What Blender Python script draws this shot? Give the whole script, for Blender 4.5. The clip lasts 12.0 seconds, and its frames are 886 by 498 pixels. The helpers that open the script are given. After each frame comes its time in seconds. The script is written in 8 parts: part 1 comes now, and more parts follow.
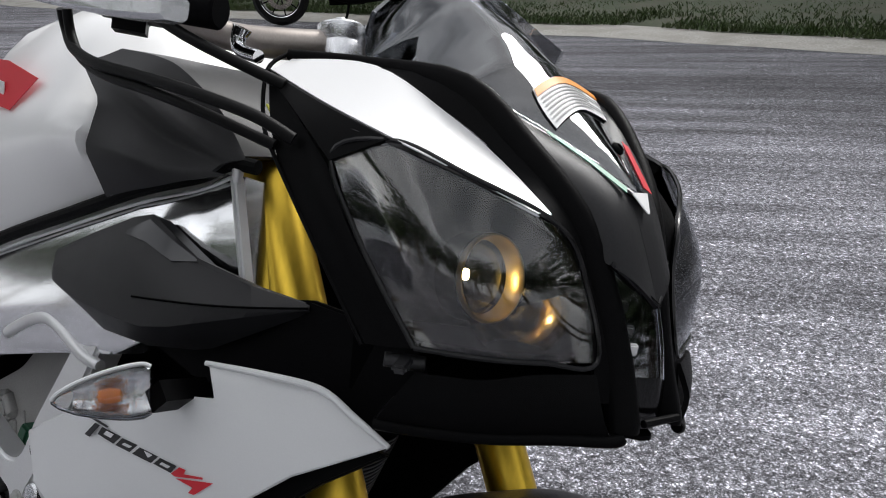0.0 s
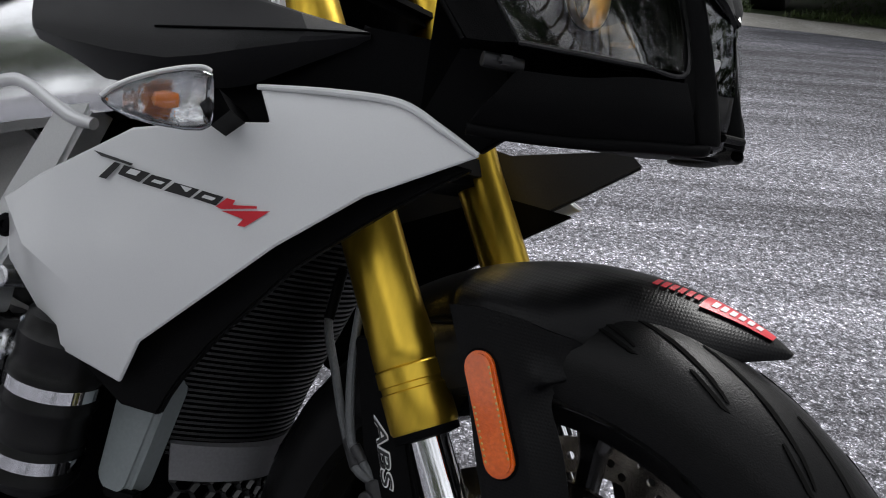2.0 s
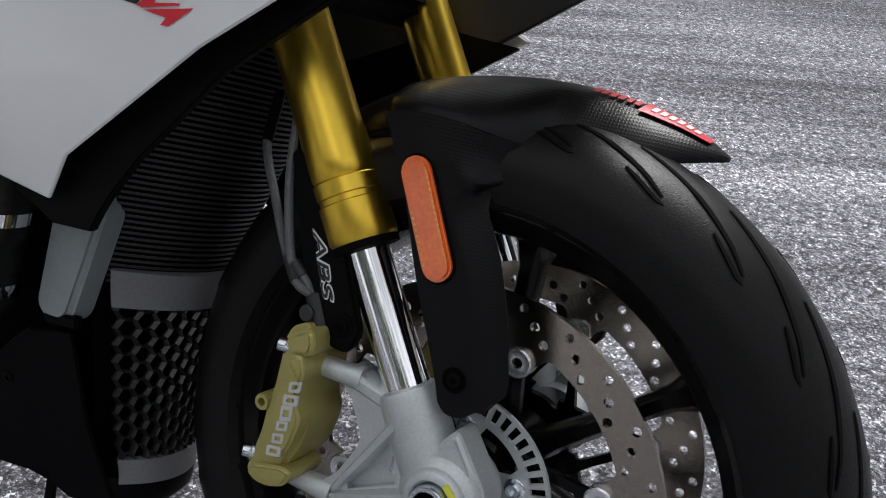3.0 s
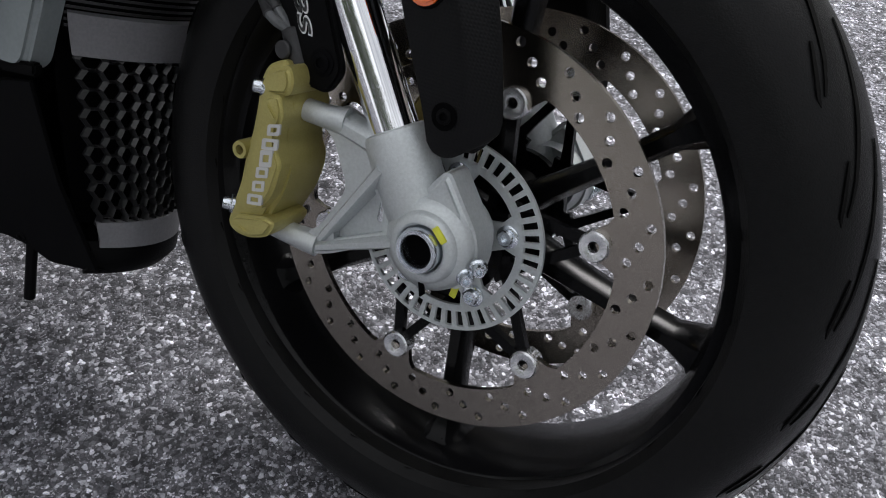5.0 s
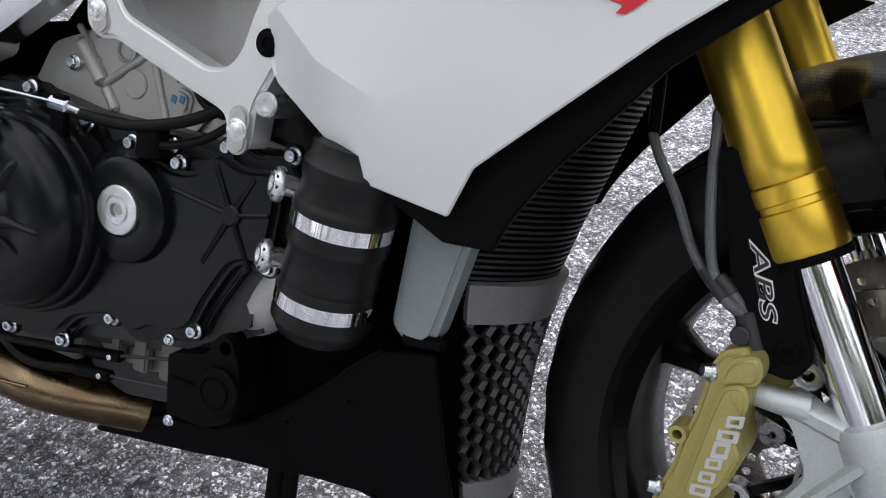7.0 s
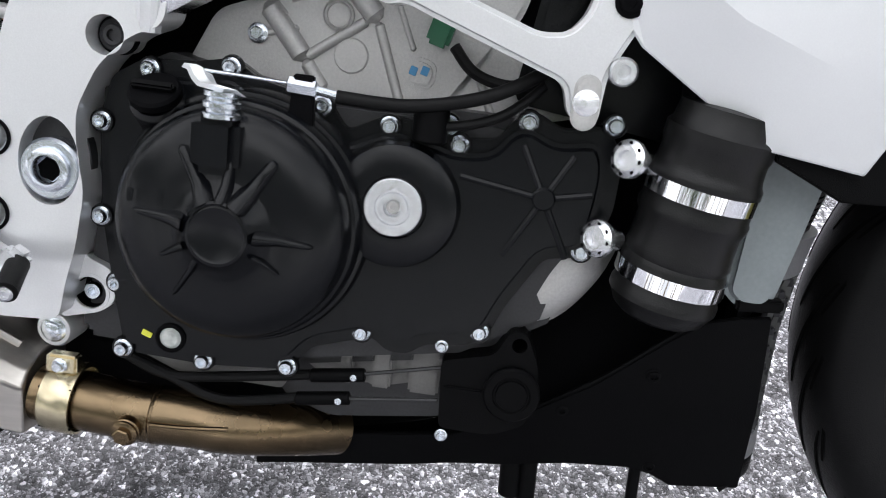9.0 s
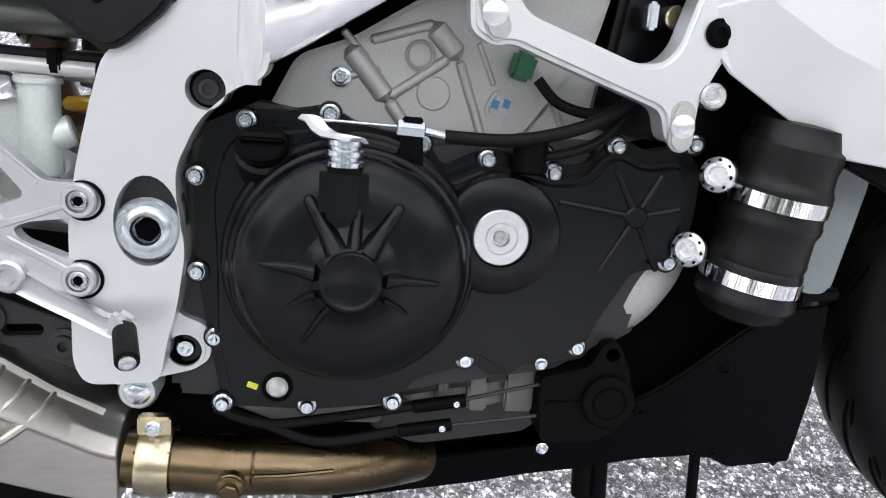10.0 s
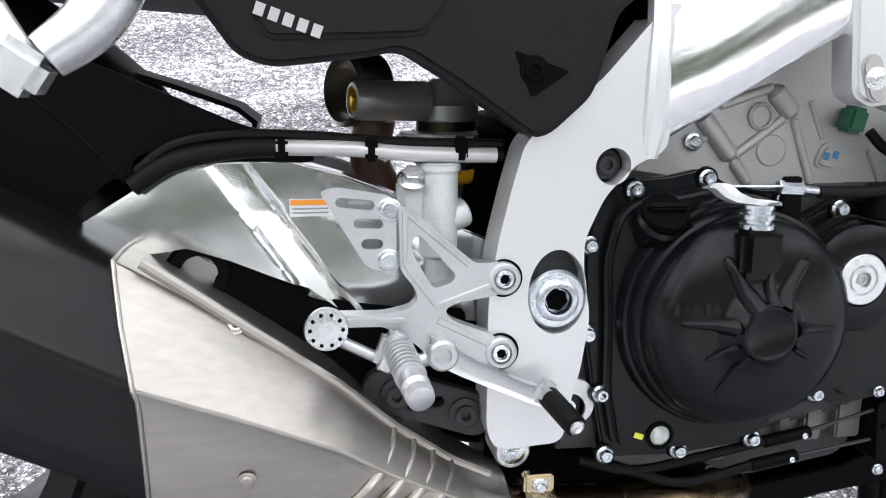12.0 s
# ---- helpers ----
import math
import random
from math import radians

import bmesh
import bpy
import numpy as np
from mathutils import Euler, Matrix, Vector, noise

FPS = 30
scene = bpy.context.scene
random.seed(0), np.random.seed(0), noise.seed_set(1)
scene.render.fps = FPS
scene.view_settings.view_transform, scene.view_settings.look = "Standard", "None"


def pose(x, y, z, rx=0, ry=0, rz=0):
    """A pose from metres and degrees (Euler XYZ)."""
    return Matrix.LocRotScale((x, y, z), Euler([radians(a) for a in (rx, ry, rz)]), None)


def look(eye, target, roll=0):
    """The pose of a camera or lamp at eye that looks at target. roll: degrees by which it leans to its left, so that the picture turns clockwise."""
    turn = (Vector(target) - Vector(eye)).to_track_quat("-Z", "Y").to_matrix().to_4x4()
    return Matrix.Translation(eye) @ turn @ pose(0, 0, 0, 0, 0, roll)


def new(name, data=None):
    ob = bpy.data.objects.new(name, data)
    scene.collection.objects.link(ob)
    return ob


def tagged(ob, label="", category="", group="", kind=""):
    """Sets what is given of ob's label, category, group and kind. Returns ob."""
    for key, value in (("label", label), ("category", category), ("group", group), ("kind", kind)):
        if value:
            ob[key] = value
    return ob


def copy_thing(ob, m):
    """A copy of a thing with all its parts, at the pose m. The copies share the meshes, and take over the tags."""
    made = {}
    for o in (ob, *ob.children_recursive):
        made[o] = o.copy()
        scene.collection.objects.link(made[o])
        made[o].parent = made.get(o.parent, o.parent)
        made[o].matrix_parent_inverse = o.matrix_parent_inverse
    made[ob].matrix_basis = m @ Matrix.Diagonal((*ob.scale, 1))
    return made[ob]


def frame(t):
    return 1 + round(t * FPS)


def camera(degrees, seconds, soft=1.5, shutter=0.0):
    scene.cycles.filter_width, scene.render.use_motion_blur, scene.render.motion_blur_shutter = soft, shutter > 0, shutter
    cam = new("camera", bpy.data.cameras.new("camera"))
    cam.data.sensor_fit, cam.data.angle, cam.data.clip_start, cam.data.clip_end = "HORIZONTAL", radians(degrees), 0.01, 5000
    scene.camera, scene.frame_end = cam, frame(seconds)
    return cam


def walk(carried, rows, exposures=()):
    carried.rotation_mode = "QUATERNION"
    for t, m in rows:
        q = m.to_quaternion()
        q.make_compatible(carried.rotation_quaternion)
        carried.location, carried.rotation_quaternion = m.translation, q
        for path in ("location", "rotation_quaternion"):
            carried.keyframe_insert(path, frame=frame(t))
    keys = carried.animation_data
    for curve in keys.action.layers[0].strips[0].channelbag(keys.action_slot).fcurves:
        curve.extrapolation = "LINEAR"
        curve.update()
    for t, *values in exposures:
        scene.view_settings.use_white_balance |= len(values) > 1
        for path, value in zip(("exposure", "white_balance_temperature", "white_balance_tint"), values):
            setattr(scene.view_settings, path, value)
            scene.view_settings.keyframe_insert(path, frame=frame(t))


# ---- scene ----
cam = camera(56.96, 12.0, soft=1.05)
PATH = [
    (0, (0.2002, -0.2335, 0.9962), (-0.3399, 0.5227, 0.6267), -2.04),
    (0.5, (0.1288, -0.2867, 0.9395), (-0.2852, 0.5384, 0.5551), 4.31),
    (1, (0.0837, -0.3354, 0.8924), (-0.2993, 0.5137, 0.5287), 3.57),
    (1.5, (0.0714, -0.3522, 0.8623), (-0.3026, 0.4986, 0.4933), 4.07),
    (2, (0.0814, -0.3608, 0.8333), (-0.2702, 0.4835, 0.4289), 4.19),
    (2.5, (0.0993, -0.3718, 0.8068), (-0.2207, 0.4543, 0.3429), 4.69),
    (3, (0.1131, -0.3704, 0.7745), (-0.1727, 0.4397, 0.2627), 5.01),
    (3.5, (0.1246, -0.3507, 0.7506), (-0.1217, 0.4273, 0.1727), 6.03),
    (3.7, (0.1299, -0.3486, 0.7420), (-0.1061, 0.4153, 0.1414), 5.81),
    (5.3, (0.1105, -0.3714, 0.7038), (-0.1084, 0.3214, 0.0167), 6.62),
    (5.5, (0.0908, -0.3663, 0.7078), (-0.1659, 0.3256, 0.0329), 4.94),
    (6, (0.0222, -0.3642, 0.7309), (-0.2937, 0.3423, 0.0976), 1.02),
    (6.5, (-0.0403, -0.3459, 0.7536), (-0.3975, 0.3729, 0.1572), -0.54),
    (7, (-0.1456, -0.3804, 0.7639), (-0.4912, 0.3626, 0.1907), -0.19),
    (7.5, (-0.2655, -0.4335, 0.7588), (-0.4758, 0.3473, 0.1705), 2.03),
    (7.7, (-0.3111, -0.4466, 0.7541), (-0.5107, 0.3374, 0.1662), 2.50),
    (9.3, (-0.6155, -0.4369, 0.7406), (-0.6023, 0.3465, 0.1192), 6.24),
    (9.5, (-0.6514, -0.4385, 0.7460), (-0.6037, 0.3505, 0.1335), 6.15),
    (10, (-0.7344, -0.4487, 0.7535), (-0.6137, 0.3407, 0.1515), 7.79),
    (10.5, (-0.8026, -0.4583, 0.7508), (-0.6890, 0.3358, 0.1537), 6.70),
    (11, (-0.9003, -0.4484, 0.7579), (-0.7436, 0.3392, 0.1619), 6.42),
    (11.5, (-0.9638, -0.4365, 0.7690), (-0.7925, 0.3586, 0.1872), 5.14),
    (12, (-1.0573, -0.4245, 0.7750), (-0.8819, 0.3713, 0.1955), 5.44),
]
EXPOSURES = [(0, 0.0), (0.5, -0.05), (1.5, -0.02), (2.5, 0.06), (3.5, 0.16), (5.5, 0.36), (6.5, 0.72), (7.5, 0.95), (9.5, 1.40), (12, 1.49)]
walk(cam, [(t, look(eye, target, roll)) for t, eye, target, roll in PATH], EXPOSURES)

from mathutils.bvhtree import BVHTree

# ---- light ----
world = bpy.data.worlds.new("sky")
scene.world = world
world.use_nodes = True
wn = world.node_tree
sky = wn.nodes.new("ShaderNodeTexSky")
sky.sky_type, sky.sun_disc = "NISHITA", False
sky.sun_elevation, sky.sun_rotation = radians(42), radians(6)
sky.air_density, sky.dust_density = 1.0, 4.0
# broken cloud: pale and grey masses over the blue
sky_place = wn.nodes.new("ShaderNodeTexCoord")
sky_noise = wn.nodes.new("ShaderNodeTexNoise")
sky_noise.inputs["Scale"].default_value, sky_noise.inputs["Detail"].default_value, sky_noise.inputs["Roughness"].default_value = 2.2, 7, 0.55
wn.links.new(sky_place.outputs["Generated"], sky_noise.inputs["Vector"])
cloud = wn.nodes.new("ShaderNodeValToRGB")
cloud.color_ramp.elements[0].position, cloud.color_ramp.elements[0].color = 0.40, (3.5, 3.6, 3.85, 1)
cloud.color_ramp.elements[1].position, cloud.color_ramp.elements[1].color = 0.62, (11.0, 11.1, 11.45, 1)
wn.links.new(sky_noise.outputs["Fac"], cloud.inputs[0])
soft_sky = wn.nodes.new("ShaderNodeMixRGB")
soft_sky.inputs[0].default_value = 0.92
wn.links.new(sky.outputs[0], soft_sky.inputs[1])
wn.links.new(cloud.outputs[0], soft_sky.inputs[2])
wn.links.new(soft_sky.outputs[0], wn.nodes["Background"].inputs[0])
wn.nodes["Background"].inputs[1].default_value = 0.128
sun = new("sun", bpy.data.lights.new("sun", "SUN"))
sun.data.energy, sun.data.angle, sun.data.color = 3.5, radians(24), (1.0, 0.99, 0.98)
sun.matrix_world = look((0.4, 4.0, 3.6), (0, 0, 0))


# ---- materials ----
def material(name, color, rough=0.5, metal=0.0, grain=0.0, grain_scale=200.0, spots=0.0, spot_scale=9.0, bump=0.0, bump_scale=300.0,
             coat=0.0, stretch=(1, 1, 1), spot_color=None, rough_var=0.0, spec=0.5):
    """Principled surface with fine grain, larger stains and a little relief."""
    m = bpy.data.materials.new(name)
    m.use_nodes = True
    nt = m.node_tree
    p = nt.nodes["Principled BSDF"]
    p.inputs["Base Color"].default_value = (*color, 1)
    p.inputs["Roughness"].default_value, p.inputs["Metallic"].default_value = rough, metal
    p.inputs["Coat Weight"].default_value = coat
    p.inputs["Coat Roughness"].default_value = 0.06
    p.inputs["Specular IOR Level"].default_value = spec
    co = nt.nodes.new("ShaderNodeTexCoord")
    mp = nt.nodes.new("ShaderNodeMapping")
    mp.inputs["Scale"].default_value = stretch
    nt.links.new(co.outputs["Object"], mp.inputs[0])

    def noise_tex(scale, detail=4.0):
        n = nt.nodes.new("ShaderNodeTexNoise")
        n.inputs["Scale"].default_value, n.inputs["Detail"].default_value = scale, detail
        nt.links.new(mp.outputs[0], n.inputs["Vector"])
        return n

    last = None
    if grain:
        n = noise_tex(grain_scale)
        r = nt.nodes.new("ShaderNodeValToRGB")
        r.color_ramp.elements[0].position, r.color_ramp.elements[1].position = 0.3, 0.7
        r.color_ramp.elements[0].color = (*[c * (1 - grain) for c in color], 1)
        r.color_ramp.elements[1].color = (*[min(1, c * (1 + grain)) for c in color], 1)
        nt.links.new(n.outputs["Fac"], r.inputs[0])
        last = r.outputs[0]
        nt.links.new(last, p.inputs["Base Color"])
    if spots:
        n = noise_tex(spot_scale, 6.0)
        r = nt.nodes.new("ShaderNodeValToRGB")
        r.color_ramp.elements[0].position, r.color_ramp.elements[1].position = 0.42, 0.68
        r.color_ramp.elements[1].color = (spots, spots, spots, 1)
        mix = nt.nodes.new("ShaderNodeMixRGB")
        sc = spot_color or [c * 0.55 for c in color]
        mix.inputs[1].default_value, mix.inputs[2].default_value = (*color, 1), (*sc, 1)
        nt.links.new(n.outputs["Fac"], r.inputs[0])
        nt.links.new(r.outputs[0], mix.inputs[0])
        if last:
            nt.links.new(last, mix.inputs[1])
        nt.links.new(mix.outputs[0], p.inputs["Base Color"])
    if rough_var:
        n = noise_tex(spot_scale * 3, 5.0)
        mr = nt.nodes.new("ShaderNodeMapRange")
        mr.inputs["To Min"].default_value, mr.inputs["To Max"].default_value = max(0.02, rough - rough_var), rough + rough_var
        nt.links.new(n.outputs["Fac"], mr.inputs[0])
        nt.links.new(mr.outputs[0], p.inputs["Roughness"])
    if bump:
        n = noise_tex(bump_scale)
        b = nt.nodes.new("ShaderNodeBump")
        b.inputs["Strength"].default_value, b.inputs["Distance"].default_value = bump, 0.001
        nt.links.new(n.outputs["Fac"], b.inputs["Height"])
        nt.links.new(b.outputs[0], p.inputs["Normal"])
    return m


white_paint = material("white_paint", (0.69, 0.70, 0.71), 0.36, 0.0, 0.015, 900, 0.12, 5, 0.05, 900, coat=0.5, spot_color=(0.60, 0.61, 0.62))
black_plastic = material("black_plastic", (0.0025, 0.0025, 0.0028), 0.46, 0, 0.2, 600, 0.3, 14, 0.25, 1400, spot_color=(0.004, 0.004, 0.0043), rough_var=0.08, spec=0.055)
# lighter copy of the black plastic: skylight on upturned faces put into colour
sky_lit_plastic = material("sky_lit_black_plastic", (0.011, 0.011, 0.0125), 0.42, 0, 0.2, 600, 0.3, 14, 0.2, 1400, spot_color=(0.009, 0.009, 0.010), rough_var=0.06, spec=0.32)
seat_plastic = material("seat_side_plastic", (0.006, 0.006, 0.007), 0.44, 0, 0.2, 600, 0.3, 14, 0.2, 1400, spot_color=(0.005, 0.005, 0.006), rough_var=0.06, spec=0.2)
black_fine = material("black_fine", (0.0025, 0.0025, 0.003), 0.6, 0, 0.2, 400, bump=0.15, bump_scale=900, spec=0.04)
dark_gloss = material("dark_gloss", (0.003, 0.003, 0.0035), 0.2, 0, coat=0.12, rough_var=0.08, spec=0.3)
engine_black = material("engine_black", (0.0032, 0.0036, 0.0046), 0.23, 0.0, 0.08, 700, 0.15, 18, 0.08, 1800, spot_color=(0.0055, 0.006, 0.007), rough_var=0.025, spec=0.22)
gold = material("gold_anodised", (0.74, 0.50, 0.06), 0.33, 1.0, 0.08, 140, 0.12, 12, stretch=(1, 1, 0.03), rough_var=0.03, spot_color=(0.66, 0.42, 0.04))
chrome = material("chrome", (0.80, 0.81, 0.83), 0.07, 1.0)
cast_grey = material("cast_grey", (0.52, 0.55, 0.56), 0.42, 0.55, 0.08, 500, 0.3, 20, 0.35, 1500, spot_color=(0.44, 0.46, 0.47))
frame_silver = material("frame_silver", (0.69, 0.695, 0.705), 0.36, 0.62, 0.03, 800, 0.15, 10, 0.08, 1500, spot_color=(0.64, 0.645, 0.655))
polished = material("polished_aluminium", (0.88, 0.89, 0.90), 0.14, 1.0, 0.03, 40, 0.2, 8, 0.02, 30, rough_var=0.06, stretch=(0.3, 1, 1))
alloy = material("alloy", (0.76, 0.77, 0.79), 0.27, 0.9, 0.07, 700, 0.25, 30, 0.15, 1600)
cast_satin = material("satin_cast_silver", (0.58, 0.585, 0.60), 0.36, 0.85, 0.05, 700, 0.2, 25, 0.15, 1600, spot_color=(0.52, 0.525, 0.54))
raw_cast = material("raw_casting", (0.46, 0.455, 0.445), 0.5, 0.55, 0.08, 500, 0.35, 16, 0.30, 1500, spot_color=(0.36, 0.355, 0.345))
# darker copy of the raw casting, with the sump's shade in its colour
shaded_cast = material("shaded_casting", (0.17, 0.166, 0.16), 0.5, 0.5, 0.08, 500, 0.5, 14, 0.30, 1500, spot_color=(0.10, 0.098, 0.095))
steel = material("zinc_steel", (0.66, 0.70, 0.75), 0.25, 1.0, 0.1, 500, 0.3, 60, spot_color=(0.5, 0.52, 0.56))
disc_steel = material("disc_steel", (0.30, 0.272, 0.24), 0.20, 1.0, 0.05, 260, 0.15, 12, 0.1, 900, spot_color=(0.27, 0.24, 0.20), rough_var=0.08)
brushed = material("brushed_steel", (0.50, 0.475, 0.44), 0.38, 1.0, 0.07, 200, 0.35, 7, 0.06, 500, stretch=(0.08, 1, 1), spot_color=(0.42, 0.395, 0.36), rough_var=0.07)
burnt = material("heat_tinted_steel", (0.17, 0.125, 0.075), 0.26, 1.0, 0.12, 60, 0.7, 12, 0.1, 500, spot_color=(0.16, 0.11, 0.06), rough_var=0.08)
bronze_clip = material("straw_steel", (0.66, 0.58, 0.40), 0.26, 1.0, 0.1, 80, 0.4, 20)
caliper_gold = material("caliper_gold", (0.40, 0.355, 0.125), 0.42, 0.45, 0.08, 700, 0.3, 30, 0.3, 1600, spot_color=(0.31, 0.27, 0.09))
rubber = material("rubber", (0.004, 0.004, 0.0042), 0.5, 0, 0.2, 300, 0.4, 12, 0.25, 1200, spot_color=(0.007, 0.007, 0.007), spec=0.14)
tyre_rubber = material("tyre_rubber", (0.005, 0.005, 0.0052), 0.36, 0, 0.2, 250, 0.5, 10, 0.3, 800, spot_color=(0.009, 0.009, 0.0093), rough_var=0.05, spec=0.13)
# blacker than the tyre: the shade of cut grooves as a colour
groove_shade = material("groove_shade", (0.003, 0.003, 0.003), 0.9, spec=0.05)
wheel_black = material("wheel_black", (0.003, 0.003, 0.0035), 0.24, 0, 0.1, 300, coat=0.03, rough_var=0.06, spec=0.11)
ink_black = material("ink_black", (0.01, 0.01, 0.011), 0.4)
ink_white = material("ink_white", (0.75, 0.75, 0.75), 0.5)
pale_mark = material("pale_mark", (0.46, 0.46, 0.45), 0.5)
ink_grey = material("ink_grey", (0.30, 0.30, 0.30), 0.5)
red = material("red_vinyl", (0.62, 0.02, 0.035), 0.38)
orange_vinyl = material("orange_vinyl", (0.85, 0.30, 0.03), 0.45)
green_vinyl = material("green_vinyl", (0.02, 0.22, 0.12), 0.4)
yellow_mark = material("yellow_mark", (0.65, 0.65, 0.06), 0.5)
blue_mark = material("blue_mark", (0.05, 0.22, 0.42), 0.5)
yellow_paint = material("spring_yellow", (0.75, 0.42, 0.01), 0.35, coat=0.3)
green_plastic = material("green_plastic", (0.02, 0.12, 0.06), 0.4)
bar_grey = material("bar_grey", (0.38, 0.34, 0.31), 0.36, 0.7, 0.06, 500)
orange_glass = material("orange_reflector", (0.78, 0.13, 0.006), 0.2, 0, 0.12, 300, 0.5, 25, 0.25, 500, coat=0.7, spot_color=(0.60, 0.07, 0.004))
fin_grey = material("fin_grey", (0.028, 0.028, 0.030), 0.5, 0.3, 0.15, 500)
# near-black used as painted shade in holes, gaps and behind other parts
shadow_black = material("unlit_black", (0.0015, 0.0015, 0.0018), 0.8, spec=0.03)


def carbon(name):
    """Black weave: two wave bands crossed, in the roughness and the relief."""
    m = material(name, (0.003, 0.003, 0.0035), 0.38, spec=0.15)
    nt = m.node_tree
    co = nt.nodes.new("ShaderNodeTexCoord")
    ws = []
    for direction in ("X", "Z"):
        w = nt.nodes.new("ShaderNodeTexWave")
        w.bands_direction = direction
        w.inputs["Scale"].default_value, w.inputs["Distortion"].default_value = 130, 0.4
        nt.links.new(co.outputs["Object"], w.inputs[0])
        ws.append(w)
    mx = nt.nodes.new("ShaderNodeMath")
    mx.operation = "MULTIPLY"
    for n, w in enumerate(ws):
        nt.links.new(w.outputs["Fac"], mx.inputs[n])
    b = nt.nodes.new("ShaderNodeBump")
    b.inputs["Strength"].default_value, b.inputs["Distance"].default_value = 0.2, 0.0006
    nt.links.new(mx.outputs[0], b.inputs["Height"])
    nt.links.new(b.outputs[0], nt.nodes["Principled BSDF"].inputs["Normal"])
    return m


weave = carbon("black_weave")


def pane(name, tint, mixed):
    """Thin plastic: clear with a tint, and a mirror's share by Fresnel."""
    m = bpy.data.materials.new(name)
    m.use_nodes = True
    nt = m.node_tree
    out = nt.nodes["Material Output"]
    tr, gl, mix, fr = (nt.nodes.new(k) for k in ("ShaderNodeBsdfTransparent", "ShaderNodeBsdfGlossy", "ShaderNodeMixShader", "ShaderNodeFresnel"))
    tr.inputs[0].default_value = (*tint, 1)
    gl.inputs[0].default_value, gl.inputs["Roughness"].default_value = (0.9, 0.92, 0.95, 1), 0.04
    fr.inputs[0].default_value = mixed
    nt.links.new(fr.outputs[0], mix.inputs[0])
    nt.links.new(tr.outputs[0], mix.inputs[1])
    nt.links.new(gl.outputs[0], mix.inputs[2])
    nt.links.new(mix.outputs[0], out.inputs[0])
    return m


lamp_pane = pane("lamp_pane", (0.80, 0.78, 0.74), 1.75)
smoke_pane = pane("smoke_pane", (0.58, 0.58, 0.60), 2.3)
clear_pane = pane("clear_pane", (0.9, 0.9, 0.9), 1.6)


def glow(name, color, strength):
    m = bpy.data.materials.new(name)
    m.use_nodes = True
    p = m.node_tree.nodes["Principled BSDF"]
    p.inputs["Emission Color"].default_value, p.inputs["Emission Strength"].default_value = (*color, 1), strength
    return m


lamp_glow = glow("lamp_filament", (1.0, 0.78, 0.42), 130.0)


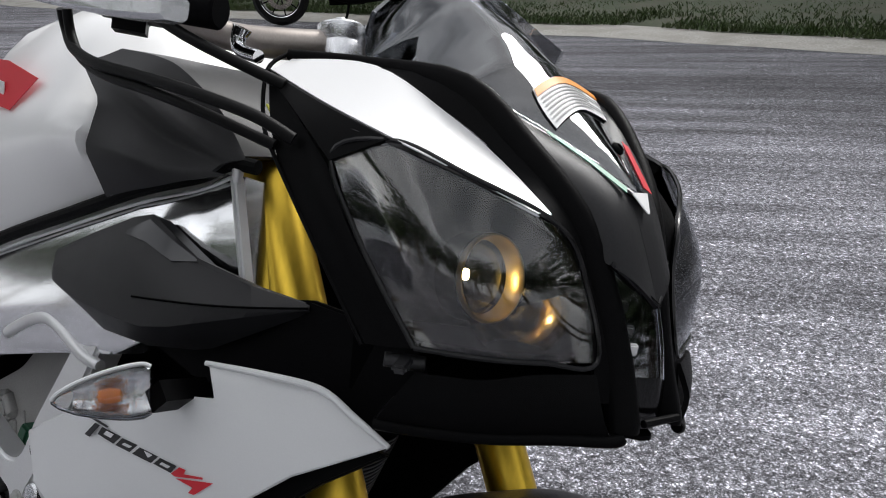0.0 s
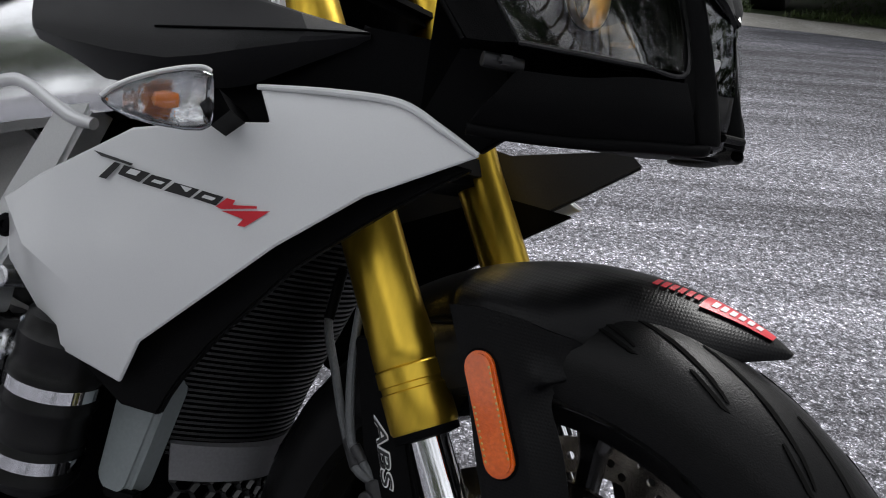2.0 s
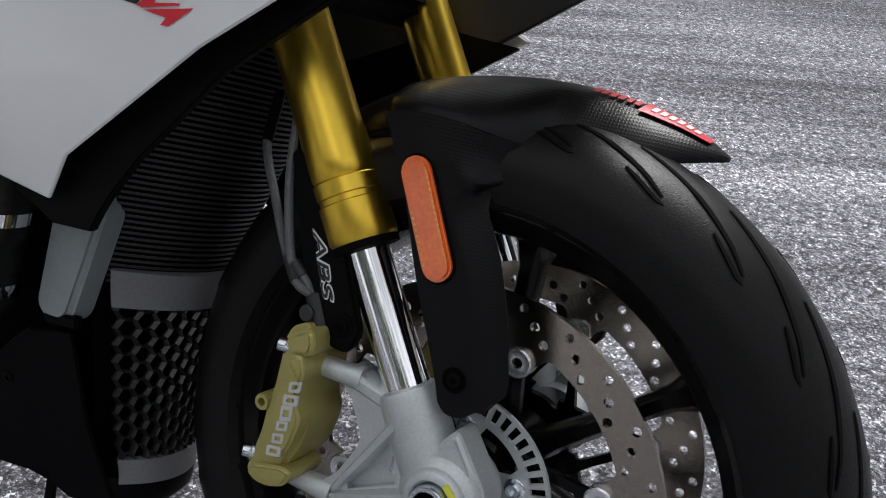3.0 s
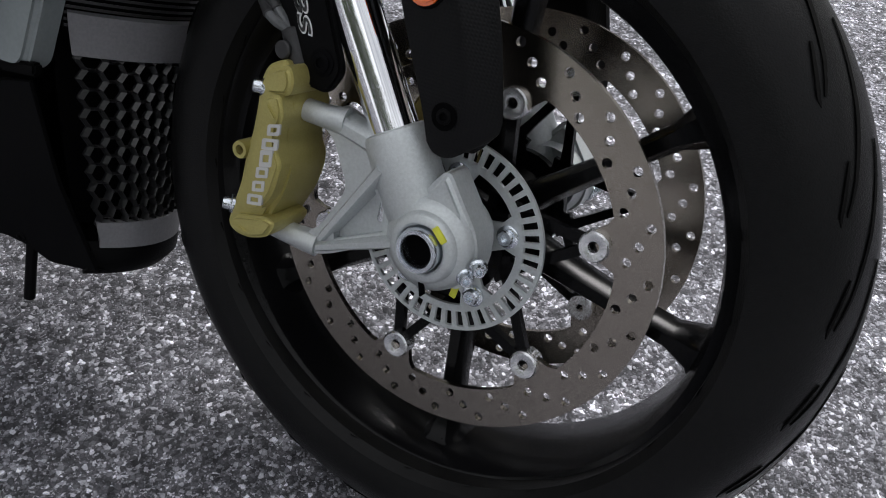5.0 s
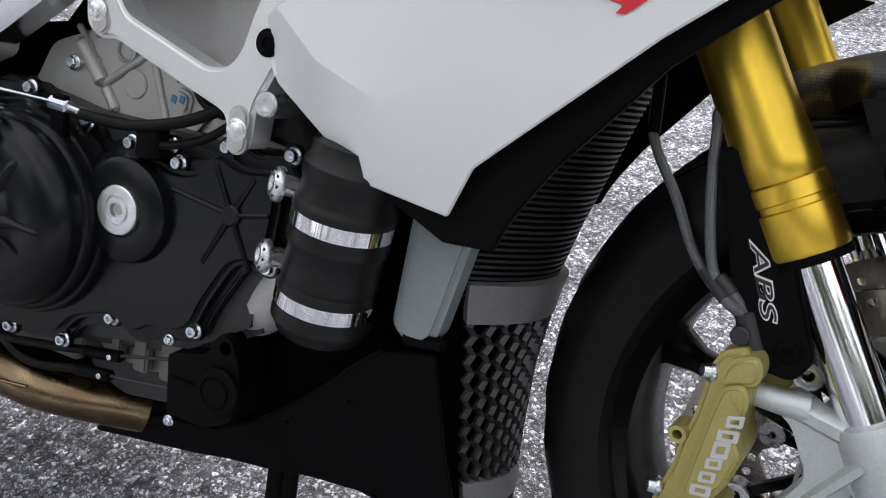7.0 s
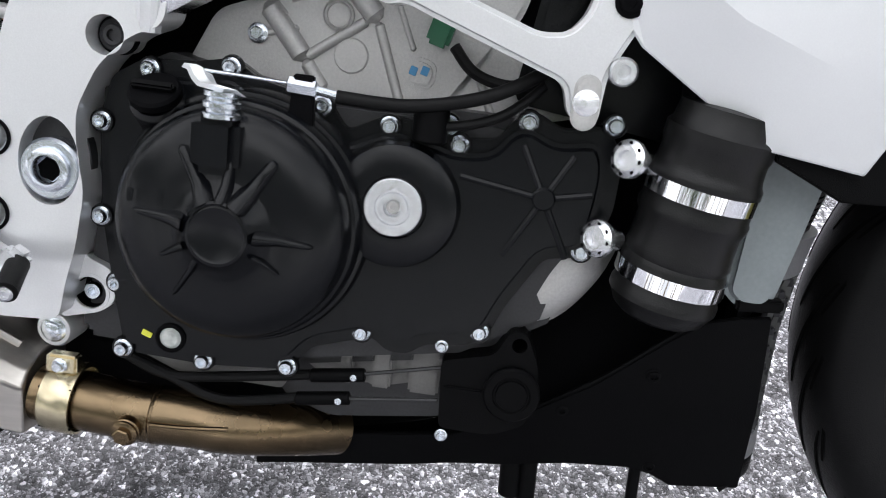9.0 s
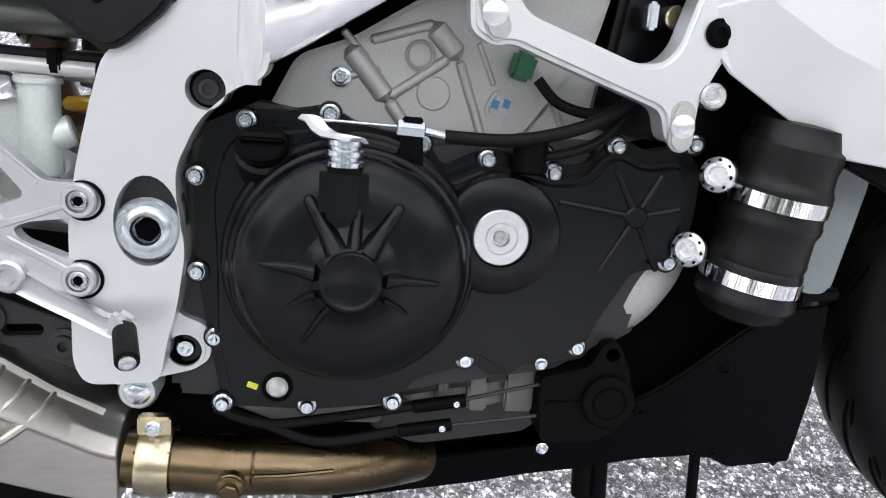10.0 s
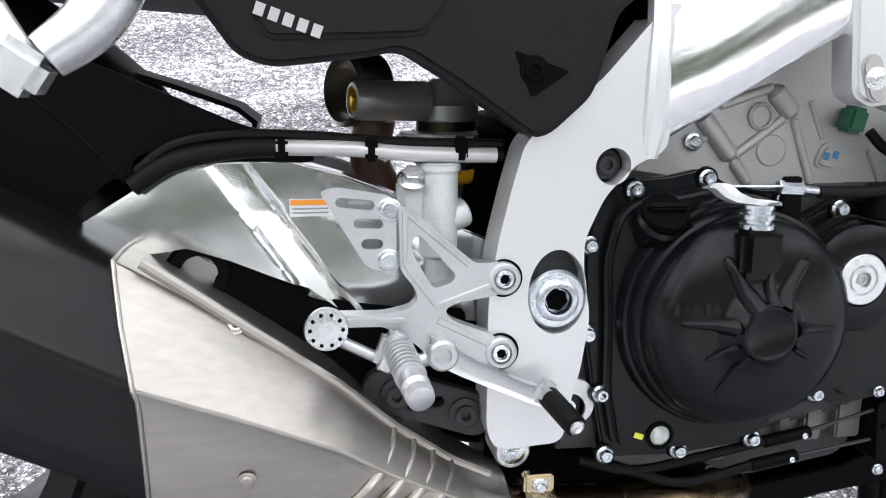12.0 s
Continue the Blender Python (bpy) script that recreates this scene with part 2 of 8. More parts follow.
def ground_material():
    """Weathered tarmac: packed stone chips of many tones in dark binder, bleached and dark patches, tyre streaks."""
    m = material("asphalt", (0.16, 0.16, 0.165), 0.6, spec=0.14)
    nt = m.node_tree
    p = nt.nodes["Principled BSDF"]

    def node(kind, **values):
        n = nt.nodes.new(kind)
        for key, value in values.items():
            n.inputs[key].default_value = value
        return n

    def ramp(source, stops):
        r = nt.nodes.new("ShaderNodeValToRGB")
        while len(r.color_ramp.elements) < len(stops):
            r.color_ramp.elements.new(0.5)
        for e, (at, v) in zip(r.color_ramp.elements, stops):
            e.position, e.color = at, (v, v, v * 1.015, 1)
        nt.links.new(source, r.inputs[0])
        return r.outputs[0]

    def mixed(kind, a, b, factor=1.0):
        n = nt.nodes.new("ShaderNodeMixRGB")
        n.blend_type = kind
        for slot, value in ((0, factor), (1, a), (2, b)):
            if isinstance(value, (int, float)):
                n.inputs[slot].default_value = value
            else:
                nt.links.new(value, n.inputs[slot])
        return n.outputs[0]

    co = nt.nodes.new("ShaderNodeTexCoord")
    wob = node("ShaderNodeTexNoise", Scale=260.0, Detail=2.0)
    nt.links.new(co.outputs["Object"], wob.inputs["Vector"])
    place = mixed("ADD", co.outputs["Object"], wob.outputs["Color"], 0.0028)
    color = height = None
    for scale, tones in ((235.0, ((0.0, 0.07), (0.45, 0.15), (0.72, 0.32), (0.88, 0.62), (1.0, 0.95))), (500.0, ((0.0, 0.09), (0.55, 0.16), (0.85, 0.42), (1.0, 0.80)))):
        cell, edge = node("ShaderNodeTexVoronoi", Scale=scale), node("ShaderNodeTexVoronoi", Scale=scale)
        edge.feature = "DISTANCE_TO_EDGE"
        for n in (cell, edge):
            nt.links.new(place, n.inputs["Vector"])
        sep = nt.nodes.new("ShaderNodeSeparateColor")
        nt.links.new(cell.outputs["Color"], sep.inputs[0])
        gap = ramp(edge.outputs["Distance"], ((0.0, 0.66), (0.15, 1.05)))
        tone = mixed("MULTIPLY", ramp(sep.outputs[0], tones), gap)
        if color is None:
            color, height, chooser = tone, gap, sep.outputs[1]
        else:
            pick = ramp(chooser, ((0.48, 0.0), (0.56, 1.0)))
            color = mixed("MIX", color, tone, pick)
            height = mixed("MIX", height, gap, pick)
    dust = node("ShaderNodeTexNoise", Scale=900.0, Detail=3.0)
    nt.links.new(co.outputs["Object"], dust.inputs["Vector"])
    color = mixed("MULTIPLY", color, ramp(dust.outputs["Fac"], ((0.3, 0.70), (0.7, 1.25))))
    clumps = node("ShaderNodeTexNoise", Scale=55.0, Detail=6.0)
    nt.links.new(co.outputs["Object"], clumps.inputs["Vector"])
    color = mixed("MULTIPLY", color, ramp(clumps.outputs["Fac"], ((0.34, 0.50), (0.52, 0.95), (0.70, 1.75))))
    for size, scale, lo, hi in (((2.6, 0.16, 1), 1.0, 0.60, 1.46), ((5.0, 0.9, 1), 1.0, 0.66, 1.40)):
        stretch = nt.nodes.new("ShaderNodeMapping")
        stretch.vector_type = "TEXTURE"
        stretch.inputs["Scale"].default_value, stretch.inputs["Rotation"].default_value = size, (0, 0, 0.40)
        nt.links.new(co.outputs["Object"], stretch.inputs[0])
        big = node("ShaderNodeTexNoise", Scale=scale, Detail=7.0, Roughness=0.62)
        nt.links.new(stretch.outputs[0], big.inputs["Vector"])
        color = mixed("MULTIPLY", color, ramp(big.outputs["Fac"], ((0.36, lo), (0.64, hi))))
    # the road colour darkens towards the verge, with a ragged edge
    split = nt.nodes.new("ShaderNodeSeparateXYZ")
    nt.links.new(co.outputs["Object"], split.inputs[0])
    ragged = node("ShaderNodeTexNoise", Scale=0.9, Detail=6.0)
    nt.links.new(co.outputs["Object"], ragged.inputs["Vector"])
    far = nt.nodes.new("ShaderNodeMath")
    far.operation = "MULTIPLY_ADD"
    far.inputs[1].default_value = 2.4
    nt.links.new(ragged.outputs["Fac"], far.inputs[0])
    nt.links.new(split.outputs[1], far.inputs[2])
    strip = nt.nodes.new("ShaderNodeMapRange")
    strip.inputs["From Min"].default_value, strip.inputs["From Max"].default_value = 3.6, 6.0
    nt.links.new(far.outputs[0], strip.inputs[0])
    color = mixed("MULTIPLY", color, ramp(strip.outputs[0], ((0.0, 1.0), (1.0, 0.52))))
    nt.links.new(color, p.inputs["Base Color"])
    b = node("ShaderNodeBump", Strength=0.9, Distance=0.002)
    nt.links.new(height, b.inputs["Height"])
    nt.links.new(b.outputs[0], p.inputs["Normal"])
    p.inputs["Roughness"].default_value = 0.78
    return m


asphalt = ground_material()


# ---- helpers for shapes ----
AXLE = Vector((0, 0, 0.30))
STEER_AXIS = Vector((-math.sin(radians(24.5)), 0, math.cos(radians(24.5))))
STEER = Matrix.Translation(AXLE) @ Matrix.Rotation(radians(-11.44), 4, STEER_AXIS) @ Matrix.Translation(-AXLE)
# the nose turns further than the fork, to fit the camera's view
NOSE = Matrix.Translation(AXLE) @ Matrix.Rotation(radians(-20.44), 4, STEER_AXIS) @ Matrix.Translation(-AXLE)
LEAN = Matrix.Rotation(radians(-24), 4, "X")


def part(name, bm, mat, parent, label="", steered=False, smooth=35.0):
    """Links a bmesh as one mesh object under its thing or part."""
    if steered:
        bmesh.ops.transform(bm, matrix=STEER if steered is True else steered, verts=bm.verts)
    me = bpy.data.meshes.new(name)
    bm.normal_update()
    if smooth:
        for f in bm.faces:
            f.smooth = True
        for e in bm.edges:
            if len(e.link_faces) != 2 or e.calc_face_angle(0) > radians(smooth):
                e.smooth = False
    bm.to_mesh(me)
    bm.free()
    for one in mat if isinstance(mat, (list, tuple)) else [mat]:
        me.materials.append(one)
    ob = new(name, me)
    ob.parent = parent
    return tagged(ob, label) if label else ob


def join(*bms):
    """Several bmeshes as one."""
    out = bmesh.new()
    for bm in bms:
        me = bpy.data.meshes.new("tmp")
        bm.to_mesh(me)
        bm.free()
        out.from_mesh(me)
        bpy.data.meshes.remove(me)
    return out


def curve_through(pts, n=6, closed=False):
    """Points on a smooth line through the given ones."""
    pts = [Vector(p) for p in pts]
    count = len(pts)
    out = []
    for i in range(count if closed else count - 1):
        a, b, c, d = (pts[(i + k) % count] if closed else pts[min(max(i + k, 0), count - 1)] for k in (-1, 0, 1, 2))
        for s in range(n):
            t = s / n
            out.append(0.5 * (2 * b + (c - a) * t + (2 * a - 5 * b + 4 * c - d) * t * t + (3 * b - a - 3 * c + d) * t ** 3))
    if not closed:
        out.append(pts[-1])
    return out


def round_corners(outline, radius, n=4):
    """An (x, z) outline with its corners rounded off."""
    out = []
    count = len(outline)
    for i, p in enumerate(outline):
        p, a, b = Vector(p), Vector(outline[i - 1]), Vector(outline[(i + 1) % count])
        ra, rb = min(radius, (a - p).length * 0.45), min(radius, (b - p).length * 0.45)
        p0, p1 = p + (a - p).normalized() * ra, p + (b - p).normalized() * rb
        for s in range(n + 1):
            t = s / n
            out.append(tuple((1 - t) ** 2 * p0 + 2 * t * (1 - t) * p + t * t * p1))
    return out


def circle(cx, cz, r, n=24, start=0.0):
    return [(cx + r * math.cos(start + 2 * math.pi * k / n), cz + r * math.sin(start + 2 * math.pi * k / n)) for k in range(n)]


def prism(outline, y0, y1, holes=(), bevel=0.0015, segments=2):
    """A plate with an (x, z) outline and holes, between two depths, with eased edges."""
    bm = bmesh.new()
    edges = []
    for loop in (outline, *holes):
        vs = [bm.verts.new((x, y0, z)) for x, z in loop]
        edges += [bm.edges.new((vs[i - 1], vs[i])) for i in range(len(vs))]
    if holes:
        bmesh.ops.triangle_fill(bm, edges=edges, use_beauty=True)
    else:
        bm.faces.new([v for v in bm.verts])
    r = bmesh.ops.extrude_face_region(bm, geom=bm.faces[:])
    bmesh.ops.translate(bm, vec=(0, y1 - y0, 0), verts=[v for v in r["geom"] if isinstance(v, bmesh.types.BMVert)])
    bmesh.ops.recalc_face_normals(bm, faces=bm.faces)
    if bevel:
        sharp = [e for e in bm.edges if len(e.link_faces) == 2 and e.calc_face_angle(0) > 0.9]
        bmesh.ops.bevel(bm, geom=sharp, offset=bevel, segments=segments, affect="EDGES", clamp_overlap=True)
    return bm


def loft(rings, cap=True, closed=True):
    """A skin over rings of equally many points."""
    bm = bmesh.new()
    rows = [[bm.verts.new(p) for p in ring] for ring in rings]
    n = len(rows[0])
    for a, b in zip(rows, rows[1:]):
        for i in range(n if closed else n - 1):
            bm.faces.new((a[i], a[(i + 1) % n], b[(i + 1) % n], b[i]))
    if cap and closed:
        bm.faces.new(rows[0][::-1])
        bm.faces.new(rows[-1])
    bmesh.ops.recalc_face_normals(bm, faces=bm.faces)
    return bm


def tube(pts, radius, seg=12, n=6, smooth=True, cap=True):
    """A round bar along a line; radius may be a list, one for each given point."""
    rad = radius if isinstance(radius, (list, tuple)) else [radius] * len(pts)
    line = curve_through([(*p,) for p in pts], n) if smooth and len(pts) > 2 else [Vector(p) for p in pts]
    k = n if smooth and len(pts) > 2 else 1
    rings = []
    side = None
    for i, p in enumerate(line):
        ahead = (line[min(i + 1, len(line) - 1)] - line[max(i - 1, 0)]).normalized()
        if side is None:
            side = ahead.orthogonal().normalized()
        side = (side - ahead * side.dot(ahead)).normalized()
        up = ahead.cross(side)
        j, f = divmod(i, k)
        r = rad[j] if j + 1 >= len(rad) else rad[j] + (rad[j + 1] - rad[j]) * f / k
        rings.append([p + r * (math.cos(2 * math.pi * s / seg) * side + math.sin(2 * math.pi * s / seg) * up) for s in range(seg)])
    return loft(rings, cap)


def lathe(profile, origin, axis, seg=32, closed=False, start=0.0, sweep=2 * math.pi):
    """A turned shape: (radius, along) points round an axis."""
    axis = Vector(axis).normalized()
    side = axis.orthogonal().normalized()
    up = axis.cross(side)
    origin = Vector(origin)
    full = sweep > 6.28
    count = seg if full else seg + 1
    rings = []
    for s in range(count):
        a = start + sweep * s / seg
        d = math.cos(a) * side + math.sin(a) * up
        rings.append([origin + axis * h + d * max(r, 1e-5) for r, h in profile])
    bm = bmesh.new()
    rows = [[bm.verts.new(p) for p in ring] for ring in rings]
    n = len(profile)
    for i in range(count if full else count - 1):
        a, b = rows[i], rows[(i + 1) % count]
        for j in range(n if closed else n - 1):
            bm.faces.new((a[j], a[(j + 1) % n], b[(j + 1) % n], b[j]))
    bmesh.ops.remove_doubles(bm, verts=bm.verts, dist=2e-5)
    bmesh.ops.recalc_face_normals(bm, faces=bm.faces)
    return bm


def rod(a, b, r, seg=16, ease=0.0):
    """A straight round bar with eased ends."""
    a, b = Vector(a), Vector(b)
    length = (b - a).length
    e = ease or min(r * 0.15, length * 0.2)
    return lathe([(0, 0), (r - e, 0), (r, e), (r, length - e), (r - e, length), (0, length)], a, b - a, seg)


def box(center, size, bevel=0.002, turn=(0, 0, 0)):
    bm = bmesh.new()
    bmesh.ops.create_cube(bm, size=1)
    bmesh.ops.scale(bm, vec=size, verts=bm.verts)
    if bevel:
        bmesh.ops.bevel(bm, geom=bm.edges[:], offset=bevel, segments=2, affect="EDGES", clamp_overlap=True)
    bmesh.ops.transform(bm, matrix=pose(*center, *turn), verts=bm.verts)
    return bm


def sheet(rows, thick, bevel=0.0):
    """A shell of some thickness over a grid of points."""
    bm = bmesh.new()
    grid = [[bm.verts.new(p) for p in row] for row in rows]
    for a, b in zip(grid, grid[1:]):
        for i in range(len(a) - 1):
            bm.faces.new((a[i], a[i + 1], b[i + 1], b[i]))
    bmesh.ops.remove_doubles(bm, verts=bm.verts, dist=1e-5)
    bmesh.ops.recalc_face_normals(bm, faces=bm.faces)
    if thick:
        bmesh.ops.solidify(bm, geom=bm.faces[:], thickness=thick)
    if bevel:
        sharp = [e for e in bm.edges if len(e.link_faces) == 2 and e.calc_face_angle(0) > 0.9]
        bmesh.ops.bevel(bm, geom=sharp, offset=bevel, segments=2, affect="EDGES", clamp_overlap=True)
    return bm


def shell(verts, faces, thick, bevel=0.0015, cuts=0):
    """A panel from named corners and faces, with thickness and eased edges."""
    bm = bmesh.new()
    vs = [bm.verts.new(v) for v in verts]
    for f in faces:
        bm.faces.new([vs[i] for i in f])
    bmesh.ops.recalc_face_normals(bm, faces=bm.faces)
    if sum(f.normal.y for f in bm.faces) > 0:
        bmesh.ops.reverse_faces(bm, faces=bm.faces)
    if thick:
        bmesh.ops.solidify(bm, geom=bm.faces[:], thickness=thick)
    if bevel:
        sharp = [e for e in bm.edges if len(e.link_faces) == 2 and e.calc_face_angle(0) > 0.9]
        bmesh.ops.bevel(bm, geom=sharp, offset=bevel, segments=2, affect="EDGES", clamp_overlap=True)
    return bm


def mirrored(bm):
    """The same shape on the other side of the bike."""
    c = bm.copy()
    bmesh.ops.scale(c, vec=(1, -1, 1), verts=c.verts)
    bmesh.ops.reverse_faces(c, faces=c.faces)
    return c


def screw(at, r=0.006, height=0.005, axis=(0, -1, 0), hexed=True, washer=True):
    """A flanged screw head: washer, six-sided or round head, socket."""
    at, axis = Vector(at), Vector(axis).normalized()
    bms = []
    if washer:
        bms.append(lathe([(0, 0), (r * 1.25, 0), (r * 1.25, height * 0.25), (r, height * 0.4), (0, height * 0.4)], at, axis, 18))
    if hexed:
        bms.append(lathe([(0, height * 0.35), (r * 0.86, height * 0.35), (r * 0.86, height * 0.9), (r * 0.72, height), (0, height)], at, axis, 6))
    else:
        bms.append(lathe([(0, 0), (r * 0.9, 0), (r * 0.9, height * 0.8), (r * 0.75, height), (r * 0.45, height), (r * 0.42, height * 0.45), (0, height * 0.45)], at, axis, 16))
    return join(*bms)

# ---- the setting ----
def ground_sheet():
    bm = bmesh.new()
    bmesh.ops.create_grid(bm, x_segments=8, y_segments=8, size=400)
    bmesh.ops.translate(bm, vec=(0, 0, 0.02), verts=bm.verts)
    return bm


ground = tagged(part("ground", ground_sheet(), asphalt, None), "weathered grey tarmac with pale stone chips", "ground", kind="structure")

# ---- the motorcycle ----
bike = tagged(new("motorcycle"), "white and black naked sport motorcycle parked on tarmac", "motorcycle")
bike.matrix_world = LEAN


# ---- front wheel ----
RIM = AXLE + Vector((0.005, -0.033, 0.009))
TYRE_MID = AXLE + Vector((0.004, -0.041, 0.017))
DISC = Vector((0.002, 0, 0.3045))


def wheel_rim():
    profile = [(0.229, -0.057), (0.224, -0.0585), (0.218, -0.054), (0.213, -0.048), (0.207, -0.044), (0.203, -0.030), (0.2015, 0), (0.203, 0.030),
               (0.207, 0.044), (0.213, 0.048), (0.218, 0.054), (0.224, 0.0585), (0.229, 0.057), (0.227, 0.05), (0.212, 0.03), (0.210, 0), (0.212, -0.03), (0.227, -0.05)]
    profile = [(r * 0.945, y * 1.02) for r, y in profile]
    bms = [lathe(profile, RIM, (0, 1, 0), 96, closed=True)]
    hub = [(0.012, -0.055), (0.030, -0.055), (0.034, -0.05), (0.030, -0.03), (0.026, 0), (0.030, 0.03), (0.034, 0.05), (0.030, 0.055), (0.012, 0.055)]
    bms.append(lathe(hub, AXLE, (0, 1, 0), 32, closed=True))
    return join(*bms)


def wheel_spoke(deg):
    a = radians(deg)
    d, s = Vector((math.cos(a), 0, math.sin(a))), Vector((-math.sin(a), 0, math.cos(a)))
    rings = []
    for r, w, h in ((0.025, 0.014, 0.022), (0.07, 0.010, 0.018), (0.13, 0.008, 0.015), (0.17, 0.009, 0.016), (0.188, 0.015, 0.022), (0.197, 0.028, 0.030)):
        c = AXLE.lerp(RIM, min(1.0, r / 0.15)) + d * r
        rings.append([c + s * (w * x) + Vector((0, h * y, 0)) for x, y in ((-1, -0.5), (-0.5, -1), (0.5, -1), (1, -0.5), (1, 0.5), (0.5, 1), (-0.5, 1), (-1, 0.5))])
    return loft(rings)


front_wheel = part("front_wheel", wheel_rim(), wheel_black, bike, "gloss black cast wheel rim with slim spokes", True)
for deg in (88, 40, -9, -84, -145, 165):
    part("spoke", wheel_spoke(deg), wheel_black, front_wheel, "", True)
TYRE = [(0.222, -0.050), (0.228, -0.0575), (0.240, -0.0605), (0.254, -0.0605), (0.266, -0.0575), (0.277, -0.0505), (0.2865, -0.040), (0.2935, -0.027), (0.298, -0.0135), (0.2995, 0)]
TYRE = [(r * 0.923, y * 1.04) for r, y in TYRE]
tyre_profile = TYRE + [(r, -y) for r, y in TYRE[-2::-1]] + [(0.205, 0.04), (0.203, 0), (0.205, -0.04)]
part("tyre", lathe(tyre_profile, TYRE_MID, (0, 1, 0), 128, closed=True), tyre_rubber, front_wheel, "black rubber road tyre with slanted grooves", True)


def tyre_point(angle, y, lift=0.0):
    """A place on the tread at an angle round the axle and a distance from the middle."""
    ys = [p[1] for p in TYRE]
    rs = [p[0] for p in TYRE]
    r = float(np.interp(-abs(y), ys, rs)) + lift
    return TYRE_MID + Vector((r * math.cos(angle), y, r * math.sin(angle)))


def groove_strip(angle, flip, long):
    """A dark strip laid on the tread, coloured as a groove's shade: from beside the crown back and out to the shoulder,
    or a short one beside it.
    """
    line = []
    for k in range(13):
        t = k / 12
        y = -flip * ((0.014 + 0.033 * t ** 1.2) if long else (0.043 + 0.011 * t))
        line.append(tyre_point(angle - (0.40 * t if long else 0.08 + 0.17 * t), y, 0.0006))
    rows = []
    for k, p in enumerate(line):
        ahead = (line[min(k + 1, 12)] - line[max(k - 1, 0)]).normalized()
        side = ahead.cross(p - AXLE).normalized() * (0.0025 * math.sin(math.pi * (0.06 + 0.88 * k / 12)) ** 0.5)
        rows.append([p - side, p + side])
    return sheet(rows, 0.0003)


for k in range(24):
    for flip, shift in ((1, 0), (-1, 0.13)):
        part("groove_strip", groove_strip(k * 2 * math.pi / 24 + shift, flip, True), groove_shade, front_wheel, "", True)
        part("groove_strip", groove_strip(k * 2 * math.pi / 24 + shift + 0.06, flip, False), groove_shade, front_wheel, "", True)


def brake_disc(y):
    n = 180
    outer = circle(DISC.x, DISC.z, 0.158, n)
    inner = []
    for k in range(n):
        a = 2 * math.pi * k / n
        off = (math.degrees(a) - 16.6 + 30) % 60 - 30
        r = 0.1265 - 0.026 * math.exp(-((off / 6.5) ** 4))
        inner.append((DISC.x + r * math.cos(a), DISC.z + r * math.sin(a)))
    holes = [inner]
    for k in range(72):
        a = radians(8 + 5 * k)
        r = (0.1500, 0.1412, 0.1330)[k % 3]
        holes.append(circle(DISC.x + r * math.cos(-a), DISC.z + r * math.sin(-a), 0.0037, 12))
    return prism(outer, y - 0.0025, y + 0.0025, holes, 0.0)


def carrier_strut(y, k, s):
    a = radians(16.6 + 60 * k)
    end = DISC + Vector((0.1115 * math.cos(a), y, 0.1115 * math.sin(a)))
    st = DISC + Vector((0.044 * math.cos(a + s), y, 0.044 * math.sin(a + s)))
    d = (end - st).normalized()
    n = Vector((-d.z, 0, d.x))
    return loft([[c + n * (w * x) + Vector((0, 0.0032 * q, 0)) for x, q in ((-1, -1), (1, -1), (1, 1), (-1, 1))] for c, w in ((st, 0.006), (st + d * 0.03, 0.0038), (end, 0.0038))])


for y, out in ((-0.0612, -1), (0.0622, 1)):
    disc = part("brake_disc", brake_disc(y), disc_steel, front_wheel, "drilled stainless brake disc with worn brownish sheen", True, 30)
    carrier = part("carrier", lathe([(0.030, -0.004), (0.046, -0.004), (0.046, 0.004), (0.030, 0.004)], AXLE + Vector((0, y, 0)), (0, 1, 0), 36, closed=True), wheel_black, front_wheel, "black disc carrier", True)
    for k in range(6):
        for s in (-0.72, 0.72):
            part("carrier_strut", carrier_strut(y, k, s), wheel_black, carrier, "", True)
    for k in range(6):
        a = radians(16.6 + 60 * k)
        c = DISC + Vector((0.1115 * math.cos(a), y, 0.1115 * math.sin(a)))
        ring = [(0.0035, 0.001), (0.0042, 0.0065), (0.0065, 0.0075), (0.0100, 0.0075), (0.0112, 0.0062), (0.0112, -0.006), (0.0035, -0.006)]
        part("bobbin", lathe(ring, c, (0, out, 0), 24, closed=True), alloy, front_wheel, "silver floating disc bobbin", True)


SENSOR = Vector((0.005, 0, 0.307))


def abs_ring():
    y0, y1 = -0.0735, -0.0705
    holes = [circle(SENSOR.x, SENSOR.z, 0.054, 90)]
    for k in range(45):
        a0, a1 = radians(8 * k), radians(8 * k + 4.6)
        holes.append([(SENSOR.x + r * math.cos(a), SENSOR.z + r * math.sin(a)) for r, a in ((0.0595, a0), (0.0715, a0), (0.0715, a1), (0.0595, a1))])
    return prism(circle(SENSOR.x, SENSOR.z, 0.0745, 90), y0, y1, holes, 0.0)


def ring_lug(k):
    a = radians(20 + 72 * k)
    d, s = Vector((math.cos(a), 0, math.sin(a))), Vector((-math.sin(a), 0, math.cos(a)))
    rings = [[SENSOR + d * r + s * (w * x) + Vector((0, -0.072 + 0.0016 * q, 0)) for x, q in ((-1, -1), (1, -1), (1, 1), (-1, 1))] for r, w in ((0.028, 0.012), (0.044, 0.0095), (0.056, 0.017))]
    return loft(rings)


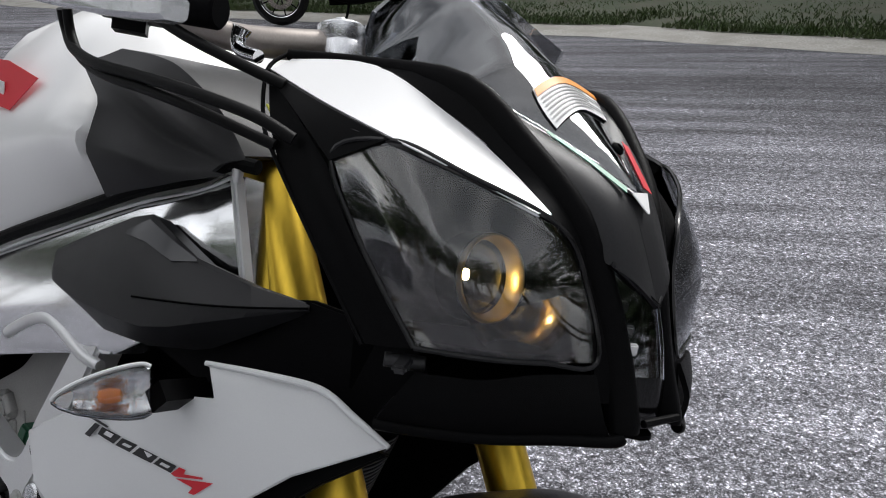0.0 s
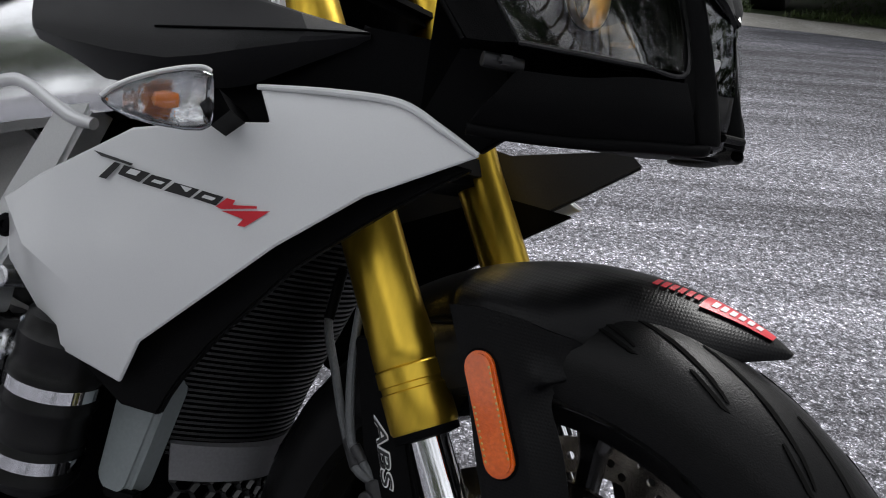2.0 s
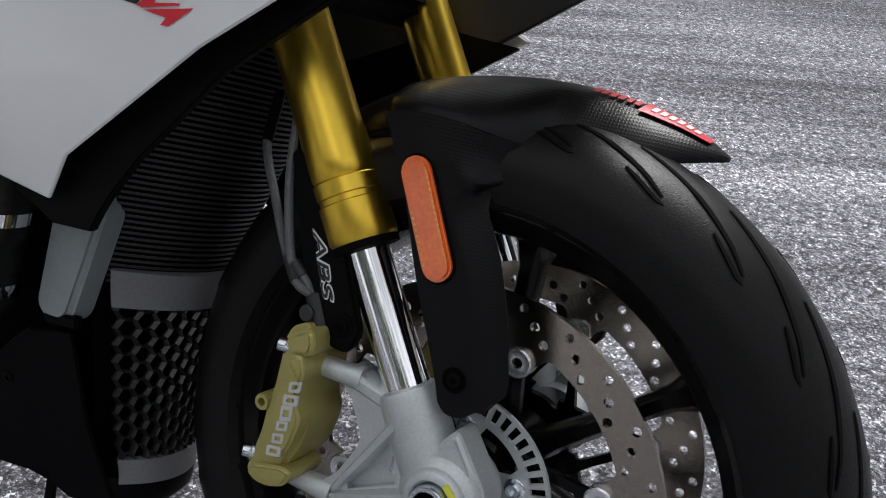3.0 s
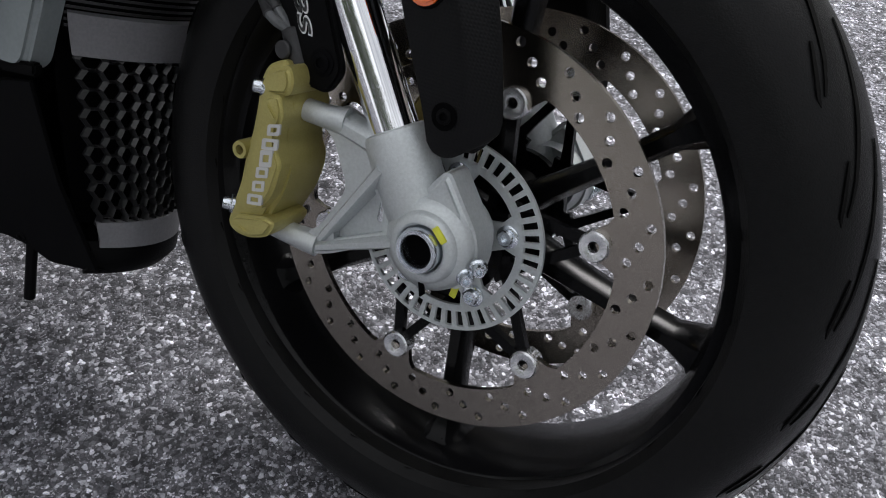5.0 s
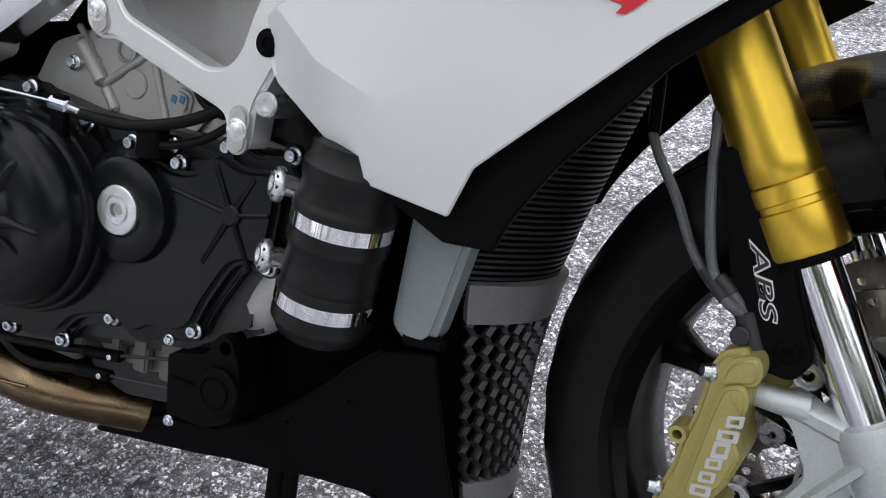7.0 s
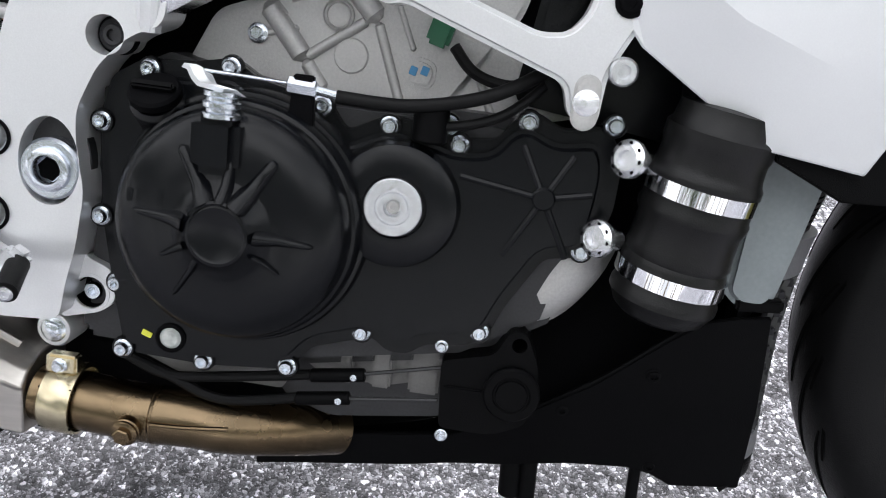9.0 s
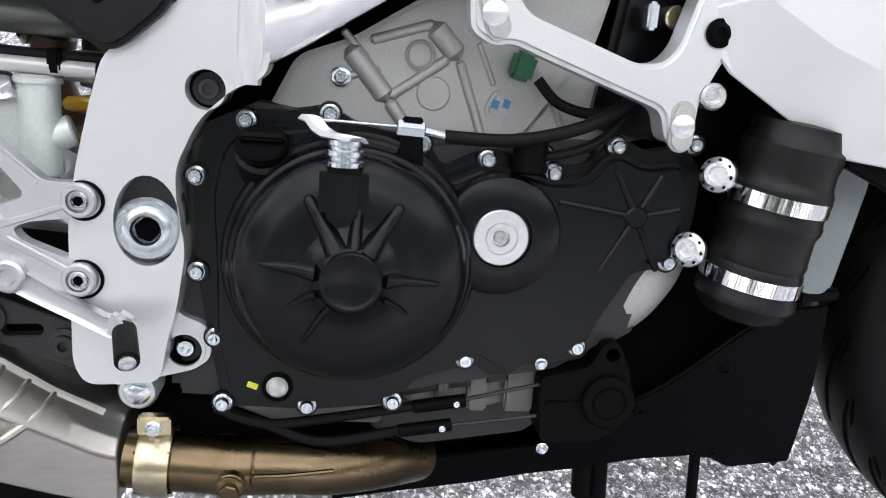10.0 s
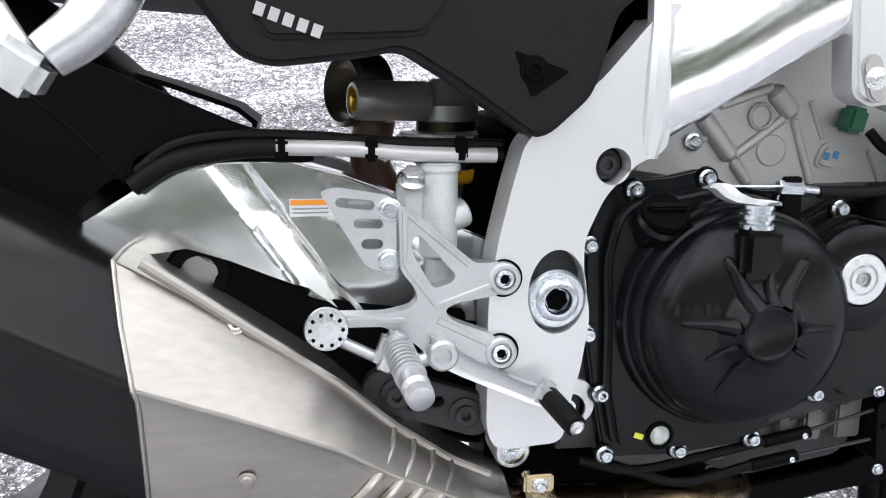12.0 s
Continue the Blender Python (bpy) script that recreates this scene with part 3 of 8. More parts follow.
sensor_ring = part("sensor_ring", abs_ring(), cast_grey, front_wheel, "slotted grey steel sensor ring", True)
for k in range(5):
    part("ring_lug", ring_lug(k), cast_grey, sensor_ring, "", True)
    a = radians(20 + 72 * k)
    part("ring_screw", screw(SENSOR + Vector((0.048 * math.cos(a), -0.0735, 0.048 * math.sin(a))), 0.0068, 0.007, hexed=False), steel, front_wheel, "", True)
part("hub_spacer", lathe([(0.012, -0.075), (0.030, -0.075), (0.033, -0.055), (0.012, -0.055)], AXLE, (0, 1, 0), 32, closed=True), black_fine, front_wheel, "", True)


# ---- fork ----
FORK_OFFSET = 0.012
fork_side = Vector((math.cos(radians(24.5)), 0, math.sin(radians(24.5))))
FORK_DIR = (STEER_AXIS - 0.13 * fork_side).normalized()


def on_fork(along, y, across=0.0):
    """A place on the fork: metres up along it from the axle, sideways, and ahead of its middle line."""
    return AXLE + Vector((0, y, 0)) + FORK_DIR * along + fork_side * (FORK_OFFSET + across)


for y, label in ((-0.105, "gold anodised fork tube with bright lower tube"), (0.105, "gold anodised fork tube with bright lower tube")):
    along = lambda pairs: lathe(pairs, on_fork(0, y), FORK_DIR, 48)
    leg = part("fork_leg", along([(0, 0.655), (0.0245, 0.655), (0.0255, 0.65), (0.0255, 0.445), (0.0243, 0.42), (0.0243, 0.29), (0.0252, 0.275), (0.0258, 0.262), (0.0258, 0.25), (0.0245, 0.248), (0, 0.248)]), gold, bike, label, True)
    part("collar", along([(0.0245, 0.249), (0.0262, 0.247), (0.0262, 0.236), (0.0252, 0.235), (0.0252, 0.231), (0.0265, 0.230), (0.0265, 0.203), (0.0252, 0.200), (0.0172, 0.200)]), gold, leg, "gold ribbed collar", True)
    part("dust_seal", along([(0.0172, 0.202), (0.0258, 0.2), (0.0258, 0.1945), (0.0172, 0.193)]), black_fine, leg, "black dust seal", True)
    part("lower_tube", along([(0, 0.21), (0.0172, 0.21), (0.0172, 0.02), (0, 0.02)]), chrome, leg, "chromed lower tube", True)


def pill(cx, cz, ang, length, width, n=10):
    d, s = Vector((math.cos(ang), math.sin(ang))), Vector((-math.sin(ang), math.cos(ang)))
    c = Vector((cx, cz))
    half = (length - width) / 2
    out = []
    for k in range(n + 1):
        a = -math.pi / 2 + math.pi * k / n
        out.append(tuple(c + d * (half + width / 2 * math.cos(a)) + s * (width / 2 * math.sin(a))))
    for k in range(n + 1):
        a = math.pi / 2 + math.pi * k / n
        out.append(tuple(c + d * (-half + width / 2 * math.cos(a)) + s * (width / 2 * math.sin(a))))
    return out


WEB = [(-0.0667, 0.3812), (-0.0840, 0.3850), (-0.0850, 0.3690), (-0.0760, 0.3640), (-0.0605, 0.3356), (-0.0615, 0.3267), (-0.0775, 0.2960), (-0.0880, 0.2880), (-0.0941, 0.2690), (-0.0768, 0.2735), (-0.0649, 0.2785), (-0.0239, 0.3024), (-0.010, 0.3060), (-0.020, 0.378), (-0.0502, 0.3746), (-0.0584, 0.3739)]
POCKET = [(-0.0415, 0.3430), (-0.0650, 0.2975), (-0.0640, 0.2905), (-0.0250, 0.3110), (-0.0285, 0.3300)]


def blade(a, b, wa, wb, ya, yb, foot):
    """A cast rib with sloping sides between two (x, z) places, standing out to the depths ya and yb."""
    a, b = Vector(a), Vector(b)
    n = Vector((-(b - a).y, (b - a).x)).normalized()
    rings = []
    for c, w, y in ((a, wa, ya), (b, wb, yb)):
        rings.append([(c.x + n.x * w * k, yy, c.y + n.y * w * k) for k, yy in ((-1.5, foot), (-1.0, y + 0.002), (-0.6, y), (0.6, y), (1.0, y + 0.002), (1.5, foot))])
    return loft(rings)


def axle_clamp():
    """The right fork foot: sleeve, ribbed arms that carry the caliper, axle boss with a split lug."""
    y = -0.105
    bms = [lathe([(0, 0.090), (0.0188, 0.090), (0.0222, 0.0885), (0.0232, 0.085), (0.0238, 0.070), (0.0242, 0.04), (0.0235, 0.012), (0.018, 0.002), (0, 0.0)], on_fork(0, y), FORK_DIR, 48)]
    bms.append(prism(round_corners(WEB, 0.007), -0.1185, -0.098, [POCKET], 0.003, 3))
    bms.append(prism(round_corners(WEB, 0.009), -0.1105, -0.100, (), 0.003, 2))
    bms.append(blade((-0.030, 0.3580), (-0.0740, 0.2880), 0.0040, 0.0030, -0.1290, -0.1225, -0.108))
    bms.append(blade((-0.006, 0.3130), (-0.0760, 0.2800), 0.0038, 0.0030, -0.1300, -0.1225, -0.108))
    bms.append(blade((-0.040, 0.3690), (-0.0700, 0.3745), 0.0060, 0.0055, -0.1220, -0.1215, -0.106))
    # two bright machined spigots that the caliper bolts to
    for x0, z0, x1, z1 in ((-0.1010, 0.3772, -0.070, 0.3768), (-0.1165, 0.2810, -0.080, 0.2790)):
        bms.append(tube([(x0, -0.1175, z0), ((x0 + x1) / 2, -0.1165, (z0 + z1) / 2), (x1, -0.113, z1)], [0.0082, 0.0085, 0.0100], 20))
    # axle boss: a rounded drum that grows out of the sleeve
    c = Vector((0.0137, -0.105, 0.3182))
    bms.append(lathe([(0.030, -0.022), (0.034, -0.010), (0.0345, 0.010), (0.0325, 0.0185), (0.0285, 0.0225), (0.0255, 0.0240), (0.0245, 0.0275), (0.0225, 0.0295), (0.0185, 0.0300), (0.0172, 0.0290), (0.0165, 0.020)], c, (0, -1, 0), 56))
    bms.append(prism(round_corners([(0.016, 0.374), (0.028, 0.358), (0.0455, 0.336), (0.0500, 0.318), (0.0470, 0.300), (0.036, 0.2905), (0.020, 0.300), (0.0, 0.350)], 0.009), -0.124, -0.092, (), 0.006, 3))
    return join(*bms)


for flip in (lambda b: b, mirrored):
    clamp = part("axle_clamp", flip(axle_clamp()), cast_grey, bike, "silver-grey cast fork foot with caliper arms", True, 40)
    c = Vector((0.0137, -0.1370, 0.3182))
    part("axle_nut", flip(lathe([(0.0112, -0.012), (0.0112, 0.002), (0.0120, 0.0035), (0.0146, 0.0035), (0.0155, 0.002), (0.0158, -0.012)], c, (0, -1, 0), 40)), steel, clamp, "hollow steel axle end", True)
    part("axle_bore", flip(lathe([(0, -0.0055), (0.0114, -0.0055), (0.0112, 0.0)], c, (0, -1, 0), 24)), shadow_black, clamp, "", True)
    part("paint_mark", flip(box((0.0262, -0.1350, 0.3335), (0.012, 0.0022, 0.005), 0.0005, (0, 42, 0))), yellow_mark, clamp, "yellow paint mark", True)
    part("paint_mark", flip(box((0.0300, -0.1000, 0.2810), (0.005, 0.002, 0.011), 0.0005, (0, 10, 0))), yellow_mark, clamp, "", True)
    part("web_pin", flip(rod((-0.0300, -0.1125, 0.3170), (-0.0280, -0.1145, 0.3330), 0.0042, 14)), alloy, clamp, "", True)
    for x, z in ((0.0445, 0.3065), (0.0520, 0.3165)):
        part("pinch_bolt", flip(screw((x, -0.122, z), 0.0050, 0.009, (0.5, -0.8, 0), False)), steel, clamp, "", True)
    part("split_line", flip(box((0.0185, -0.1302, 0.2905), (0.0014, 0.006, 0.012), 0.0, (0, -15, 0))), shadow_black, clamp, "", True)

CALIPER = [(-0.1193, 0.4046), (-0.1007, 0.4124), (-0.0927, 0.4), (-0.0934, 0.3888), (-0.0874, 0.382), (-0.092, 0.3635), (-0.0913, 0.3521), (-0.084, 0.3438), (-0.0845, 0.3313), (-0.0902, 0.3139), (-0.1021, 0.2948), (-0.1089, 0.2791), (-0.1249, 0.2724), (-0.1385, 0.2716), (-0.1488, 0.2769), (-0.1443, 0.2918), (-0.1369, 0.3139), (-0.1341, 0.337), (-0.1291, 0.3538), (-0.1263, 0.3768), (-0.1258, 0.3916)]
CALIPER_FACE = [(-0.1142, 0.3863), (-0.0985, 0.3910), (-0.0925, 0.3775), (-0.0985, 0.3612), (-0.0955, 0.3502), (-0.0890, 0.3430), (-0.0960, 0.3185), (-0.1080, 0.303), (-0.1271, 0.2991), (-0.126, 0.314), (-0.122, 0.3436), (-0.1186, 0.3688)]
CALIPER_TOP = [(-0.1154, 0.4048), (-0.0979, 0.4115), (-0.0920, 0.4012), (-0.0945, 0.3904), (-0.1189, 0.3856), (-0.1212, 0.3936)]
CALIPER_LOW = [(-0.1081, 0.2984), (-0.0994, 0.296), (-0.1055, 0.283), (-0.1214, 0.2764), (-0.1343, 0.2758), (-0.1428, 0.2808), (-0.137, 0.2901)]


CALIPER = [(-0.1488 + (x + 0.1488) * 0.80, z) for x, z in CALIPER]
CALIPER_FACE = [(-0.1271 + (x + 0.1271) * 0.80, z) for x, z in CALIPER_FACE]
CALIPER_TOP = [(-0.1212 + (x + 0.1212) * 0.85, z) for x, z in CALIPER_TOP]


def caliper_body():
    bms = [prism(round_corners(CALIPER, 0.005, 3), -0.138, -0.090, (), 0.004, 3), prism(round_corners(CALIPER_FACE, 0.005, 3), -0.1475, -0.12, (), 0.003, 3)]
    bms.append(prism(round_corners(CALIPER_TOP, 0.005, 3), -0.1455, -0.10, (), 0.004, 3))
    bms.append(prism(round_corners(CALIPER_LOW, 0.005, 3), -0.1440, -0.10, (), 0.004, 3))
    bms.append(prism([(-0.1125, 0.384), (-0.1035, 0.374), (-0.1115, 0.370)], -0.1490, -0.14, (), 0.001))
    bms.append(prism([(-0.1300, 0.285), (-0.1200, 0.282), (-0.1350, 0.279)], -0.1455, -0.14, (), 0.001))
    return join(*bms)


for flip in (lambda b: b, mirrored):
    caliper = part("brake_caliper", flip(caliper_body()), caliper_gold, bike, "gold four-piston radial brake caliper", True)
    # the maker's raised word, as plain hollow blocks
    for k in range(6):
        t = k / 5
        tall = 0.0066 if k in (0, 4) else 0.0052
        cx, cz, w = -0.1150 + 0.0102 * t, 0.3095 + 0.0550 * t, 0.0062 if k == 3 else 0.0040
        frame_out = [(cx - tall, cz - w), (cx + tall, cz - w + 0.003), (cx + tall, cz + w + 0.003), (cx - tall, cz + w)]
        frame_in = [(cx - tall * 0.52, cz - w * 0.45 + 0.0007), (cx + tall * 0.52, cz - w * 0.45 + 0.0023), (cx + tall * 0.52, cz + w * 0.45 + 0.0023), (cx - tall * 0.52, cz + w * 0.45 + 0.0007)]
        part("word_block", flip(prism(round_corners(frame_out, 0.0012, 2), -0.1483, -0.1465, [frame_in], 0.0)), pale_mark, caliper, "white raised maker's mark block", True)
    part("bleed_bolt", flip(lathe([(0.0028, 0.001), (0.0035, 0.010), (0.0062, 0.010), (0.0068, 0.008), (0.0068, -0.01), (0.0028, -0.01)], (-0.1395, -0.130, 0.339), (0, -1, 0), 20, closed=True)), caliper_gold, caliper, "", True)
    for x, z in ((-0.1275, 0.3872), (-0.1455, 0.2923)):
        part("caliper_bolt", flip(screw((x, -0.132, z), 0.0058, 0.009, (-0.75, -0.6, 0.1), False)), steel, caliper, "", True)
    part("banjo", flip(join(rod((-0.108, -0.122, 0.405), (-0.120, -0.121, 0.430), 0.0075, 14), rod((-0.118, -0.132, 0.416), (-0.118, -0.110, 0.416), 0.0065, 14))), fin_grey, caliper, "grey hose fitting", True)


# the bracket beside the right leg, with its letters
bracket_outline = [(-0.160, 0.530), (-0.124, 0.536), (-0.094, 0.462), (-0.072, 0.412), (-0.082, 0.394), (-0.104, 0.396), (-0.130, 0.440)]
sensor_guard = part("hose_guard", prism(round_corners(bracket_outline, 0.007), -0.125, -0.117, (), 0.002), black_plastic, bike, "black plastic hose guard with white letters", True)


def letters(text, size, matrix, mat, parent, steered=False, depth=0.0004, name="lettering", swell=0.0):
    cu = bpy.data.curves.new(name, "FONT")
    cu.body, cu.size, cu.extrude, cu.align_x, cu.align_y = text, size, depth, "CENTER", "CENTER"
    cu.offset, cu.shear = swell, 0.25
    tmp = new("tmp", cu)
    me = bpy.data.meshes.new_from_object(tmp.evaluated_get(bpy.context.evaluated_depsgraph_get()))
    bpy.data.objects.remove(tmp)
    bm = bmesh.new()
    bm.from_mesh(me)
    bpy.data.meshes.remove(me)
    bmesh.ops.transform(bm, matrix=matrix, verts=bm.verts)
    return part(name, bm, mat, parent, "", steered, 0)


bpy.context.view_layer.update()
along_guard = Vector((0.0295, -0.076)).normalized()
turned = Matrix(((along_guard.x, -along_guard.y, 0, 0), (0, 0, -1, 0), (along_guard.y, along_guard.x, 0, 0), (0, 0, 0, 1)))
for tone, swell, lift in ((ink_white, 0.0011, 0.0), (ink_black, -0.0001, 0.0007)):
    letters("ABS", 0.026, Matrix.Translation((-0.1140, -0.1256 - lift, 0.4545)) @ turned @ Matrix.Diagonal((1.12, 0.52, 1, 1)), tone, sensor_guard, True, swell=swell)
part("guard_screw", screw((-0.0887, -0.125, 0.4145), 0.0075, 0.003, hexed=False), black_fine, sensor_guard, "", True)
HOSE_A = [(-0.119, -0.122, 0.428), (-0.132, -0.130, 0.436), (-0.161, -0.113, 0.454), (-0.185, -0.105, 0.489), (-0.215, -0.088, 0.525), (-0.225, -0.068, 0.565)]
HOSE_B = [(-0.119, -0.122, 0.428), (-0.129, -0.126, 0.440), (-0.146, -0.123, 0.452), (-0.159, -0.121, 0.502), (-0.167, -0.113, 0.552), (-0.175, -0.098, 0.602)]
for pts in (HOSE_A, HOSE_B):
    part("brake_hose", tube(pts, 0.0036, 10), material("hose_grey", (0.10, 0.105, 0.11), 0.45, 0.2, 0.2, 600, bump=0.5, bump_scale=900), bike, "grey braided brake hose", True)
    part("hose_end", rod(pts[1], Vector(pts[1]).lerp(Vector(pts[2]), 0.7), 0.0045, 12), fin_grey, bike, "dark hose ferrule", True)
part("hose_cap", rod(HOSE_A[4], HOSE_A[5], 0.0046, 12), black_plastic, bike, "black hose sleeve", True)


# ---- front mudguard ----
def guard_point(t, s, lift=0.0):
    """A place on the mudguard: t from its rear end to its tip, s across from -1 to 1."""
    deg = 128 - 61.5 * t
    a = radians(deg)
    edge = float(np.interp(deg, (66.5, 71, 76, 82.2, 86, 89, 92.5, 97.2, 102.6, 107.3, 128), (0.3075, 0.291, 0.2755, 0.2655, 0.2655, 0.270, 0.2735, 0.279, 0.284, 0.286, 0.262)))
    crown = 0.316 - 0.004 * max(0, (t - 0.75) / 0.25) ** 2
    half = float(np.interp(deg, (66.5, 68, 71, 75, 82.2, 86, 89, 92.5, 97.2, 102.6, 107.3, 112, 128), (0.006, 0.022, 0.042, 0.058, 0.074, 0.086, 0.100, 0.111, 0.117, 0.119, 0.115, 0.080, 0.075)))
    q = abs(s) * math.pi / 2
    r = edge + (crown - edge) * max(0, math.cos(q)) ** float(np.interp(deg, (72, 80, 95, 110), (1.2, 1.5, 1.35, 0.8))) + lift
    y = math.copysign((half + lift) * math.sin(q) ** 0.95, s)
    return AXLE + Vector((r * math.cos(a), y, r * math.sin(a)))


guard = part("front_mudguard", sheet([[guard_point(t, s) for s in np.linspace(-1, 1, 33)] for t in np.linspace(0, 1, 61)], 0.003, 0.0), weave, bike, "matt black front mudguard with fine weave", True, 60)


CREASE = [(-0.088, 0.118, 0.5725), (-0.062, 0.119, 0.577), (-0.035, 0.117, 0.577), (-0.012, 0.111, 0.573), (0.005, 0.100, 0.570), (0.018, 0.086, 0.565), (0.036, 0.074, 0.563), (0.062, 0.063, 0.5665)]
STAY_FRONT = [(0.062, 0.063, 0.5660), (0.034, 0.076, 0.5545), (0.014, 0.088, 0.547), (-0.001, 0.098, 0.539), (-0.002, 0.105, 0.524), (0.006, 0.106, 0.509), (0.0150, 0.106, 0.492), (0.0250, 0.106, 0.466), (0.033, 0.106, 0.438), (0.040, 0.106, 0.408), (0.037, 0.108, 0.398), (0.026, 0.113, 0.388)]
STAY_REAR = [(-0.088, 0.118, 0.5725), (-0.077, 0.1185, 0.552), (-0.061, 0.119, 0.521), (-0.0386, 0.119, 0.464), (-0.013, 0.119, 0.408), (-0.004, 0.119, 0.385)]
STAY_FOOT = [(-0.004, 0.119, 0.385), (0.003, 0.119, 0.379), (0.014, 0.117, 0.379), (0.026, 0.113, 0.388)]


def along(pts, n):
    """n + 1 places at even lengths on a smooth line."""
    line = curve_through([Vector(p) for p in pts], 8)
    run = [0.0]
    for a, b in zip(line, line[1:]):
        run.append(run[-1] + (b - a).length)
    return [Vector([float(np.interp(run[-1] * k / n, run, [p[j] for p in line])) for j in range(3)]) for k in range(n + 1)]


def guard_leg(sign):
    """The moulded stay: it falls from the mudguard's crease, narrows to a blade and ends at the fork foot, its front edge turned in."""
    n, m = 36, 20
    top, foot, rear, fore = along(CREASE, m), along(STAY_FOOT, m), along(STAY_REAR, n), along(STAY_FRONT, n)
    rows = []
    for i in range(n + 1):
        v = i / n
        row = []
        for j in range(m + 1):
            u = j / m
            p = top[j].lerp(foot[j], v) + rear[i].lerp(fore[i], u) - (top[0].lerp(top[m], u)).lerp(foot[0].lerp(foot[m], u), v)
            flat = 0.119 - 0.012 * max(0.0, (u - 0.62) / 0.38) ** 1.5
            p.y += (flat - p.y) * min(1.0, 6 * v * (1 - v)) * (1 - u ** 6) * max(0.0, min(1.0, (0.56 - p.z) / 0.02))
            row.append(Vector((p.x, sign * p.y, p.z)))
        rows.append(row)
    bm = sheet(rows, 0.004)
    if sign > 0:
        bmesh.ops.reverse_faces(bm, faces=bm.faces)
    return bm


for sign in (-1, 1):
    part("guard_leg", guard_leg(sign), weave, guard, "matt black mudguard stay", True)
part("stay_hole", lathe([(0.0092, 0), (0, 0.0004)], (0.0050, -0.1192, 0.4045), (0, -1, 0), 22), shadow_black, guard, "", True)
part("stay_screw", screw((0.0050, -0.1185, 0.4045), 0.006, 0.002, hexed=False), black_plastic, guard, "", True)


amber_spark = material("amber_spark", (0.95, 0.55, 0.12), 0.12, 0.6)
for sign in (-1, 1):
    refl = part("reflector", prism(pill(-0.038, 0.508, radians(116.5), 0.088, 0.0235), sign * 0.118, sign * 0.1245, (), 0.002, 2), orange_glass, guard, "orange plastic side reflector", True)
    for k in range(16):
        a = radians(116.5)
        for side in (-1, 1):
            if side * sign < 0 and k > 9:
                continue
            u = -0.031 + 0.062 * k / 15
            x, z = -0.038 + math.cos(a) * u - math.sin(a) * 0.0088 * side, 0.508 + math.sin(a) * u + math.cos(a) * 0.0088 * side
            part("prism_dot", lathe([(0.0011, 0), (0, 0.0006)], (x, sign * 0.1246, z), (0, sign, 0), 6), amber_spark, refl, "", True)
    part("reflector_base", prism(pill(-0.038, 0.508, radians(116.5), 0.092, 0.0275), sign * 0.117, sign * 0.1205, (), 0.001, 1), black_fine, guard, "", True)


def guard_patch(t0, t1, s0, s1, lift):
    return sheet([[guard_point(t0 + (t1 - t0) * k / 8, s0 + (s1 - s0) * j / 4, lift) for j in range(5)] for k in range(9)], 0.0004)


part("badge", guard_patch(0.80, 0.955, -0.28, -0.06, 0.002), red, guard, "red badge with white marks", True)
for k in range(6):
    part("badge_mark", guard_patch(0.82 + 0.019 * k, 0.832 + 0.019 * k, -0.22, -0.12, 0.0026), ink_white, guard, "", True)
for k in range(6):
    part("badge_word", guard_patch(0.69 + 0.018 * k, 0.702 + 0.018 * k, -0.20, -0.10, 0.002), red, guard, "", True)

# ---- engine ----
def polar(cx, cz, deg, r):
    return cx + r * math.cos(radians(deg)), cz + r * math.sin(radians(deg))


def scaled(outline, s, dx=0.0, dz=0.0):
    cx, cz = sum(p[0] for p in outline) / len(outline), sum(p[1] for p in outline) / len(outline)
    return [(cx + (x - cx) * s + dx, cz + (z - cz) * s + dz) for x, z in outline]


crankcase = part("crankcase", prism([(-0.862, 0.238), (-0.852, 0.44), (-0.80, 0.465), (-0.70, 0.45), (-0.52, 0.45), (-0.475, 0.41), (-0.50, 0.30), (-0.56, 0.262), (-0.68, 0.240), (-0.80, 0.236)], -0.116, 0.12, (), 0.008), fin_grey, bike, "dark grey cast crankcase")
COVER = [(-0.820, 0.236), (-0.831, 0.289), (-0.840, 0.342), (-0.843, 0.410), (-0.835, 0.445), (-0.813, 0.459), (-0.777, 0.461), (-0.748, 0.467), (-0.728, 0.455), (-0.700, 0.450), (-0.681, 0.450), (-0.664, 0.427),
         (-0.645, 0.437), (-0.632, 0.442), (-0.601, 0.437), (-0.583, 0.432), (-0.557, 0.435), (-0.546, 0.452), (-0.533, 0.457), (-0.513, 0.447), (-0.483, 0.453), (-0.468, 0.434), (-0.469, 0.394), (-0.482, 0.359),
         (-0.512, 0.354), (-0.535, 0.314), (-0.545, 0.288), (-0.561, 0.279), (-0.590, 0.276), (-0.602, 0.266), (-0.618, 0.266), (-0.630, 0.276), (-0.675, 0.261), (-0.691, 0.240), (-0.756, 0.234)]
cover = part("clutch_cover", prism(round_corners(COVER, 0.006, 3), -0.127, -0.108, (), 0.002), engine_black, bike, "satin black engine side cover")
inner = [(x if -0.835 < x < -0.48 else x + (0.008 if x < -0.7 else -0.008), z - 0.008 if z > 0.4 else z + 0.007) for x, z in COVER]
part("cover_body", prism(round_corners(scaled(inner, 0.975), 0.010, 3), -0.139, -0.12, (), 0.005, 3), engine_black, cover, "")
DOME = (-0.729, 0.358)
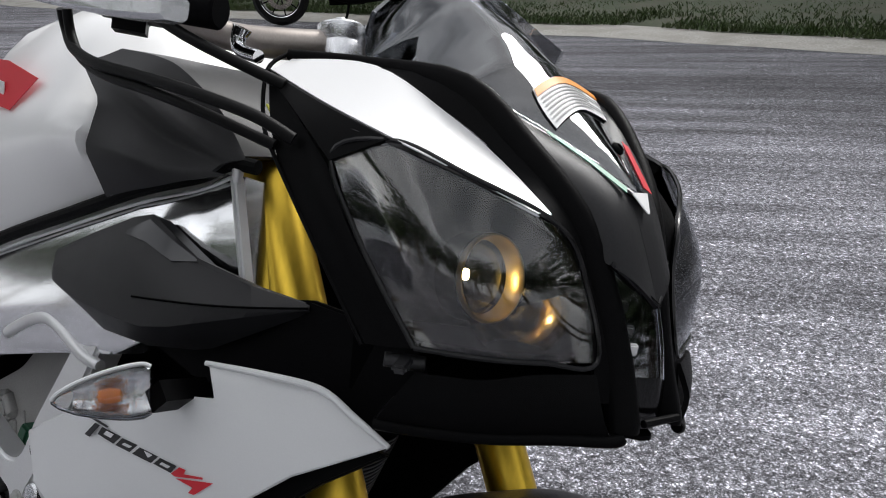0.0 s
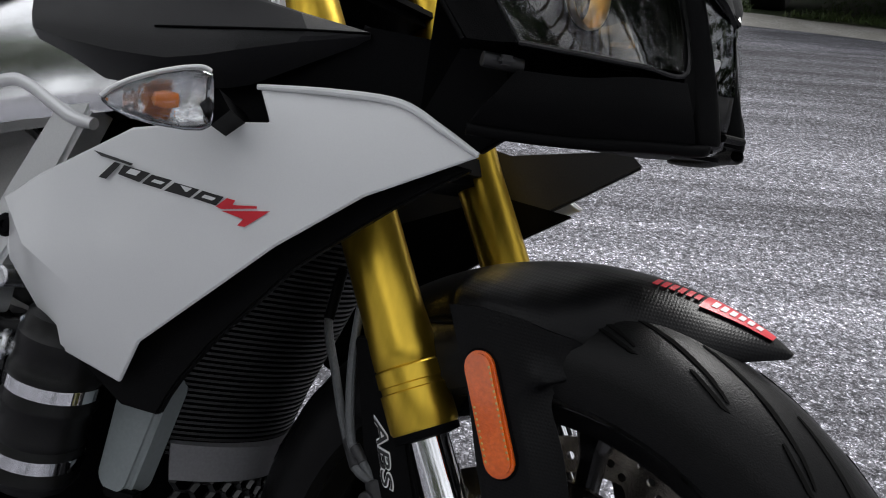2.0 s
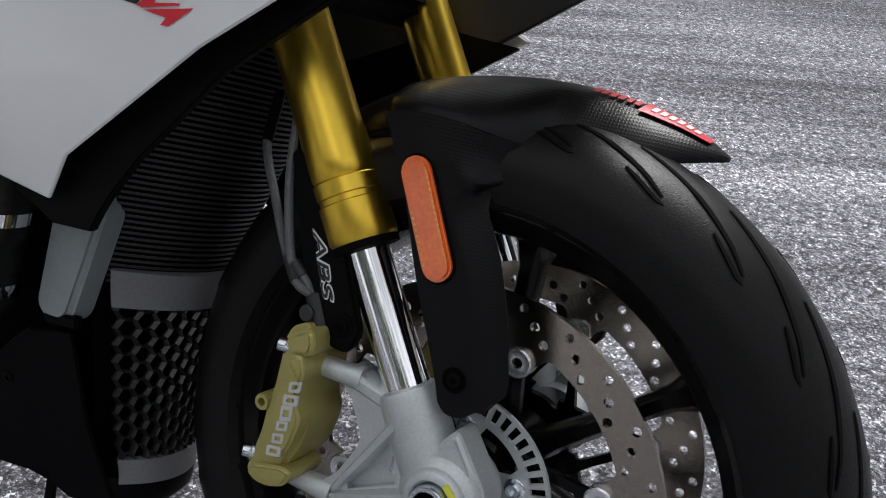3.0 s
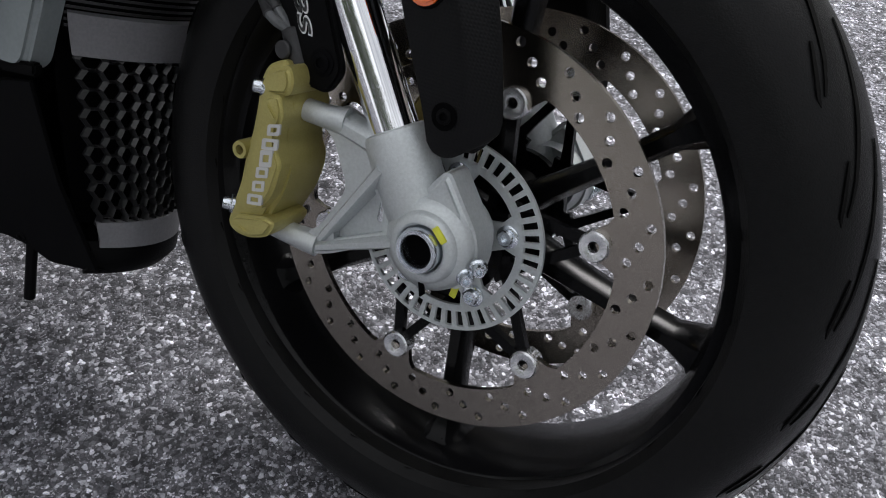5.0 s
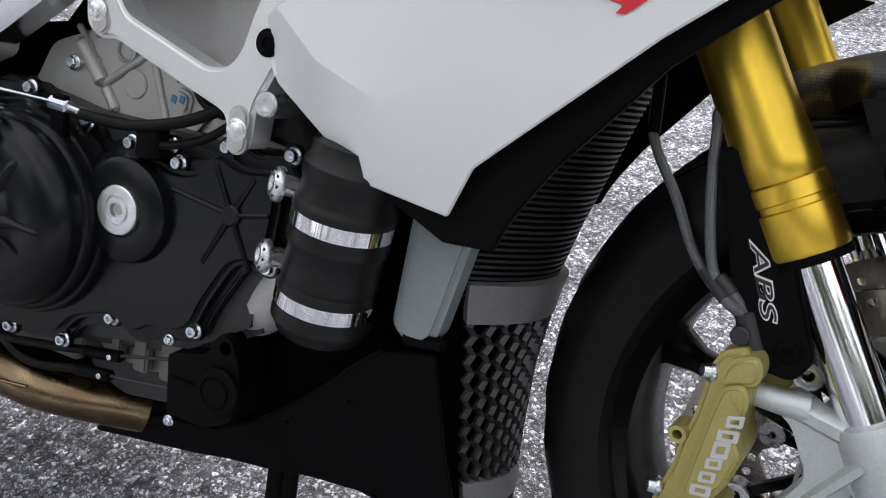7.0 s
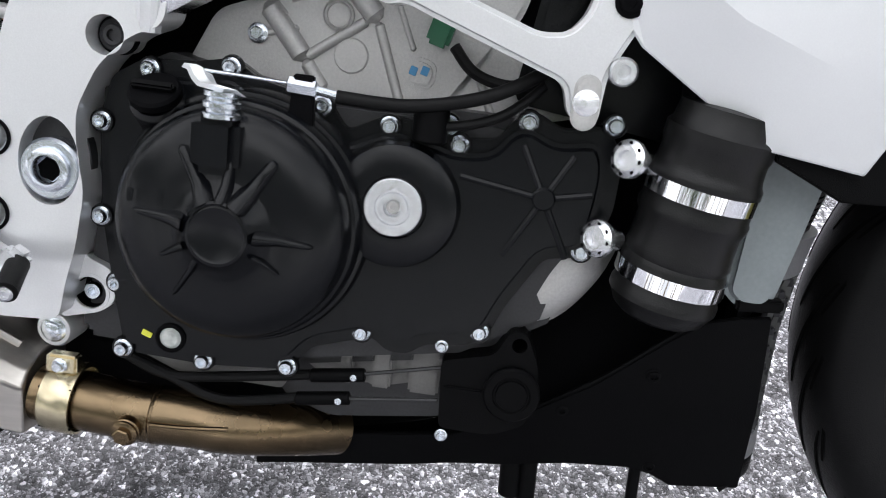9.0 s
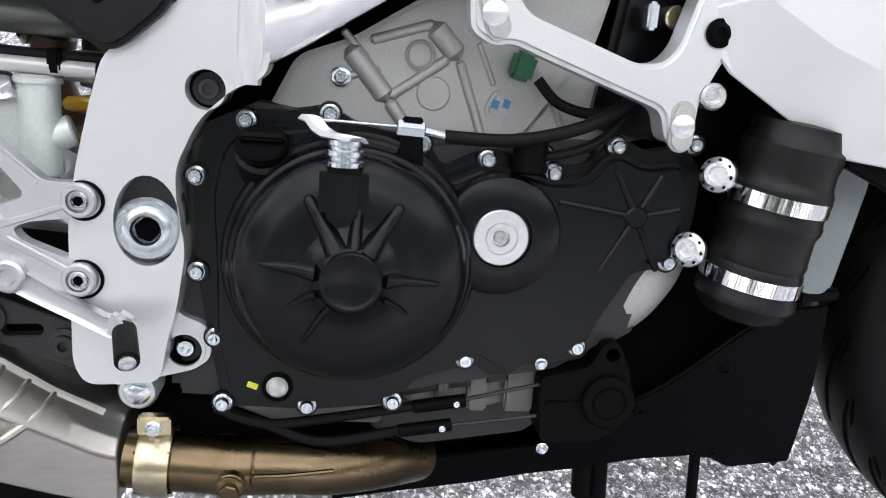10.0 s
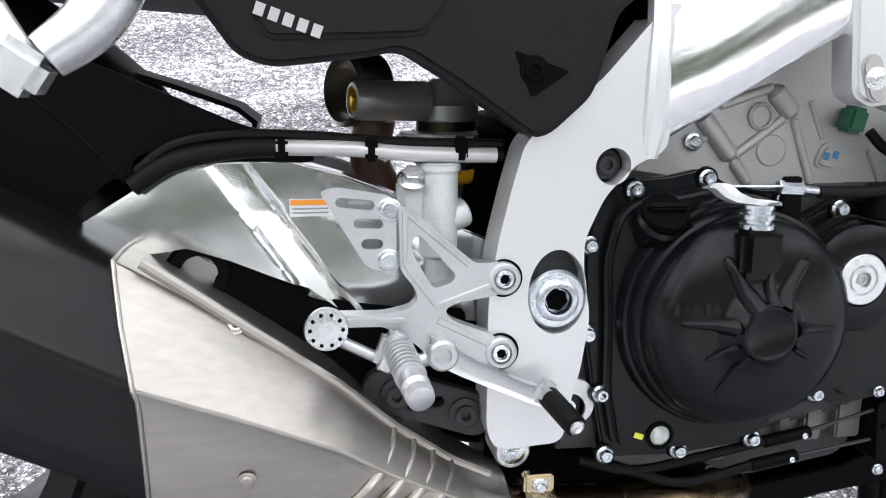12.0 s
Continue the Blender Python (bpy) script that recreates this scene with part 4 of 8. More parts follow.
part("clutch_dome", lathe([(0.0925, -0.01), (0.0915, 0.006), (0.0895, 0.0100), (0.0868, 0.0105), (0.0860, 0.0180), (0.0840, 0.0215), (0.0815, 0.0225), (0.0805, 0.0310), (0.0775, 0.0385), (0.0700, 0.0440), (0.0580, 0.0475), (0.0440, 0.0490), (0.0350, 0.0495), (0.0320, 0.0505), (0.0220, 0.0595), (0.0205, 0.0620), (0.0185, 0.0625), (0.0165, 0.0615), (0, 0.0612)], (DOME[0], -0.138, DOME[1]), (0, -1, 0), 96), engine_black, cover, "round satin black clutch cover")
HUB = (-0.729, 0.3605)
# each rib: angle, where it starts and ends, half width at both, a wedge that thins towards the rim
for deg, r0, r1, w0, w1 in ((121, 0.020, 0.0600, 0.0045, 0.0030), (86, 0.020, 0.0480, 0.0030, 0.0024), (56.5, 0.020, 0.0580, 0.0045, 0.0030), (-5, 0.024, 0.0610, 0.0036, 0.0016), (-34, 0.028, 0.0480, 0.0022, 0.0012), (-122, 0.024, 0.0600, 0.0022, 0.0014), (-150, 0.026, 0.0480, 0.0026, 0.0014), (176, 0.024, 0.0620, 0.0042, 0.0018)):
    a = radians(deg)
    d, n = (math.cos(a), math.sin(a)), (-math.sin(a), math.cos(a))
    rings = []
    for t in (0.0, 0.35, 0.7, 0.93, 1.0):
        r, w = r0 + (r1 - r0) * t, (w0 + (w1 - w0) * t) * (1 if t < 0.95 else 0.5)
        face = float(np.interp(r, (0.0205, 0.032, 0.044, 0.058, 0.070), (-0.1995, -0.1885, -0.1870, -0.1855, -0.182)))
        lift = 0.0045 * (1 - 0.35 * t) if t < 0.95 else 0.0010
        rings.append([(HUB[0] + d[0] * r + n[0] * w * k, face - lift * q + 0.003 * (1 - q), HUB[1] + d[1] * r + n[1] * w * k) for k, q in ((-1.7, 0), (-0.9, 0.85), (-0.5, 1), (0.5, 1), (0.9, 0.85), (1.7, 0))])
    part("rib", loft(rings), engine_black, cover, "", False, 50)
part("hub_step", lathe([(0.0210, 0.0), (0.0210, 0.0016), (0.0192, 0.0022), (0.0180, 0.0016)], (HUB[0], -0.2000, HUB[1]), (0, -1, 0), 40, start=3.6, sweep=1.4), engine_black, cover, "")
for k in range(7):
    part("word_block", box((-0.7935 + 0.0072 * k, -0.1868 + 0.0012 * max(0, 3 - k), 0.3740 + (0.001 if k % 2 else 0)), (0.0046, 0.0012, 0.0066 if k % 3 else 0.009), 0.0004), engine_black, cover, "")
GEN = (-0.6215, 0.382)
part("generator_boss", lathe([(0.046, -0.012), (0.0455, 0.004), (0.043, 0.010), (0.038, 0.0125), (0.0225, 0.0125), (0.0215, 0.0105), (0, 0.0105)], (GEN[0], -0.137, GEN[1]), (0, -1, 0), 56), engine_black, cover, "")
plug = part("round_plug", lathe([(0.0205, -0.002), (0.0205, 0.0025), (0.0198, 0.0032), (0.0128, 0.0032), (0.0121, 0.0008), (0.0109, 0.0008), (0.0102, 0.0032), (0.0066, 0.0032), (0.0060, -0.001), (0, -0.001)], (GEN[0] - 0.001, -0.149, GEN[1]), (0, -1, 0), 40), alloy, cover, "turned silver plug")
part("plug_screw", screw((GEN[0] - 0.001, -0.1482, GEN[1]), 0.0050, 0.003, hexed=False, washer=False), raw_cast, cover, "")
for x, z in ((-0.806, 0.453), (-0.748, 0.461), (-0.820, 0.240), (-0.826, 0.292), (-0.638, 0.280), (-0.551, 0.293), (-0.487, 0.364), (-0.537, 0.450), (-0.840, 0.412), (-0.633, 0.435), (-0.583, 0.428), (-0.592, 0.441), (-0.682, 0.443), (-0.478, 0.455), (-0.757, 0.239), (-0.692, 0.244), (-0.839, 0.342)):
    part("cover_screw", screw((x, -0.1275, z), 0.0058, 0.0075, hexed=False), steel, cover, "zinc-plated screw")
    part("screw_boss", lathe([(0, 0), (0.0092, 0), (0.0085, 0.004), (0, 0.004)], (x, -0.1255, z), (0, -1, 0), 18), engine_black, cover, "")
# star of ribs on the front half of the cover
STAR = (-0.520, 0.400)
part("rib_hub", lathe([(0.0085, -0.004), (0.0085, 0.003), (0.007, 0.0045), (0, 0.0045)], (STAR[0], -0.1385, STAR[1]), (0, -1, 0), 20), engine_black, cover, "")
for deg, r in ((118, 0.040), (62, 0.036), (172, 0.060), (12, 0.034), (-62, 0.046), (-118, 0.05)):
    (x0, z0), (x1, z1) = polar(*STAR, deg, 0.004), polar(*STAR, deg, r)
    part("rib", rod((x0, -0.1392, z0), (x1, -0.138, z1), 0.0026, 8), engine_black, cover, "")
# clutch arm, cable end, filler cap, sight glass
part("arm_boss", box((-0.7360, -0.180, 0.4150), (0.032, 0.032, 0.038), 0.006), engine_black, cover, "")
part("clutch_arm_seat", lathe([(0.0, 0.0), (0.0125, 0.0), (0.0125, 0.003), (0.0105, 0.004), (0.0105, 0.006), (0.0125, 0.007), (0.0125, 0.01), (0.0105, 0.011), (0.0105, 0.013), (0.0118, 0.014), (0.0118, 0.017), (0, 0.017)], (-0.7360, -0.181, 0.4320), (0, 0, 1), 24), steel, cover, "ribbed steel collar")
part("clutch_arm", loft([[(x + dx, yy + dy, z + dz) for dx, dy, dz in ((-0.0065, -0.006, 0), (-0.004, -0.008, 0.003), (0.004, -0.008, 0.003), (0.0065, -0.006, 0), (0.0065, 0.005, -0.002), (-0.0065, 0.005, -0.002))] for x, yy, z in ((-0.728, -0.182, 0.4485), (-0.738, -0.181, 0.4500), (-0.746, -0.176, 0.4505), (-0.752, -0.170, 0.4535), (-0.757, -0.165, 0.4590), (-0.7615, -0.163, 0.4600))]), material("pale_cast", (0.72, 0.73, 0.74), 0.4, 0.5, 0.05, 500), cover, "pale cast clutch arm")
part("filler_cap", lathe([(0.018, 0), (0.018, 0.005), (0.016, 0.007), (0, 0.007)], (-0.792, -0.150, 0.437), (0, -0.60, 0.80), 28), black_fine, cover, "")
part("filler_neck", rod((-0.792, -0.128, 0.420), (-0.792, -0.150, 0.437), 0.0195, 28), engine_black, cover, "")
part("cap_grip", box((-0.792, -0.1560, 0.4440), (0.030, 0.006, 0.007), 0.0015, (50, 0, 0)), black_plastic, cover, "")
part("sight_glass", lathe([(0.0115, -0.004), (0.0115, 0.001), (0.0095, 0.002), (0.0085, 0.0005), (0, 0.001)], (-0.779, -0.1395, 0.258), (0, -1, 0), 26), black_fine, cover, "")
part("sight_pane", lathe([(0.0082, 0), (0.006, 0.0018), (0, 0.0022)], (-0.779, -0.140, 0.258), (0, -1, 0), 22), material("sight_oil", (0.45, 0.47, 0.45), 0.12, 0.0, 0.3, 120, coat=0.6), cover, "pale oil sight glass")
part("paint_mark", box((-0.797, -0.140, 0.259), (0.008, 0.001, 0.0045), 0.0003, (0, 20, 0)), yellow_mark, cover, "")
part("gasket_edge", prism(round_corners(scaled(COVER, 1.006), 0.006, 3), -0.1185, -0.1125, (), 0.001), dark_gloss, cover, "")
part("cable_adjuster", rod((-0.702, -0.150, 0.456), (-0.682, -0.150, 0.455), 0.006, 6), steel, cover, "steel cable adjuster")
part("cable_adjuster", rod((-0.688, -0.150, 0.4555), (-0.664, -0.150, 0.452), 0.0032, 10), steel, cover, "")
part("cable_stay", prism([(-0.700, 0.43), (-0.682, 0.43), (-0.684, 0.464), (-0.698, 0.464)], -0.153, -0.147, (), 0.001), black_fine, cover, "")
part("inner_cable", rod((-0.758, -0.163, 0.4595), (-0.702, -0.151, 0.457), 0.0013, 8), steel, cover, "")
part("clutch_cable", tube([(-0.668, -0.150, 0.452), (-0.62, -0.150, 0.452), (-0.575, -0.147, 0.462), (-0.545, -0.140, 0.476), (-0.51, -0.12, 0.50)], 0.0048, 12), rubber, cover, "black cable sheath")
part("sensor_lead", tube([(-0.598, -0.140, 0.440), (-0.575, -0.140, 0.445), (-0.552, -0.135, 0.455), (-0.53, -0.125, 0.475)], 0.0036, 10), rubber, cover, "black sensor lead")
part("sensor_body", rod((-0.604, -0.138, 0.428), (-0.604, -0.138, 0.456), 0.0125, 20), black_plastic, cover, "black sensor plug")

# rear cylinder bank with cast ribs
cyl = part("cylinder_head", prism(round_corners([(-0.80, 0.45), (-0.775, 0.50), (-0.735, 0.515), (-0.665, 0.56), (-0.61, 0.63), (-0.53, 0.60), (-0.55, 0.52), (-0.60, 0.445), (-0.64, 0.415), (-0.70, 0.43)], 0.01), -0.088, 0.10, (), 0.004), raw_cast, bike, "sand-cast grey cylinder head")
for a, b, r in (((-0.7375, 0.5086), (-0.706, 0.471), 0.0080), ((-0.706, 0.473), (-0.6619, 0.5047), 0.0040), ((-0.7215, 0.5138), (-0.6737, 0.5294), 0.0040), ((-0.676, 0.5290), (-0.6537, 0.5054), 0.0085), ((-0.6540, 0.5040), (-0.6327, 0.4478), 0.0038), ((-0.706, 0.471), (-0.690, 0.4500), 0.0055), ((-0.7489, 0.4838), (-0.7123, 0.4930), 0.0030), ((-0.742, 0.520), (-0.722, 0.500), 0.0030), ((-0.640, 0.518), (-0.626, 0.487), 0.0022)):
    part("casting_rib", rod((a[0], -0.088, a[1]), (b[0], -0.088, b[1]), r, 12, r * 0.6), raw_cast, cyl, "")
part("cast_ring", lathe([(0.0085, 0.0), (0.0085, 0.003), (0.0100, 0.0042), (0.0115, 0.003), (0.0115, 0.0)], (-0.6837, -0.088, 0.5058), (0, -1, 0), 28), raw_cast, cyl, "")
part("cast_pad", lathe([(0.013, 0.0), (0.013, 0.001), (0.012, 0.0018), (0, 0.0018)], (-0.672, -0.088, 0.478), (0, -1, 0), 28), raw_cast, cyl, "")
part("head_flank", prism(round_corners([(-0.640, 0.525), (-0.600, 0.520), (-0.560, 0.505), (-0.512, 0.485), (-0.492, 0.455), (-0.528, 0.446), (-0.550, 0.427), (-0.586, 0.430), (-0.612, 0.438)], 0.008), -0.084, 0.02, (), 0.004), raw_cast, cyl, "grey cast flank of the head")
part("casting_rib", rod((-0.590, -0.084, 0.500), (-0.560, -0.084, 0.440), 0.0030, 10), raw_cast, cyl, "")
part("head_lug", prism(round_corners([(-0.6340, 0.4640), (-0.6100, 0.4600), (-0.6070, 0.4800), (-0.6260, 0.4850)], 0.008), -0.0935, -0.085, (), 0.003), raw_cast, cyl, "")
for x, z in ((-0.6245, 0.4732), (-0.6160, 0.4740)):
    part("paint_dab", box((x, -0.0938, z), (0.0055, 0.001, 0.0065), 0.0003, (0, 15, 0)), blue_mark, cyl, "blue paint dab")
for x, z in ((-0.655, 0.425), (-0.742, 0.486), (-0.640, 0.425)):
    part("head_screw", screw((x, -0.09, z), 0.006, 0.006), steel, cyl, "")
part("plug_connector", box((-0.607, -0.098, 0.503), (0.017, 0.018, 0.021), 0.003, (0, 15, 0)), green_plastic, cyl, "green wiring plug")
part("plug_lead", tube([(-0.596, -0.105, 0.494), (-0.580, -0.11, 0.478), (-0.555, -0.115, 0.472), (-0.53, -0.115, 0.478)], 0.0042, 10), rubber, cyl, "black plug lead")

# filler blocks in near-black, in place of the shade deep inside the engine
part("engine_filler", prism([(-0.95, 0.30), (-0.90, 0.50), (-0.78, 0.52), (-0.70, 0.62), (-0.42, 0.66), (-0.33, 0.55), (-0.36, 0.33), (-0.42, 0.22), (-0.60, 0.19), (-0.88, 0.21)], -0.075, 0.10, (), 0.01), shadow_black, bike, "near-black filler block for the shaded inside of the engine")
part("front_cylinder", prism(round_corners([(-0.55, 0.46), (-0.53, 0.60), (-0.44, 0.62), (-0.37, 0.53), (-0.40, 0.44)], 0.012), -0.098, 0.1, (), 0.006), engine_black, bike, "black block for the shaded front cylinder")
part("hose_neck", tube([(-0.412, -0.150, 0.470), (-0.410, -0.128, 0.500), (-0.425, -0.10, 0.535)], 0.030, 18), black_fine, bike, "black throttle neck")
part("injector_cap", rod((-0.502, -0.10, 0.545), (-0.502, -0.125, 0.545), 0.009, 14), bronze_clip, bike, "")
part("hose_clip", box((-0.520, -0.118, 0.545), (0.008, 0.014, 0.02), 0.002), steel, bike, "")
# lower engine with sump ribs
sump = part("sump", prism(round_corners([(-0.69, 0.268), (-0.56, 0.288), (-0.572, 0.238), (-0.62, 0.224), (-0.67, 0.226), (-0.70, 0.246)], 0.008), -0.098, 0.08, (), 0.004), shaded_cast, bike, "grey cast sump")
for x, w in ((-0.650, 0.006), (-0.622, 0.008), (-0.588, 0.012)):
    part("sump_rib", prism([(x - w, 0.228), (x + w, 0.228), (x + w, 0.27), (x - w, 0.262)], -0.110, -0.10, (), 0.002), shaded_cast, sump, "")
part("sump_flange", prism(round_corners([(-0.815, 0.240), (-0.815, 0.226), (-0.785, 0.214), (-0.700, 0.213), (-0.690, 0.240)], 0.004), -0.104, 0.08, (), 0.002), shaded_cast, sump, "grey sump flange under the engine cover")
# shade under the engine is put into this dark grey
part("sump_low", prism(round_corners([(-0.720, 0.235), (-0.705, 0.196), (-0.665, 0.182), (-0.570, 0.196), (-0.545, 0.235)], 0.010), -0.080, 0.08, (), 0.006), fin_grey, sump, "lower sump darkened for the shade it lies in")
# added black backing: stands for shade and hides the ground behind the pipe
part("dark_backing", prism(round_corners([(-0.905, 0.262), (-0.905, 0.196), (-0.880, 0.176), (-0.700, 0.176), (-0.690, 0.236), (-0.82, 0.250)], 0.006), -0.072, 0.06, (), 0.003), black_fine, sump, "black backing sheet added for the dark gap behind the exhaust")
# valve actuator and its cables
ACT = [(-0.576, 0.266), (-0.572, 0.211), (-0.532, 0.211), (-0.508, 0.222), (-0.499, 0.245), (-0.504, 0.272), (-0.515, 0.296), (-0.527, 0.297), (-0.537, 0.276)]
act = part("valve_actuator", prism(round_corners(ACT, 0.006), -0.128, -0.09, [circle(-0.5195, 0.286, 0.0058, 18)], 0.003), black_plastic, bike, "black plastic exhaust valve actuator")
part("actuator_lid", lathe([(0.0215, 0), (0.0215, 0.005), (0.020, 0.007), (0.0145, 0.007), (0.0135, 0.0055), (0.0122, 0.0055), (0.0115, 0.007), (0, 0.007)], (-0.5205, -0.1275, 0.248), (0, -1, 0), 36), black_plastic, act, "")
part("actuator_rib", box((-0.553, -0.1285, 0.245), (0.036, 0.004, 0.004), 0.001), black_plastic, act, "")
for x, z in ((-0.577, 0.277), (-0.569, 0.205)):
    part("actuator_screw", screw((x, -0.127, z), 0.004, 0.004, hexed=False), steel, act, "")
for za, zb, x1 in ((0.258, 0.240, -0.645), (0.231, 0.219, -0.655)):
    part("pull_wire", rod((-0.575, -0.122, za), (x1, -0.120, zb), 0.0016, 8), fin_grey, act, "bare pull wire")
    part("wire_ferrule", rod((x1 + 0.012, -0.120, zb + 0.002), (x1 - 0.03, -0.119, zb - 0.005), 0.0055, 12), black_plastic, act, "")
    part("wire_sheath", tube([(x1 - 0.028, -0.119, zb - 0.004), (x1 - 0.09, -0.117, zb - 0.016), (-0.79, -0.112, 0.215), (-0.83, -0.10, 0.222)], 0.0042, 10), rubber, act, "black cable sheath")
    part("ferrule_screw", screw((x1 + 0.004, -0.1255, zb + 0.001), 0.003, 0.002, hexed=False, washer=False), steel, act, "")
# water pipe and big hose
part("water_pipe", tube([(-0.478, -0.09, 0.372), (-0.490, -0.095, 0.345), (-0.515, -0.09, 0.315), (-0.56, -0.07, 0.30)], 0.024, 20), raw_cast, bike, "pale cast water pipe")
HOSE = Vector((-0.4710, -0.116, 0.011))
HOSE_UP = Vector((0.13, -0.08, 1.0))
part("big_hose", lathe([(r * 0.885, z) for r, z in [(0, 0.322), (0.030, 0.322), (0.0365, 0.326), (0.0405, 0.333), (0.0430, 0.336), (0.0430, 0.341), (0.0415, 0.343), (0.0415, 0.362), (0.040, 0.366), (0.0415, 0.370), (0.0405, 0.374), (0.0400, 0.392), (0.0425, 0.397), (0.0430, 0.401), (0.0415, 0.404), (0.0415, 0.419), (0.0430, 0.422), (0.0430, 0.426), (0.0410, 0.429), (0.0400, 0.433), (0.0395, 0.442), (0.0410, 0.446), (0.0410, 0.456), (0.0380, 0.459), (0.036, 0.472), (0, 0.478)]], HOSE, HOSE_UP, 40), material("hose_rubber", (0.004, 0.004, 0.0042), 0.36, 0, 0.2, 300, 0.3, 12, 0.15, 900, spot_color=(0.007, 0.007, 0.007), spec=0.28), bike, "thick black rubber intake hose")
for z in (0.350, 0.411):
    band = part("hose_band", lathe([(0.0370, -0.0055), (0.0384, -0.0055), (0.0384, 0.0055), (0.0370, 0.0055)], HOSE + HOSE_UP * z, HOSE_UP, 48, closed=True), chrome, bike, "bright steel hose band")
for c in ((-0.468, -0.156, 0.437), (-0.478, -0.147, 0.379)):
    knob = part("round_nut", lathe([(0, -0.02), (0.0075, -0.02), (0.008, -0.002), (0.0128, 0.0), (0.0135, 0.002), (0.0128, 0.005), (0.0085, 0.008), (0.0055, 0.008), (0.0048, 0.005), (0, 0.005)], c, (-0.66, -0.74, 0.12), 30), alloy, bike, "drilled silver collar nut")
    ax = Vector((-0.66, -0.74, 0.12)).normalized()
    s1 = ax.orthogonal().normalized()
    s2 = ax.cross(s1)
    for k in range(8):
        d = (math.cos(k * math.pi / 4) * s1 + math.sin(k * math.pi / 4) * s2) * 0.0105
        part("nut_hole", lathe([(0.0014, 0), (0, 0.0002)], Vector(c) + ax * 0.0070 + d, ax, 10), shadow_black, knob, "")

# ---- frame ----
PLATE = [(-0.790, 0.484), (-0.813, 0.475), (-0.836, 0.452), (-0.851, 0.419), (-0.850, 0.392), (-0.844, 0.362), (-0.850, 0.319), (-0.857, 0.293), (-0.862, 0.262), (-0.914, 0.259), (-0.922, 0.275), (-0.922, 0.376), (-0.916, 0.417),
         (-0.907, 0.456), (-0.897, 0.492), (-0.867, 0.514), (-0.842, 0.535), (-0.800, 0.583), (-0.785, 0.590)]
frame_oval = [(-0.870 + 0.0225 * math.cos(a), 0.379 + (0.034 if math.sin(a) > 0 else 0.030) * math.sin(a)) for a in [2 * math.pi * k / 30 for k in range(30)]]
frame_plate = part("frame_plate", prism(round_corners(PLATE, 0.010), -0.146, -0.108, [frame_oval, circle(-0.831, 0.473, 0.0135, 26)], 0.007, 3), frame_silver, bike, "satin silver cast frame plate")
part("recess", prism(circle(-0.831, 0.473, 0.014, 20), -0.128, -0.12, (), 0), black_fine, frame_plate, "")
part("frame_screw", screw((-0.831, -0.129, 0.473), 0.009, 0.006, hexed=False), fin_grey, frame_plate, "grey socket screw")
part("recess", prism(scaled(frame_oval, 1.05), -0.130, -0.12, (), 0), fin_grey, frame_plate, "")
part("pivot_nut", lathe([(0.0225, 0), (0.0225, 0.012), (0.0205, 0.0145), (0.0165, 0.0145), (0.0155, 0.018), (0.0135, 0.019), (0.0105, 0.019), (0.0095, 0.017), (0.0085, 0.004), (0, 0.004)], (-0.870, -0.131, 0.375), (0, -1, 0), 40), steel, frame_plate, "grey swing-arm pivot nut with hexagon socket")
part("pivot_socket", lathe([(0.0088, 0), (0, 0.0002)], (-0.870, -0.1445, 0.375), (0, -1, 0), 6), shadow_black, frame_plate, "")
# lower lug with a nut, and a boss with a bolt sunk in it
part("frame_lug", lathe([(0.0155, -0.03), (0.0155, 0), (0.0135, 0.003), (0.008, 0.003), (0.008, -0.002), (0, -0.002)], (-0.889, -0.100, 0.2355), (0, -1, 0), 28), frame_silver, frame_plate)
part("lug_screw", screw((-0.889, -0.102, 0.2355), 0.0085, 0.006), steel, frame_plate)
BOSS = (-0.849, -0.122, 0.279)
part("frame_boss", lathe([(0.0165, -0.03), (0.0165, 0), (0.0153, 0.003), (0.0128, 0.003), (0.0122, -0.011), (0, -0.011)], BOSS, (0, -1, 0), 28), frame_silver, frame_plate)
# black lining painted as the shade in the recess
part("boss_shade_ring", lathe([(0.0121, -0.0105), (0.0121, 0.001), (0.0116, 0.001), (0.0114, -0.0100), (0, -0.0100)], BOSS, (0, -1, 0), 28), black_fine, frame_plate, "black lining in place of shade round the bolt")
part("boss_screw", screw((BOSS[0], BOSS[1] + 0.010, BOSS[2]), 0.0080, 0.009, hexed=False, washer=False), steel, frame_plate)
part("lug_web", prism(round_corners([(-0.866, 0.322), (-0.850, 0.306), (-0.834, 0.300), (-0.828, 0.286), (-0.831, 0.272), (-0.842, 0.264), (-0.872, 0.256)], 0.005), -0.1245, -0.105, [circle(-0.849, 0.279, 0.0126, 26)], 0.003), frame_silver, frame_plate, "")

SPAR = [(-0.805, 0.479, 0.600, -0.146), (-0.765, 0.503, 0.622, -0.150), (-0.705, 0.541, 0.658, -0.156), (-0.628, 0.582, 0.700, -0.162), (-0.50, 0.618, 0.750, -0.166), (-0.41, 0.640, 0.785, -0.166), (-0.350, 0.678, 0.806, -0.158), (-0.324, 0.705, 0.8215, -0.150), (-0.298, 0.716, 0.8225, -0.144)]


def spar_rings(sign):
    rings = []
    for x, lo, hi, y in SPAR:
        h = hi - lo
        skew = 0.45 * max(0.0, (x + 0.35) / 0.06)
        rings.append([(x - skew * (zz - lo - 0.5 * h), sign * -yy, zz) for yy, zz in ((y + 0.006, lo + 0.004), (y, lo + 0.014), (y - 0.003, lo + h * 0.5), (y + 0.004, hi - 0.012), (y + 0.010, hi - 0.002), (y + 0.035, hi - 0.004), (y + 0.035, lo + 0.004))])
    return rings


